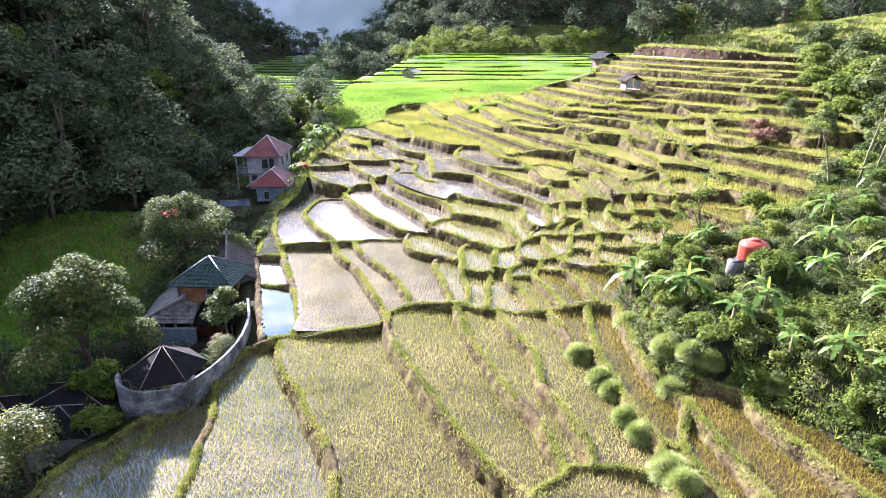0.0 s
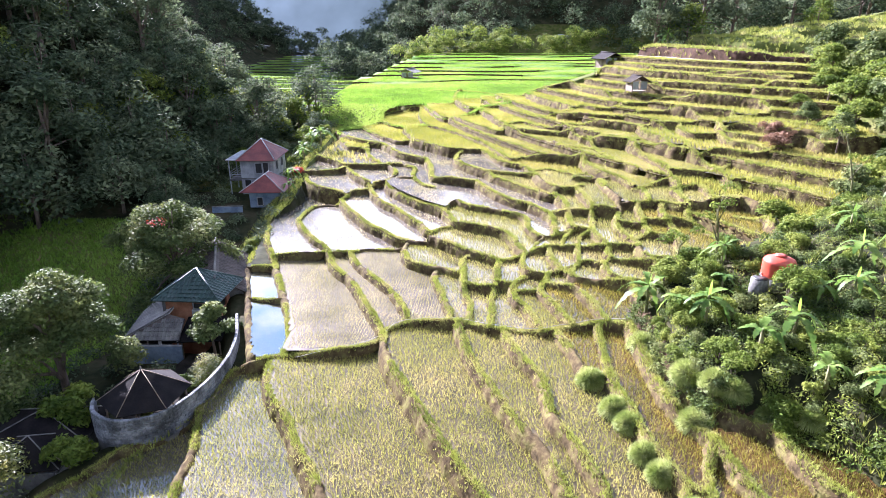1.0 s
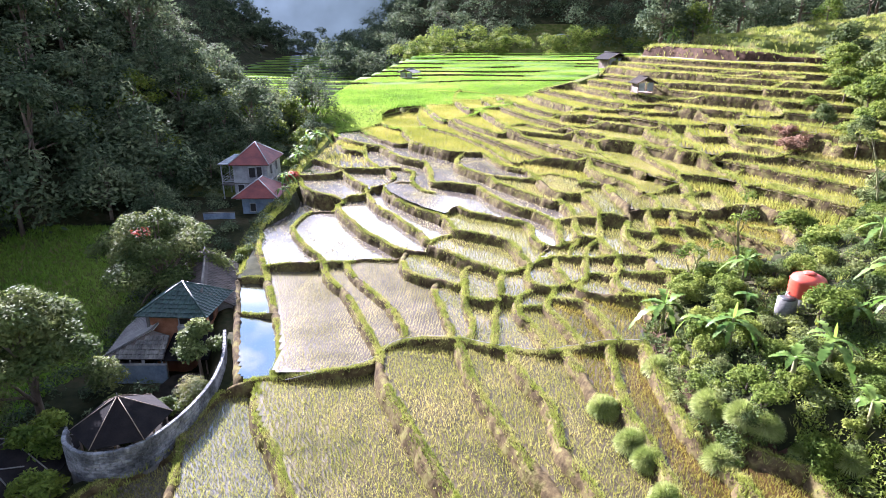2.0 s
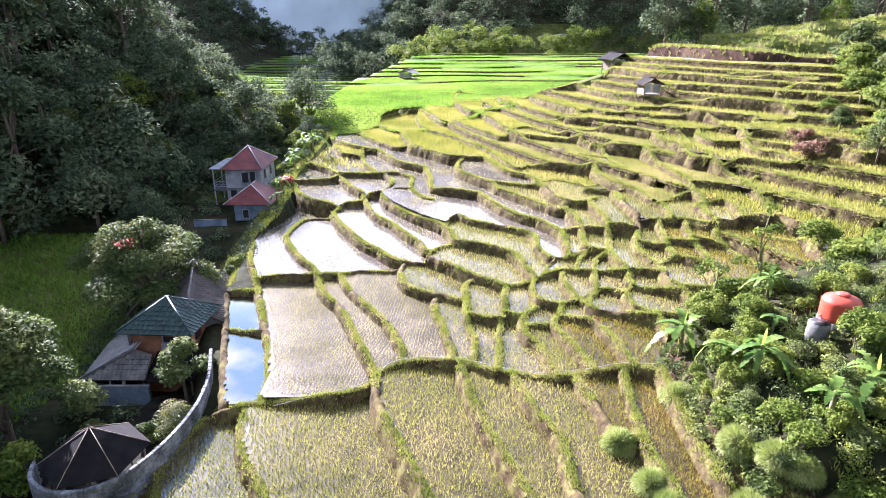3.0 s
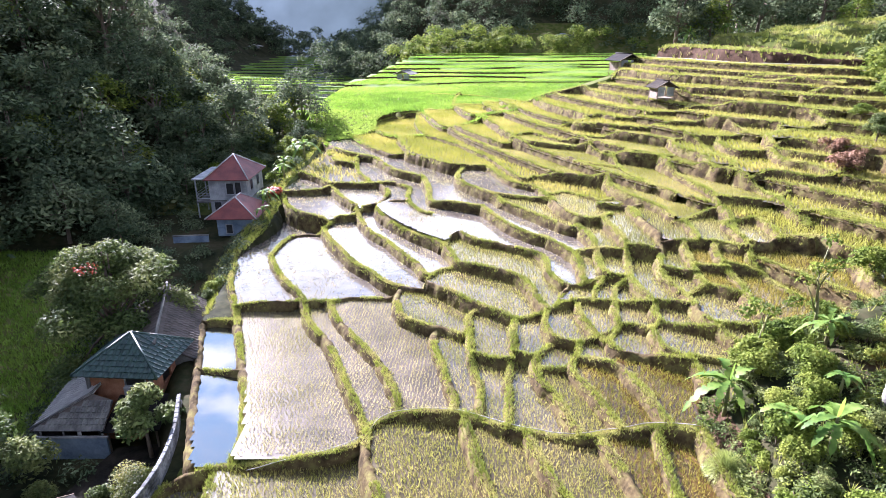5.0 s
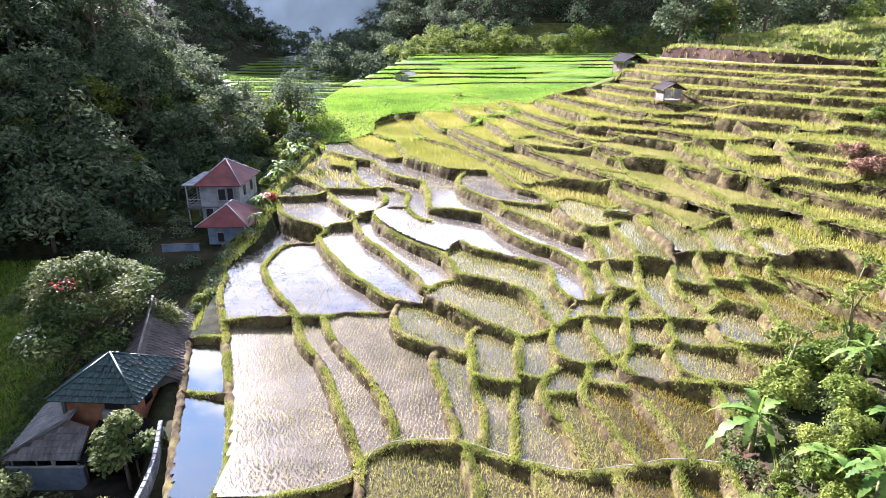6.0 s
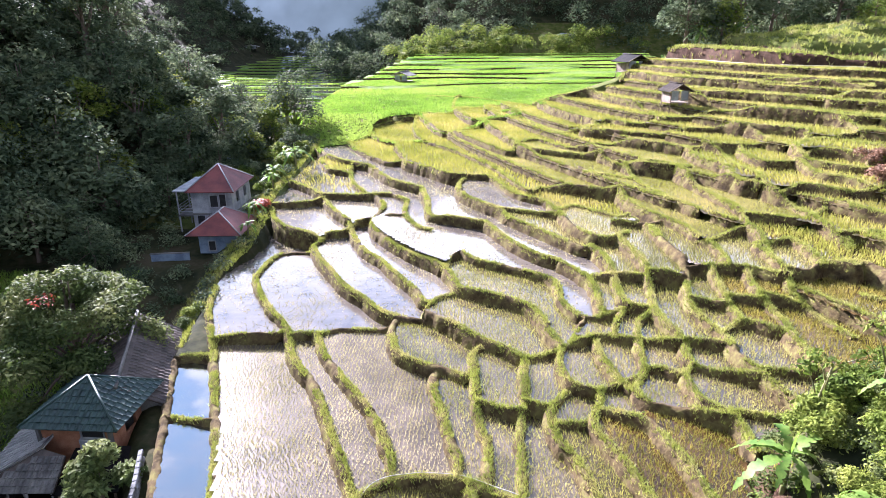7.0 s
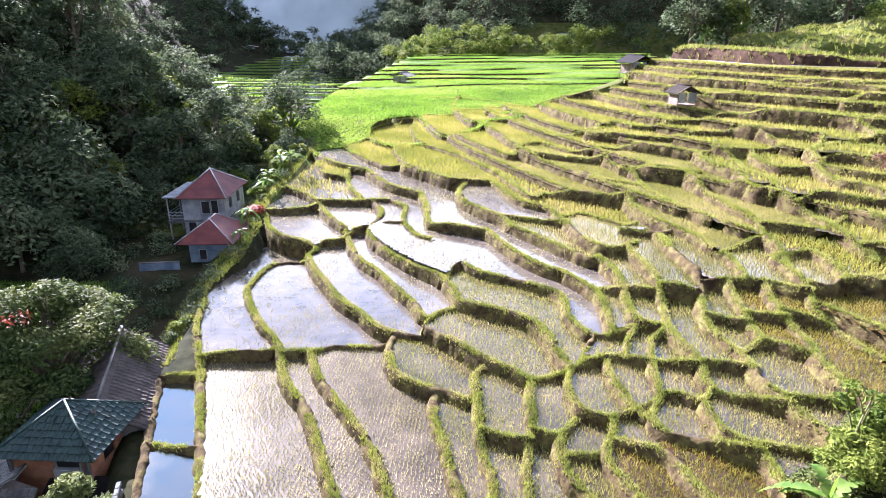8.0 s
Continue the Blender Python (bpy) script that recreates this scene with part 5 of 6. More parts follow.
# tent-roofed shelter inside the round wall
def shelter(x, y, z, turn, half, rise, label, cap=M_DARKROOF):
    t = thing("shelter", x, y, z, turn, label, "shelter", "dark roofed shelters")
    n = 6
    ring = [(half * math.cos(6.283 * i / n), half * math.sin(6.283 * i / n), 1.9) for i in range(n)]
    for i in range(n):
        part("roof_panel", roof_plate("roof_panel", [ring[i], ring[(i + 1) % n], (0, 0, 1.9 + rise)], 0.05, M_DARKROOF), t)
        part("ridge_cap", tube_mesh("ridge_cap", [ring[i], (0, 0, 1.94 + rise)], 0.022, cap, 5), t)
        part("post", tube_mesh("post", [(0.85 * ring[i][0], 0.85 * ring[i][1], -2.1), (0.85 * ring[i][0], 0.85 * ring[i][1], 2.0)], 0.06, M_WOOD, 6), t)
    part("floor_slab", tube_mesh("floor_slab", [(0, 0, -2.2), (0, 0, -1.8)], half * 0.95, M_YARD_SHADE, 6), t)
    part("finial", tube_mesh("finial", [(0, 0, 1.9 + rise), (0, 0, 2.1 + rise)], [0.06, 0.02], M_CONCRETE, 6), t)
    return t


shelter(-17.2, 32.4, -1.35, 20, 2.5, 1.5, "dark six-sided tent roof shelter behind curved wall", M_WOOD)
for x, y, z, tn, hx_s, hy_s, rd in ((-22.6, 31.4, -3.4, 4, 2.9, 1.7, 0.0), (-22.2, 29.4, -3.7, 8, 2.0, 1.6, 0.0), (-26.6, 30.4, -3.8, 12, 1.8, 1.8, 0.0)):
    t = thing("shed", x, y, z, tn, "low shed with black hipped sheet roof in shade", "shed", "dark roofed sheds")
    pyramid_roof(t, hx_s, hy_s, 2.4, 3.5, M_DARKROOF, M_CONCRETE, 0.035)
    for sx in (-1, 1):
        part("wall_side", box_mesh("wall_side", 0.12, 2 * hy_s - 0.7, 2.4, M_CONCRETE, sx * (hx_s - 0.35), 0, -0.4), t)
        part("wall_end", box_mesh("wall_end", 2 * hx_s - 0.9, 0.12, 2.4, M_CONCRETE, 0, sx * (hy_s - 0.35), -0.4), t)
sh = thing("crate_stack", -20.2, 28.8, -2.3, 30, "pale boxes and boards beside the dark shed", "crates")
for i, (dx, dy, w) in enumerate(((0, 0, 0.9), (1.0, 0.3, 0.6), (-0.9, 0.5, 0.7))):
    part("crate", box_mesh("crate", w, w * 0.7, 0.5, M_TARP if i == 0 else M_WOOD, dx, dy, 0), sh)

# curved wall of whitewashed blocks
cw = thing("curved_wall", label="curved retaining wall of stained whitewashed blocks", category="wall")
arc = curve(((-20.0, 32.0), (-19.3, 30.7), (-17.8, 29.9), (-16.1, 30.2), (-15.0, 31.4), (-14.2, 33.7), (-13.9, 36.6), (-14.3, 39.6), (-15.3, 42.8)), 0.02)
seg = np.concatenate(([0], np.cumsum(np.linalg.norm(np.diff(arc, axis=0), axis=1))))
block = box_mesh("block", 0.474, 0.22, 0.206, M_WALL, 0, 0, 0, 0.03)
for j in range(8):
    for i in range(int(seg[-1] / 0.48)):
        s = (i + 0.5 + 0.5 * (j % 2)) * 0.48
        x, y = np.interp(s, seg, arc[:, 0]), np.interp(s, seg, arc[:, 1])
        a = math.degrees(math.atan2(np.interp(s + 0.1, seg, arc[:, 1]) - np.interp(s - 0.1, seg, arc[:, 1]), np.interp(s + 0.1, seg, arc[:, 0]) - np.interp(s - 0.1, seg, arc[:, 0])))
        part("block", block, cw, m=pose(x, y, -1.25 + j * 0.215, 0, 0, a))
core_v, core_f = [], []
for i, p in enumerate(arc[::12]):
    d = arc[min(len(arc) - 1, i * 12 + 1)] - arc[max(0, i * 12 - 1)]
    q = np.array((-d[1], d[0])) / max(1e-6, np.linalg.norm(d))
    for off, z in ((0.06, -3.2), (-0.06, -3.2), (-0.06, 0.44), (0.06, 0.44)):
        core_v.append((p[0] + q[0] * off, p[1] + q[1] * off, z))
    if i:
        a = 4 * i - 4
        core_f += [(a + k, a + (k + 1) % 4, a + 4 + (k + 1) % 4, a + 4 + k) for k in range(4)]
part("mortar_core", mesh_of("mortar_core", core_v, core_f, M_CONCRETE), cw)
# yard earth, coloured near black for the shade that lies on it
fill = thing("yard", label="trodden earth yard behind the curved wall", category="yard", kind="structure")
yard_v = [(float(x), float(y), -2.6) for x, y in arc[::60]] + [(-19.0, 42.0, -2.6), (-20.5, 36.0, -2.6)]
part("yard_earth", mesh_of("yard_earth", yard_v, [tuple(range(len(yard_v)))], M_YARD_SHADE), fill)

# water tank on its drum
tk = thing("water_tank", 18.4, 33.3, float(land(18.4, 33.3)) - 0.3, 0, "orange plastic water tank on concrete base", "water tank")
prof = [(0.82, 0), (0.85, 0.12), (0.82, 0.24), (0.85, 0.36), (0.82, 0.48), (0.85, 0.6), (0.82, 0.72), (0.85, 0.84), (0.76, 1.0), (0.45, 1.14), (0.26, 1.18)]
body = tube_mesh("tank_body", [(0, 0, 0.9 + z) for r_, z in prof], [r_ for r_, z in prof], M_ORANGE, 20)
part("tank_body", body, tk)
part("tank_lid", tube_mesh("tank_lid", [(0, 0, 2.06), (0, 0, 2.14), (0, 0, 2.17)], [0.3, 0.3, 0.12], M_ORANGE, 16), tk)
part("tank_base", tube_mesh("tank_base", [(0, 0, -0.5), (0, 0, 0.88)], 0.86, M_CONCRETE, 16), tk, "grey concrete ring base")
part("pipe", tube_mesh("pipe", [(-0.84, 0, 1.1), (-0.95, 0, 1.0), (-0.97, 0, 0.1)], 0.03, M_HOSE, 6), tk)
dr = thing("drum", 17.1, 32.6, float(land(17.1, 32.6)) - 0.1, 0, "pale cylindrical drum, the shade of its open top painted as a dark disc", "drum")
part("drum_body", tube_mesh("drum_body", [(0, 0, 0), (0, 0, 0.35), (0, 0, 0.37), (0, 0, 0.7), (0, 0, 0.72), (0, 0, 1.1)], [0.46, 0.46, 0.48, 0.48, 0.46, 0.46], M_CONCRETE, 16), dr)
# solid near-black disc painting the shade inside the drum
part("drum_top_shade", tube_mesh("drum_top_shade", [(0, 0, 1.1), (0, 0, 1.13)], 0.38, M_DARK, 16), dr)


# field huts on the terraces
def field_hut(x, y, z, turn, w, label, roof_mat):
    t = thing("field_hut", x, y, z, turn, label, "hut", "field huts")
    for sx in (-1, 1):
        for sy in (-1, 1):
            part("post", tube_mesh("post", [(sx * w / 2, sy * w / 2, -0.6), (sx * w / 2, sy * w / 2, 2.3)], 0.06, M_WOOD, 6), t)
    part("platform", box_mesh("platform", w + 0.2, w + 0.2, 0.1, M_WOOD, 0, 0, 0.45), t)
    for sx in (-0.5, 0.08):
        part("wall_panel", box_mesh("wall_panel", w * 0.42, 0.05, 1.3, M_WHITE, sx * w + 0.21 * w, -w / 2 + 0.02, 0.8), t, "pale woven wall panel")
    part("wall_panel", box_mesh("wall_panel", 0.05, w * 0.9, 1.2, M_WOOD, -w / 2, 0, 0.6), t)
    part("ladder", box_mesh("ladder", 0.5, 0.06, 0.8, M_WOOD, 0.1, -w / 2 - 0.2, -0.3), t)
    for s in (-1, 1):
        part("roof_slope", roof_plate("roof_slope", [(s * (w * 0.72), -w * 0.7, 2.0), (s * (w * 0.72), w * 0.7, 2.0), (0, w * 0.7, 3.0), (0, -w * 0.7, 3.0)], 0.1, roof_mat), t)
        part("barge_board", tube_mesh("barge_board", [(s * w * 0.74, -w * 0.72, 1.98), (0, -w * 0.72, 3.02)], 0.05, M_WOOD, 5), t)
    part("ridge_cap", tube_mesh("ridge_cap", [(0, -w * 0.75, 3.05), (0, w * 0.75, 3.05)], 0.1, roof_mat, 6), t)
    return t


fh = field_hut(26.6, 87.8, 11.95, 8, 2.3, "raised timber field hut with grey thatched roof on terraces", M_THATCH)
fh.matrix_basis = fh.matrix_basis @ Matrix.Diagonal((0.9, 0.9, 0.82, 1))
field_hut(29.0, 113.0, float(land(29.0, 113.0)) + 1.4, 20, 3.0, "timber hut with dark metal roof at the field edge", M_DARKROOF)
field_hut(-9.5, 184.0, float(land(-9.5, 184.0)), -25, 3.6, "small hut with grey metal roof in green rice", M_CONCRETE)
field_hut(55.0, 300.0, float(land(55.0, 300.0)), 10, 5.5, "distant blue grey roofed hut among trees", M_BLUE)
field_hut(-129.0, 452.0, float(land(-129.0, 452.0)), 10, 8.0, "distant hut with shining metal roof on wooded slope", M_TARP)

# hose along the cross bund and the water pipe on the upper bank
hp = curve(((-9.5, 36.4), (-4.5, 37.9), (-3.4, 39.2), (-1.8, 39.6), (0.6, 39.1), (2.6, 37.7), (5.5, 36.3), (7.7, 36.1), (9.5, 36.0), (11.2, 35.2)), 0.25)
hz = []
for i, p in enumerate(hp):
    near = [level_at(p[0] + a, p[1] + b) for a in (-0.8, 0, 0.8) for b in (-0.9, 0, 0.9)]
    hz.append((p[0] + 0.05 * math.sin(i * 0.8), p[1], min(max([v for v in near if v is not None] or [float(rim(p[0], p[1]))]), float(rim(p[0], p[1])) + 0.3) + 0.22 + 0.03 * math.sin(i * 0.9)))
hs3 = np.array(hz)
hs3[:, 2] = np.convolve(np.pad(hs3[:, 2], 6, mode="edge"), np.ones(13) / 13, "valid") - 0.03
hz = [tuple(p) for p in hs3]
tagged(new("hose", tube_mesh("hose", hz, 0.02, M_HOSE, 5)), "pale grey irrigation hose lying along a bund", "hose")
wp = curve(((33.6, 111.6), (36.6, 106), (37.7, 99.8), (41.3, 92.6), (45.6, 89.3), (48.4, 87.3), (58, 82.4)), 0.5)
wz = [(p[0], p[1], max(float(land(p[0], p[1])), level_at(p[0], p[1]) or -9.0) + 0.2) for p in wp]
wz = np.array(wz)
wz[:, 2] = [wz[max(0, i - 4):i + 5, 2].max() for i in range(len(wz))]
wz[:, 2] = np.convolve(np.pad(wz[:, 2], 4, mode="edge"), np.ones(9) / 9, "valid") + 0.05
wz = [tuple(p) for p in wz]
tagged(new("water_pipe", tube_mesh("water_pipe", wz, 0.07, M_HOSE, 6)), "pale water pipe running along the upper earth bank", "pipe")

# ---- plants near the houses ----
ta = tree_thing(11, 10.0, 4.8, 24000, 0.125, M_LEAF, "broad leafy tree with glossy sunlit crown beside houses", 34, lump=(0.13, 0.26), low=0.3)
settle(ta, -24.6, 36.4, -4.2, 1.15)
tb = tree_thing(12, 9.0, 5.6, 26000, 0.125, M_LEAF, "spreading tree with red blossom beside tiled house", 34, lump=(0.13, 0.26), low=0.3)
settle(tb, -24.0, 52.6, -3.6, 1.2)
part("blossom", leaf_cloud("blossom", [(0.0, -1.7, 7.2, 0.6, 0.5)], 60, 0.11, M_REDFLOWER, 4), tb, "cluster of red blossom")
tc_ = tree_thing(13, 4.4, 1.7, 2500, 0.15, M_LEAF, "small dark leafy tree beside curved wall", 7)
settle(tc_, -16.6, 41.2, -2.7, 1.15)
rb = tree_thing(21, 3.1, 1.25, 5000, 0.06, M_BUSH, "rounded yellow green bush inside curved wall", 16, "yard bushes", 0.9, 0.42, (0.4, 0.55))
settle(rb, -15.2, 36.9, -2.6, 0.95)
put(rb, -22.6, 26.6, -3.6, 1.7, 40, "large rounded yellow green bush beside the sheds")
s1 = shrub_thing(22, 1.4, 1600, 0.17, M_LEAFY, "light green shrub over the shed roofs", "yard bushes")
settle(s1, -21.6, 32.0, -1.0)
put(s1, -19.8, 28.6, -1.6, 0.8, 100)
s2 = shrub_thing(24, 1.2, 1300, 0.15, M_LEAF, "dark leafy shrub in the shaded yard", "yard bushes")
settle(s2, -17.4, 37.4, -2.7, 0.7)
for x, y, s in ((-19.4, 36.0, 0.8), (-20.8, 38.0, 0.9), (-16.0, 39.2, 0.5)):
    put(s2, x, y, -2.7, s, x * 50)
for x, y, s in ((-17.6, 39.6, 0.6), (-18.6, 34.8, 0.6), (-16.2, 36.2, 0.5), (-15.6, 39.6, 0.45), (-17.0, 35.2, 0.4)):
    put(s2, x, y, -2.7, s, x * 90)
# weeds and low bushes that fill the shaded ground between the houses
yr = np.random.RandomState(51)
yx, yy = yr.uniform(-36, -16.5, 900), yr.uniform(26, 110, 900)
keep = yx < np.interp(yy, (26, 40, 57, 62, 68, 75, 79, 90, 110), (-21, -19.5, -16.6, -18.4, -17.8, -17.9, -18.9, -18.6, -18.8))
for hx0, hy0, hr0 in ((-22.6, 80, 5.2), (-24.6, 77, 3.0), (-20.9, 72.6, 3.4), (-25, 69.6, 2.6), (-19.3, 46.2, 3.3), (-21.6, 44, 4.2), (-18.6, 48, 3.2), (-20.6, 53.8, 3.4), (-19.6, 50.9, 3.4), (-22.6, 31.4, 3.4), (-22.2, 29.4, 2.6), (-26.6, 30.4, 2.6), (-17.2, 32.3, 3.6), (-16.8, 38.5, 3.4)):
    keep &= np.hypot(yx - hx0, yy - hy0) > hr0
keep &= (yx > -28) | (yy > 67) | (yy < 32)
yx, yy = yx[keep], yy[keep]
yard_lobes = [(x, y, z + 0.15, yr.uniform(0.4, 1.1), 0.75) for x, y, z in zip(yx, yy, land(yx, yy))]
tagged(new("yard_weeds", leaf_cloud("yard_weeds", yard_lobes, 42000, 0.13, M_WOODLEAF, 52, 0.4)), "dark tangled weeds and low bushes between the houses", "undergrowth", kind="stuff")
# verge along the foot of the terraces beside the houses
vr = random.Random(29)
for i in range(34):
    y = 57 + 50 * i / 34 + vr.uniform(-0.6, 0.6)
    x = float(np.interp(y, (57, 62, 68, 75, 79, 90, 106), (-17.9, -18.6, -17.8, -17.9, -18.9, -18.6, -18.3))) - vr.uniform(0, 1.6)
    if 59 < y < 80:
        continue
    put((s2, s1, s2)[i % 3], x, y, float(land(x, y)) - 0.1, vr.uniform(0.4, 0.95), vr.uniform(0, 360), "leafy bush on the verge beside the houses", "verge bushes")
rf = shrub_thing(23, 1.2, 900, 0.16, M_LEAF, "shrub with red leaves beside the two-storey house", "yard bushes")
settle(rf, -18.9, 78.0, 1.9)
part("red_leaves", leaf_cloud("red_leaves", [(0.2, -0.2, 1.4, 0.9, 0.6)], 420, 0.17, M_REDFLOWER, 8), rf, "red leaves")

def frond_plant(seed, height, count, label):
    r = random.Random(seed)
    t = thing("frond_plant", label=label, category="palm", group="valley palms")
    part("stem", tube_mesh("stem", [(0, 0, -0.4), (0.05, 0, height * 0.25)], [0.3, 0.22], M_STEM, 8), t)
    for i in range(count):
        length = height * r.uniform(0.7, 1.0)
        part("frond", blade_leaf("frond", length, 0.1 * length, r.uniform(0.7, 1.45), r.uniform(0.3, 0.9), M_LEAFY, seed * 7 + i, 0.5), t, m=pose(0, 0, height * 0.22, 0, 0, i * 137.5 + r.uniform(-15, 15)))
    return t


fp = frond_plant(5, 7.5, 26, "large palm with long pale feathery fronds by the field")
settle(fp, -25.5, 119.0)
put(fp, -28.5, 122.5, None, 0.9, 60)
put(fp, -23.0, 113.5, None, 0.6, 150)
put(fp, -37.0, 128.0, None, 0.8, 200)

for x, y, s in ((-18.6, 75.0, 0.8), (-19.0, 84.0, 0.9), (-20.0, 88.0, 1.0), (-17.9, 70.5, 0.7)):
    settle(banana_thing(int(50 - x), 3.0, "banana plant beside the two-storey house", "yard bananas"), x, y, float(land(x, y)), s, y * 40)
tp = thing("tarpaulin", -29.3, 103.0, float(land(-29.3, 103.0)) + 0.9, 20, "crumpled blue tarpaulin shelter among trees", "tarpaulin")
part("sheet", roof_plate("sheet", [(-1.4, -1.0, 0.0), (1.4, -1.0, 0.1), (1.2, 1.0, 0.7), (-1.3, 1.0, 0.6)], 0.03, M_BLUE), tp)
for x in (-1.2, 1.2):
    part("pole", tube_mesh("pole", [(x, 0.9, -1.1), (x, 0.9, 0.6)], 0.04, M_WOOD, 6), tp)

# ---- planted bank with bananas ----
bananas = [banana_thing(40 + i, h, "banana plant with broad arching green leaves on bank", young=i % 2 == 0) for i, h in enumerate((3.5, 2.9, 3.9, 2.4))]
spots = ((12.3, 35.6), (12.9, 32.5), (13.7, 30.9), (14.9, 27.7), (16.7, 28.2), (19.3, 30.6), (17.7, 23.4), (16.4, 24.9), (20.5, 30.1), (25.3, 34.0), (21.5, 26.2), (27.1, 44.3),
         (17.2, 37.2), (18.6, 21.8), (24.0, 30.0), (28.5, 39.0), (31.0, 42.0), (15.6, 33.6), (22.5, 33.0), (23.4, 23.6), (25.6, 38.6))
brng = random.Random(9)
for i, (x, y) in enumerate(spots):
    b = bananas[i % 4]
    if i < 4:
        settle(b, x, y, None, brng.uniform(0.75, 0.95), brng.uniform(0, 360))
    else:
        put(b, x, y, None, brng.uniform(0.7, 0.95), brng.uniform(0, 360))
for x, y, s in ((-18.2, 92.0, 1.3), (-20.3, 95.0, 1.1), (31.5, 117.0, 1.3), (34.0, 114.0, 1.2), (36.5, 118.0, 1.2), (39.0, 113.0, 1.2), (44.5, 112.0, 1.1), (47.0, 113.5, 1.0)):
    put(bananas[brng.randrange(4)], x, y, None, s, brng.uniform(0, 360), group="far banana plants")

balls = [grass_ball(60 + i, 0.8, "rounded clump of bright green grass on a bund") for i in range(2)]
for i, (x, y, s) in enumerate(((7.9, 30.6, 1.0), (8.5, 27.9, 1.0), (8.8, 26.7, 0.9), (8.9, 24.5, 0.9), (9.2, 23.2, 0.9), (9.6, 20.6, 1.15), (11.6, 26.0, 1.05), (13.3, 26.2, 0.9), (14.5, 25.1, 0.85), (15.7, 24.3, 0.85),
                               (11.4, 33.0, 1.1), (12.0, 28.3, 1.1), (12.7, 26.8, 1.0), (9.8, 19.6, 1.0))):
    z = max(float(ground_z(x, y)), float(rim(x, y)) - 0.25) + 0.1
    if i < 2:
        settle(balls[i], x, y, z, s, i * 70)
    else:
        put(balls[i % 2], x, y, z, s, i * 47)

shrubs = [shrub_thing(70, 0.9, 2200, 0.07, M_LEAF, "dense dark green leafy shrub on bank", "bank shrubs"), shrub_thing(71, 0.8, 2000, 0.07, M_LEAFY, "light green leafy shrub on bank", "bank shrubs"),
          shrub_thing(72, 1.1, 2400, 0.085, M_LEAFY, "broad leafy dark shrub on bank", "bank shrubs"), shrub_thing(73, 0.7, 2000, 0.055, M_LEAFY, "small fine leaved shrub on bank", "bank shrubs")]
used = 0
srng = random.Random(17)
while used < 320:
    x, y = srng.uniform(11.5, 36), srng.uniform(17, 50)
    d = float(inside_by(HILL, x, y))
    if d < (0.35 if x < 14 else -0.4) or d > 9 or used > 230 and d > 1.5 or math.hypot(x - 17.5, y - 33.2) < 1.1:
        continue
    b = shrubs[used % 4]
    sc = srng.uniform(0.35, 1.0)
    if used < 4:
        settle(b, x, y, None, sc, srng.uniform(0, 360))
    else:
        put(b, x, y, None, sc, srng.uniform(0, 360))
    used += 1
hr = np.random.RandomState(31)
ux, uy = hr.uniform(11, 38, 1700), hr.uniform(16, 50, 1700)
uk = inside_by(HILL, ux, uy)
ux, uy = ux[(uk > -0.3) & (uk < 10)], uy[(uk > -0.3) & (uk < 10)]
low_lobes = [(x, y, z + 0.1, hr.uniform(0.3, 0.6), 0.8) for x, y, z in zip(ux, uy, land(ux, uy))]
tagged(new("bank_undergrowth", leaf_cloud("bank_undergrowth", low_lobes, 110000, 0.07, M_LEAF, 12, 0.4)), "tangled low green weeds covering the planted bank", "undergrowth", kind="stuff")
ex, ey = hr.uniform(14.5, 30, 900), hr.uniform(14, 30, 900)
ek = inside_by(HILL, ex, ey)
ex, ey = ex[ek > -0.9], ey[ek > -0.9]
edge_lobes = [(x, y, z + 0.15, hr.uniform(0.25, 0.6), 0.8) for x, y, z in zip(ex, ey, land(ex, ey))]
tagged(new("bank_foot_growth", leaf_cloud("bank_foot_growth", edge_lobes, 46000, 0.075, M_LEAFY, 15, 0.4)), "leafy growth hanging over the foot of the planted bank", "undergrowth", kind="stuff")
tagged(new("bank_weeds", leaf_cloud("bank_weeds", low_lobes[::2], 50000, 0.06, M_LEAFY, 14, 0.5)), "light green creeping weeds over the planted bank", "undergrowth", kind="stuff")
hx, hy = hr.uniform(11, 40, 7000), hr.uniform(16, 52, 7000)
hk = inside_by(HILL, hx, hy)
ok = (hk > -0.5) & (hk < 11) & ((hk > 0.2) | (hx > 14)) & ((hk < 1.0) | (hr.rand(7000) < 0.3))
hx, hy = hx[ok], hy[ok]
scatter("bank_grass", hx, hy, land(hx, hy) - 0.03, 0.45, 0.05, 0.6, 6, M_GRASS, "rough green grass and weeds on the planted bank", "grass", 1)

# ---- slender bare saplings on the bank ----
def bare_sapling(x, y, height, lean, seed):
    r = random.Random(seed)
    t = thing("sapling", x, y, float(land(x, y)), 0, "slender pale sapling with bare forked stems", "sapling", "bare saplings")
    top = (lean[0], lean[1], height)
    part("trunk", tube_mesh("trunk", [(0, 0, -0.3), (lean[0] * 0.2, lean[1] * 0.2, height * 0.35), (lean[0] * 0.55, lean[1] * 0.6, height * 0.7), top], [0.09, 0.075, 0.05, 0.02], M_STEM, 6), t)
    for i in range(4):
        s = 0.35 + 0.15 * i
        p = Vector(top) * s
        q = p + Vector((r.uniform(-1.2, 1.2), r.uniform(-0.8, 0.8), r.uniform(0.8, 2.0)))
        part("branch", tube_mesh("branch", [p, (p + q) / 2 + Vector((0, 0, 0.15)), q], [0.045, 0.03, 0.012], M_STEM, 5), t)
        part("leaf_tuft", leaf_cloud("leaf_tuft", [(q.x, q.y, q.z, 0.45, 0.7)], 60, 0.12, M_LEAFY, seed + i), t)
    return t


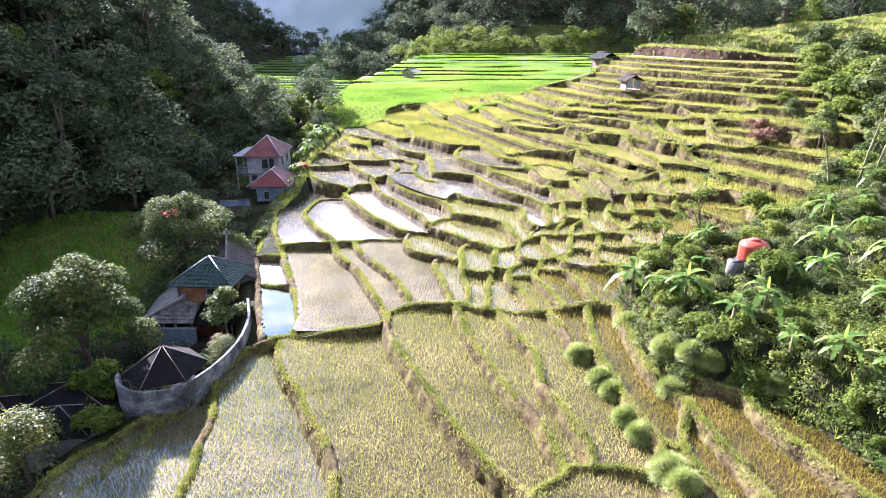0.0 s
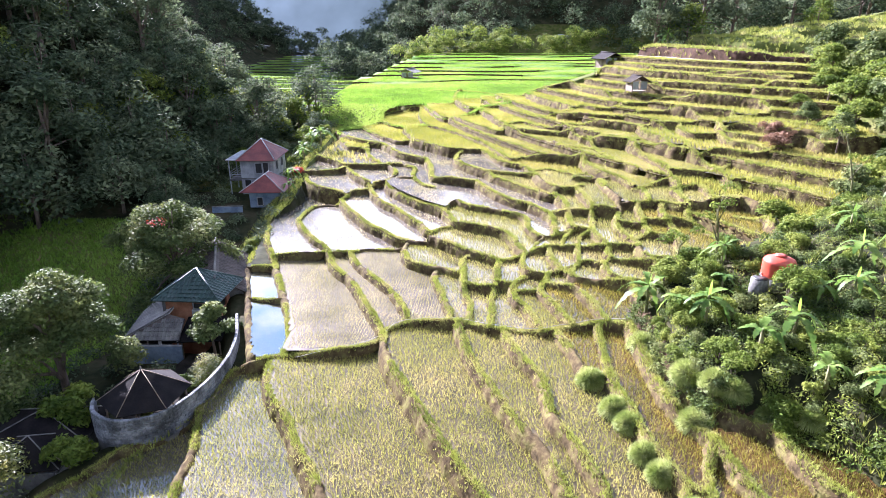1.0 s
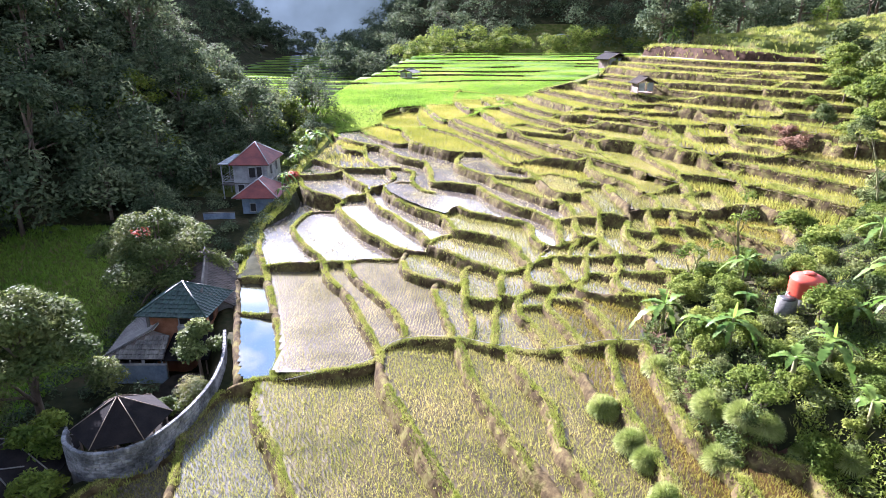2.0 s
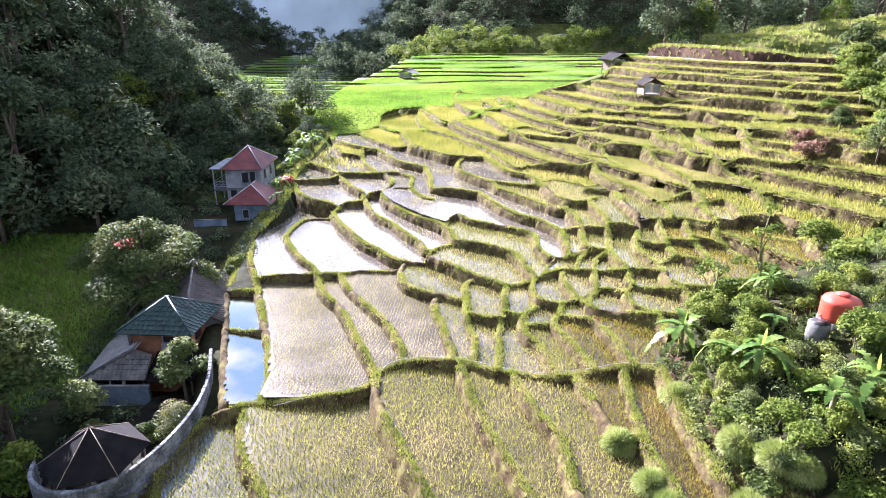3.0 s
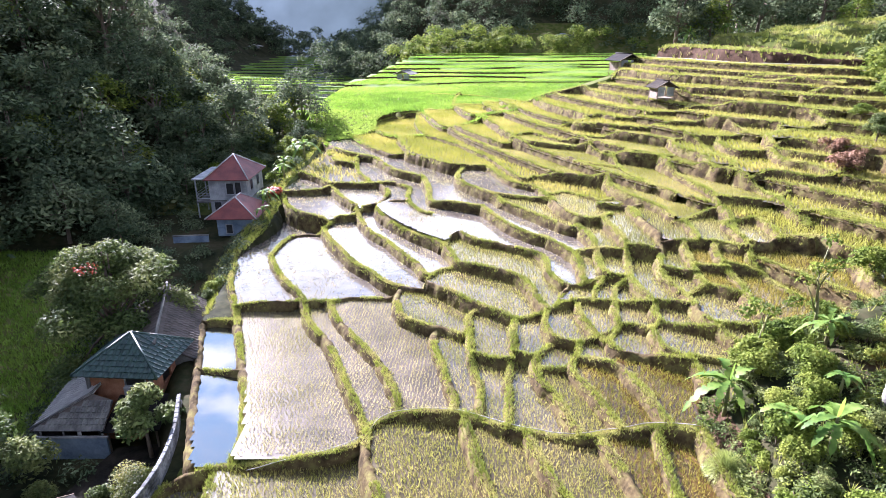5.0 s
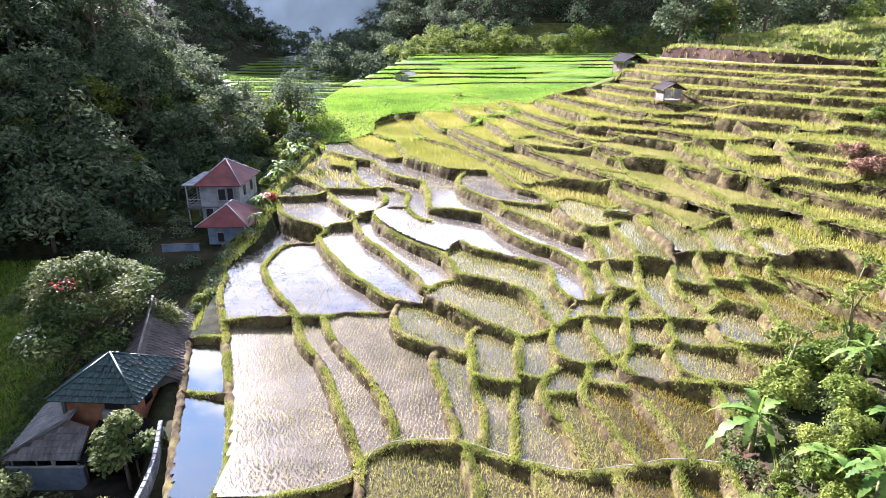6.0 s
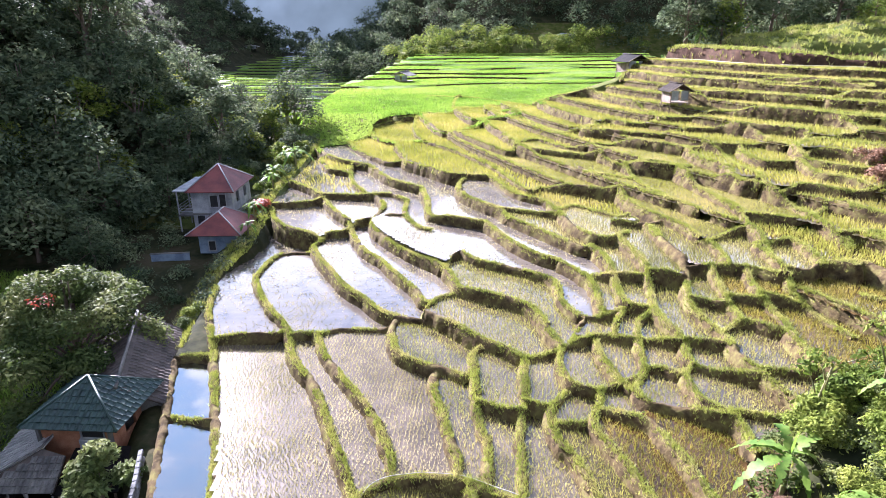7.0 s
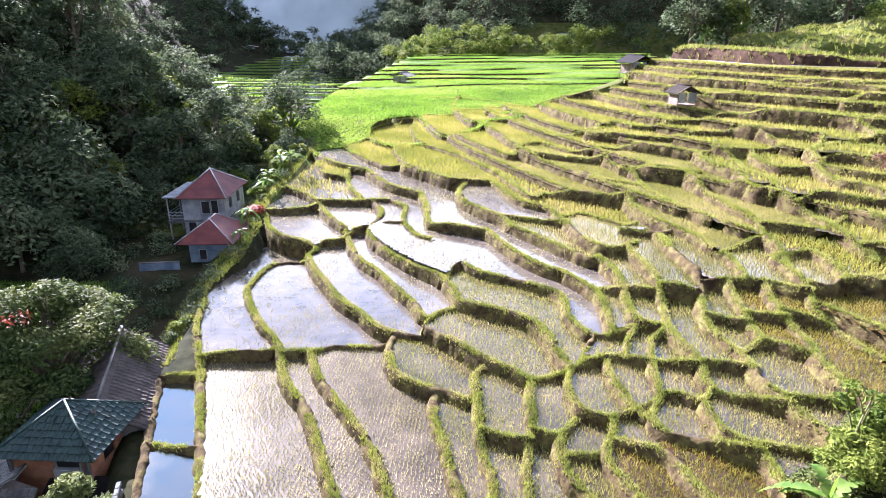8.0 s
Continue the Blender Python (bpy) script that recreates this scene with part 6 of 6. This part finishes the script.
for i, (x, y, hgt, ln) in enumerate(((30.6, 43.2, 8.0, (1.8, 0.5)), (32.0, 43.8, 7.0, (2.4, 0.2)), (29.6, 44.6, 6.0, (-1.6, 0.4)), (33.6, 42.5, 8.5, (0.8, 0.6)), (14.6, 38.2, 3.2, (0.5, 0.1)), (17.4, 38.4, 3.4, (-0.4, 0.2)))):
    bare_sapling(x, y, hgt, ln, 300 + i)
for x, y, s in ((17.0, 31.5, 1.1), (18.0, 31.2, 1.2), (19.1, 31.8, 1.1), (16.2, 32.0, 0.9)):
    put(shrubs[int(x * 3) % 4], x, y, None, s, x * 70)
for x, y, s in ((14.2, 37.2, 0.5), (15.8, 38.2, 0.55), (23.5, 41.0, 0.7)):
    put(s1, x, y, float(land(x, y)), s * 1.2, x * 30, "light feathery shrub at the bank edge", "bank shrubs")

dry = shrub_thing(75, 1.0, 2000, 0.08, M_DRY, "dry red brown bush on the terrace edge", "dry bushes")
settle(dry, 33.0, 63.3, None, 1.1)
put(dry, 31.8, 59.9, None, 1.2, 60)
put(dry, 34.2, 62.2, None, 0.8, 130)
# ---- hedge trees by the upper terraces ----
mid = [tree_thing(80, 5.0, 3.0, 3200, 0.2, M_LEAFY, "feathery light green tree at the terrace edge", 10, "terrace edge trees", 0.5), tree_thing(81, 6.0, 2.8, 3000, 0.2, M_LEAF, "dark leafy tree at the terrace edge", 9, "terrace edge trees")]
for i, (x, y, s) in enumerate(((41.5, 65.0, 0.9), (43.5, 61.0, 1.0), (46.0, 66.0, 1.2), (41.0, 56.5, 0.8), (45.5, 56.0, 1.1), (50.0, 62.0, 1.3), (42.5, 70.5, 0.9), (48.0, 72.0, 1.1), (52.0, 76.0, 1.2), (37.0, 50.5, 0.7), (34.0, 48.0, 0.7), (30.5, 46.0, 0.6), (24.3, 44.6, 0.55), (54.0, 68.0, 1.4), (39.0, 60.0, 0.8), (42.0, 53.0, 0.8), (48.0, 80.0, 1.0), (51.0, 85.0, 1.1), (56.0, 80.0, 1.3), (60.0, 74.0, 1.4), (38.5, 69.0, 0.45), (36.8, 64.0, 0.45), (37.5, 60.5, 0.6), (35.8, 57.0, 0.55))):
    if i < 2:
        settle(mid[i], x, y, None, s, i * 90)
    else:
        put(mid[i % 2], x, y, None, s, i * 77)

# dense bushes between those trees
tr = np.random.RandomState(83)
tx, ty = tr.uniform(36, 62, 900), tr.uniform(46, 88, 900)
ok = (tx > np.interp(ty, (46, 52, 60, 68, 80, 86, 88), (37, 39.5, 42, 44, 47.5, 49.5, 50))) & (inside_by(BANK, tx, ty) < 0)
tx, ty = tx[ok], ty[ok]
thicket = [(x, y, z + r_ * 0.6, r_, 0.8) for x, y, z, r_ in zip(tx, ty, land(tx, ty), tr.uniform(0.6, 1.7, len(tx)))]
tagged(new("thicket", leaf_cloud("thicket", thicket, 90000, 0.15, M_LEAFY, 84, 0.45)), "dense green bushes along the edge of the upper terraces", "thicket", kind="stuff")

# ---- forest ----
kinds = [tree_thing(90, 12, 5.4, 2700, 0.33, M_WOODLEAF, "tall dark forest tree on the valley side", 16, "forest trees", 0.8, 0.12), tree_thing(91, 10, 6.0, 2700, 0.33, M_WOODLEAF, "broad forest tree on the valley side", 16, "forest trees", 0.8, 0.1),
         tree_thing(92, 15, 4.6, 2700, 0.32, M_WOODLEAF, "slender tall forest tree on the valley side", 16, "forest trees", 0.8, 0.15), tree_thing(93, 8.5, 4.6, 2600, 0.28, M_LEAFY, "lighter green forest tree on the valley side", 14, "forest trees", 0.8, 0.1)]
frng = random.Random(23)
for i, k in enumerate(kinds):
    settle(k, -44 - 5 * i, 70 + 9 * i, None, 1.0, 50 * i)
placed = [(-44 - 5 * i, 70 + 9 * i) for i in range(4)]
tries = 0
while len(placed) < 185 and tries < 6000:
    tries += 1
    y = 34 + 150 * frng.random() ** 1.15
    foot = float(wood_foot(y)) + 0.5
    x = foot - 52 * frng.random() ** 1.3
    if all((x - a) ** 2 + (y - b) ** 2 > 19 for a, b in placed):
        placed.append((x, y))
        put(kinds[frng.choice((0, 1, 1, 2, 3, 0))], x, y, None, frng.uniform(0.65, 1.05), frng.uniform(0, 360))
for x, y, s, k in ((-28.4, 33.5, 0.4, 1), (-29.5, 30.5, 0.5, 0)):
    put(kinds[k], x, y, None, s, frng.uniform(0, 360), "leafy dark tree behind the valley houses", "valley trees")
# trees round the far house end
for x, y, s, k in ((-26, 112, 0.7, 3), (-24, 118, 0.8, 1), (-28, 104, 0.6, 3), (-30, 98, 0.55, 1), (-22, 100, 0.45, 3), (-34, 96, 0.6, 3), (-33, 90, 0.5, 0), (-29, 88, 0.4, 3),
                   (-24.5, 90.5, 0.4, 3), (-21.5, 106, 0.4, 1), (-31, 84, 0.5, 1), (-28, 93, 0.5, 0), (-33, 77, 0.5, 0), (-31, 68, 0.45, 1), (-34, 72, 0.5, 1)):
    put(kinds[k], x, y, None, s, frng.uniform(0, 360), group="valley trees")
for x, y, s, k in ((38, 116, 0.9, 2), (41, 119, 1.0, 1), (44, 117, 0.9, 3), (48, 121, 1.1, 2), (36.5, 121, 0.9, 3), (54, 122, 1.0, 0), (60, 128, 1.0, 1), (66, 124, 0.9, 2), (72, 128, 1.0, 0), (80, 126, 1.0, 1), (90, 128, 1.1, 2), (58, 138, 1.1, 2), (68, 142, 1.2, 0),
                   (78, 140, 1.2, 1), (50, 134, 1.0, 0), (92, 142, 1.2, 0), (100, 132, 1.1, 1), (64, 112, 0.6, 3), (80, 112, 0.6, 3), (90, 108, 0.6, 3)):
    put(kinds[k], x, y, None, s, frng.uniform(0, 360), group="hill trees")


def woods(name, xs, ys, size, mat, leaf, each, seed, label):
    """Far trees that nobody could count, as one mass of leaf clumps with trunks left out of sight."""
    r = np.random.RandomState(seed)
    lobes = []
    zs = land(xs, ys)
    for x, y, z in zip(xs, ys, zs):
        h = size * r.uniform(0.6, 1.2)
        for _ in range(5):
            lobes.append((x + r.normal(0, 0.22) * h, y + r.normal(0, 0.22) * h, z + h * r.uniform(0.02, 0.85), h * r.uniform(0.16, 0.3), 0.85))
    return tagged(new(name, leaf_cloud(name, lobes, each * len(xs), leaf, mat, seed)), label, "woods", kind="stuff")


wr = np.random.RandomState(41)
wx, wy = wr.uniform(-20, 90, 34), 262 + 26 * wr.rand(34)
woods("far_grove", wx, wy, 12.0, M_LEAFY, 0.42, 900, 6, "pale green grove at the far end of the rice plain")
wx, wy = wr.uniform(-60, 330, 620), 288 + 120 * wr.rand(620)
woods("far_woods", wx, wy, 15.0, M_WOODLEAF, 0.6, 330, 16, "dark wooded hillside behind the rice plain")
wx, wy = wr.uniform(-260, -30, 150), wr.uniform(470, 540, 150)
woods("valley_woods", wx, wy, 16.0, M_WOODLEAF, 1.0, 220, 7, "distant woods in the hazy valley")
wx = wr.uniform(-105, -24, 700)
wy = wr.uniform(32, 190, 700)
ok = wx < wood_foot(wy) + 3
hx_, hy_ = wr.uniform(-330, -50, 900), wr.uniform(150, 520, 900)
far_ok = hx_ < np.interp(hy_, (150, 170, 260, 520), (-58, -72, -104, -122))
woods("hillside_woods", hx_[far_ok], hy_[far_ok], 11.0, M_WOODLEAF, 0.75, 150, 19, "dense woods over the far valley side")
woods("undergrowth", wx[ok], wy[ok], 5.5, M_WOODLEAF, 0.34, 360, 8, "dense dark undergrowth covering the shaded valley side")

# flooded terraces far down the valley
vt = random.Random(61)
for i in range(13):
    y0 = 228 + 19 * i
    xr = float(np.interp(y0, (190, 257, 330, 480), (-30, -22, -20, -40))) - vt.uniform(0, 8)
    xl = xr - float(np.interp(y0, (190, 228, 300, 480), (30, 62, 96, 110))) * vt.uniform(0.8, 1.0)
    z = float(land(0.5 * (xl + xr), y0 + 15)) + 0.35
    xs = np.linspace(xl, xr, 17)
    front = [(float(x), y0 + 3.5 * math.sin(x * 0.09 + i) + vt.uniform(-0.7, 0.7)) for x in xs]
    back = [(x, y + 18.5) for x, y in front]
    n = len(front)
    v = [(x, y, z) for x, y in front] + [(x, y, z) for x, y in back] + [(x, y - 0.6, z - 2.0) for x, y in front] + [(x, y, z - 2.0) for x, y in back]
    f = [(k, k + 1, n + k + 1, n + k) for k in range(n - 1)] + [(2 * n + k, 2 * n + k + 1, k + 1, k) for k in range(n - 1)] + [(0, n, 3 * n, 2 * n), (2 * n - 1, n - 1, 3 * n - 1, 4 * n - 1)]
    tagged(new("valley_terrace", mesh_of("valley_terrace", v, f, M_RICEG)), "distant grassy terrace step down the valley", "terrace", "valley terraces", "structure")
    w = [(x, y + 1.5, z + 0.05) for x, y in front[1:-1]] + [(x, y - 0.3, z + 0.05) for x, y in back[1:-1]]
    m_ = n - 2
    tagged(new("valley_water", mesh_of("valley_water", w, [(k, k + 1, m_ + k + 1, m_ + k) for k in range(m_ - 1)], M_WATER)), "distant flooded paddy mirroring the hazy hills", "paddy", "valley paddies", "structure")

# ---- the mountain behind everything, its haze painted as emission ----
M_HAZE = bpy.data.materials.new("mountain_haze_glow")
M_HAZE.use_nodes = True
hn, hl = M_HAZE.node_tree.nodes, M_HAZE.node_tree.links
hb = hn["Principled BSDF"]
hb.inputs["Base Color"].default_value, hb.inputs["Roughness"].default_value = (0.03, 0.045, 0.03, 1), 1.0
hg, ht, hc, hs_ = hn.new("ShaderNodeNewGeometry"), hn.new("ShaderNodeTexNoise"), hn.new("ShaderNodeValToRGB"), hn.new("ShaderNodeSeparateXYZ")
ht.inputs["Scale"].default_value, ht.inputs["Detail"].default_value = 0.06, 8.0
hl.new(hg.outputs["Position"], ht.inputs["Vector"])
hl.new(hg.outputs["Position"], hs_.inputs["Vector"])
# painted haze: emission runs from pale blue at low x to near black
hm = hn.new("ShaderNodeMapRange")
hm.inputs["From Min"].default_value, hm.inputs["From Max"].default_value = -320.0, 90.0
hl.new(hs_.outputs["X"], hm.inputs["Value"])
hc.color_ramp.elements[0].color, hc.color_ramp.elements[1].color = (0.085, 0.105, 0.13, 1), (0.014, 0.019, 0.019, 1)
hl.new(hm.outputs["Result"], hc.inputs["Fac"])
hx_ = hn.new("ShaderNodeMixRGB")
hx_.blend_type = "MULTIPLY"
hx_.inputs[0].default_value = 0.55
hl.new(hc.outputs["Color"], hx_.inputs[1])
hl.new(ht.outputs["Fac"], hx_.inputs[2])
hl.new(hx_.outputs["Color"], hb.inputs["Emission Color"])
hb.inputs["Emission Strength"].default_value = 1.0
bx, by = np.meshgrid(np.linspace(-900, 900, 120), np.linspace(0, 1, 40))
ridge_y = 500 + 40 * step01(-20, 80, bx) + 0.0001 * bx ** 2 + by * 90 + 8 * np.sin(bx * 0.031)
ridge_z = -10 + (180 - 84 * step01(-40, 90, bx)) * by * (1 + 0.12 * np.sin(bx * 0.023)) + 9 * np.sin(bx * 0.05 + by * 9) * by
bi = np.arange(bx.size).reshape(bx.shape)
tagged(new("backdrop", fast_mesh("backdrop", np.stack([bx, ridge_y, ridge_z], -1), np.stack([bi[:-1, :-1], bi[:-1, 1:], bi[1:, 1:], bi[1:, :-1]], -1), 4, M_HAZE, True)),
       "wooded mountain behind the valley with painted hazy blue glow", "mountain", kind="structure")

# ---- the low green terraces that close the rice plain ----
PLAIN_EDGE = (176, 190, 203, 213, 224, 236, 247, 257)
PLAIN_RISE = 0.58


def plain_edge(k, x):
    return PLAIN_EDGE[k] + 3.4 * np.sin(x * 0.05 + 1.9 * k) + 1.6 * np.sin(x * 0.14 + k) + 0.06 * (x - 20)


def plain_z(x, y):
    """Height of the stepped plain, very low in front of its first step."""
    x, y = np.asarray(x, float), np.asarray(y, float)
    n = sum((y > plain_edge(k, x)).astype(int) for k in range(len(PLAIN_EDGE)))
    return np.where(n > 0, 6.62 + PLAIN_RISE * n, -99.0)


for k in range(len(PLAIN_EDGE) - 1):
    xl = float(np.interp(PLAIN_EDGE[k], (146, 157, 184, 257), (-28, -30, -22, -10)))
    xr = float(np.interp(PLAIN_EDGE[k], (125, 140, 257), (34, 44, 84)))
    xs = np.arange(xl, xr, 0.9)
    jag = np.array([0.5 * noise.noise((x * 0.5, k * 3.1, 4)) for x in xs])
    lo, hi = 6.3 + PLAIN_RISE * k, 6.62 + PLAIN_RISE * (k + 1)
    soft_edge = np.array([max(0.0, noise.noise((x * 0.045, k * 5.3, 8))) for x in xs]) * 14
    front, back = plain_edge(k, xs) + jag, plain_edge(k + 1, xs) + 0.6
    n = len(xs)
    v = np.concatenate([np.stack([xs, front - 0.12 - soft_edge, np.full(n, lo)], 1), np.stack([xs, front, np.full(n, hi - 0.02)], 1), np.stack([xs, front + 0.3, np.full(n, hi + 0.05)], 1), np.stack([xs, front + 0.6, np.full(n, hi)], 1), np.stack([xs, back, np.full(n, hi)], 1)])
    f = [(r_ * n + i, r_ * n + i + 1, (r_ + 1) * n + i + 1, (r_ + 1) * n + i) for r_ in range(4) for i in range(n - 1)]
    me = mesh_of("rice_step", v, f, [M_BUND, M_RICEG])
    me.polygons.foreach_set("material_index", [int(w > 0.8) for w in soft_edge[:-1]] + [1] * (3 * (n - 1)))
    tagged(new("rice_step", me), "low terrace step of bright green rice on the plain", "terrace", "plain terraces", "structure")

# ---- grass on the upper bank and the bright green rice plain ----
hx, hy = hr.uniform(28, 120, 26000), hr.uniform(70, 150, 26000)
hk = inside_by(BANK, hx, hy)
ok = (hk > 0.3) & (hk < 45)
hx, hy = hx[ok], hy[ok]
scatter("upper_bank_grass", hx, hy, land(hx, hy) - 0.05, 0.55, 0.09, 0.7, 7, M_GRASS, "rough yellow green grass on the upper banks", "grass", 2)
vx, vy = hr.uniform(-22, -13, 16000), hr.uniform(24, 108, 16000)
edge_x = np.interp(vy, (24, 30, 36, 45, 57, 62, 68, 75, 79, 90, 106), (-18, -15.5, -12.6, -15.6, -17.9, -18.2, -17.0, -17.2, -18.1, -17.8, -17.6))
ok = (vx < edge_x) & (vx > edge_x - 3.0) & ((vy > 53) | (vy < 33) & (vx > edge_x - 0.8))
vx, vy = vx[ok], vy[ok]
scatter("verge_grass", vx, vy, land(vx, vy) - 0.03, 0.35, 0.05, 0.7, 6, M_GRASS, "rough grass on the verge beside ponds and houses", "grass", 5)
hy = 100 + 165 * hr.rand(190000) ** 1.5
hx = hr.uniform(-34, 85, 190000)
ok = (hx > np.interp(hy, (100, 108, 116, 157, 184, 257), (-17, -18, -24, -29, -21, -9))) & (hx < np.interp(hy, (100, 105, 112, 125, 140, 257), (2, 16, 24, 32, 42, 80)))
ci, cj = np.clip(((hy - Y0) / G).astype(int), 0, NY - 1), np.clip(((hx - X0) / G).astype(int), 0, NX - 1)
ok &= ~(is_paddy[ci, cj] & (hy < Y0 + NY * G - 1))
hx, hy = hx[ok], hy[ok]
scatter("green_rice", hx, hy, np.maximum(land(hx, hy), plain_z(hx, hy)) - 0.05, 0.32, 0.2, 0.6, 3, M_RICEG, "bright green dense rice on the level valley field", "rice", 3)
hy = hr.uniform(165, 330, 60000)
hx = hr.uniform(-130, 0, 60000)
ok = (hx < np.interp(hy, (157, 184, 257, 330), (-34, -26, -14, -4))) & (np.sin(hy * 0.55 + 0.02 * hx + 0.8 * np.sin(hx * 0.05)) > 0.72)
hx, hy = hx[ok], hy[ok]
scatter("far_rice", hx, hy, land(hx, hy) - 0.05, 0.8, 0.6, 0.4, 3, M_RICEG, "strips of green rice in the distant hazy valley", "rice", 9)
hx, hy = hr.uniform(-54, -26.5, 26000), hr.uniform(33, 67, 26000)
scatter("valley_rice", hx, hy, land(hx, hy) - 0.05, 0.4, 0.1, 0.6, 3, M_RICEG, "green rice on the low valley field in shade", "rice", 11)
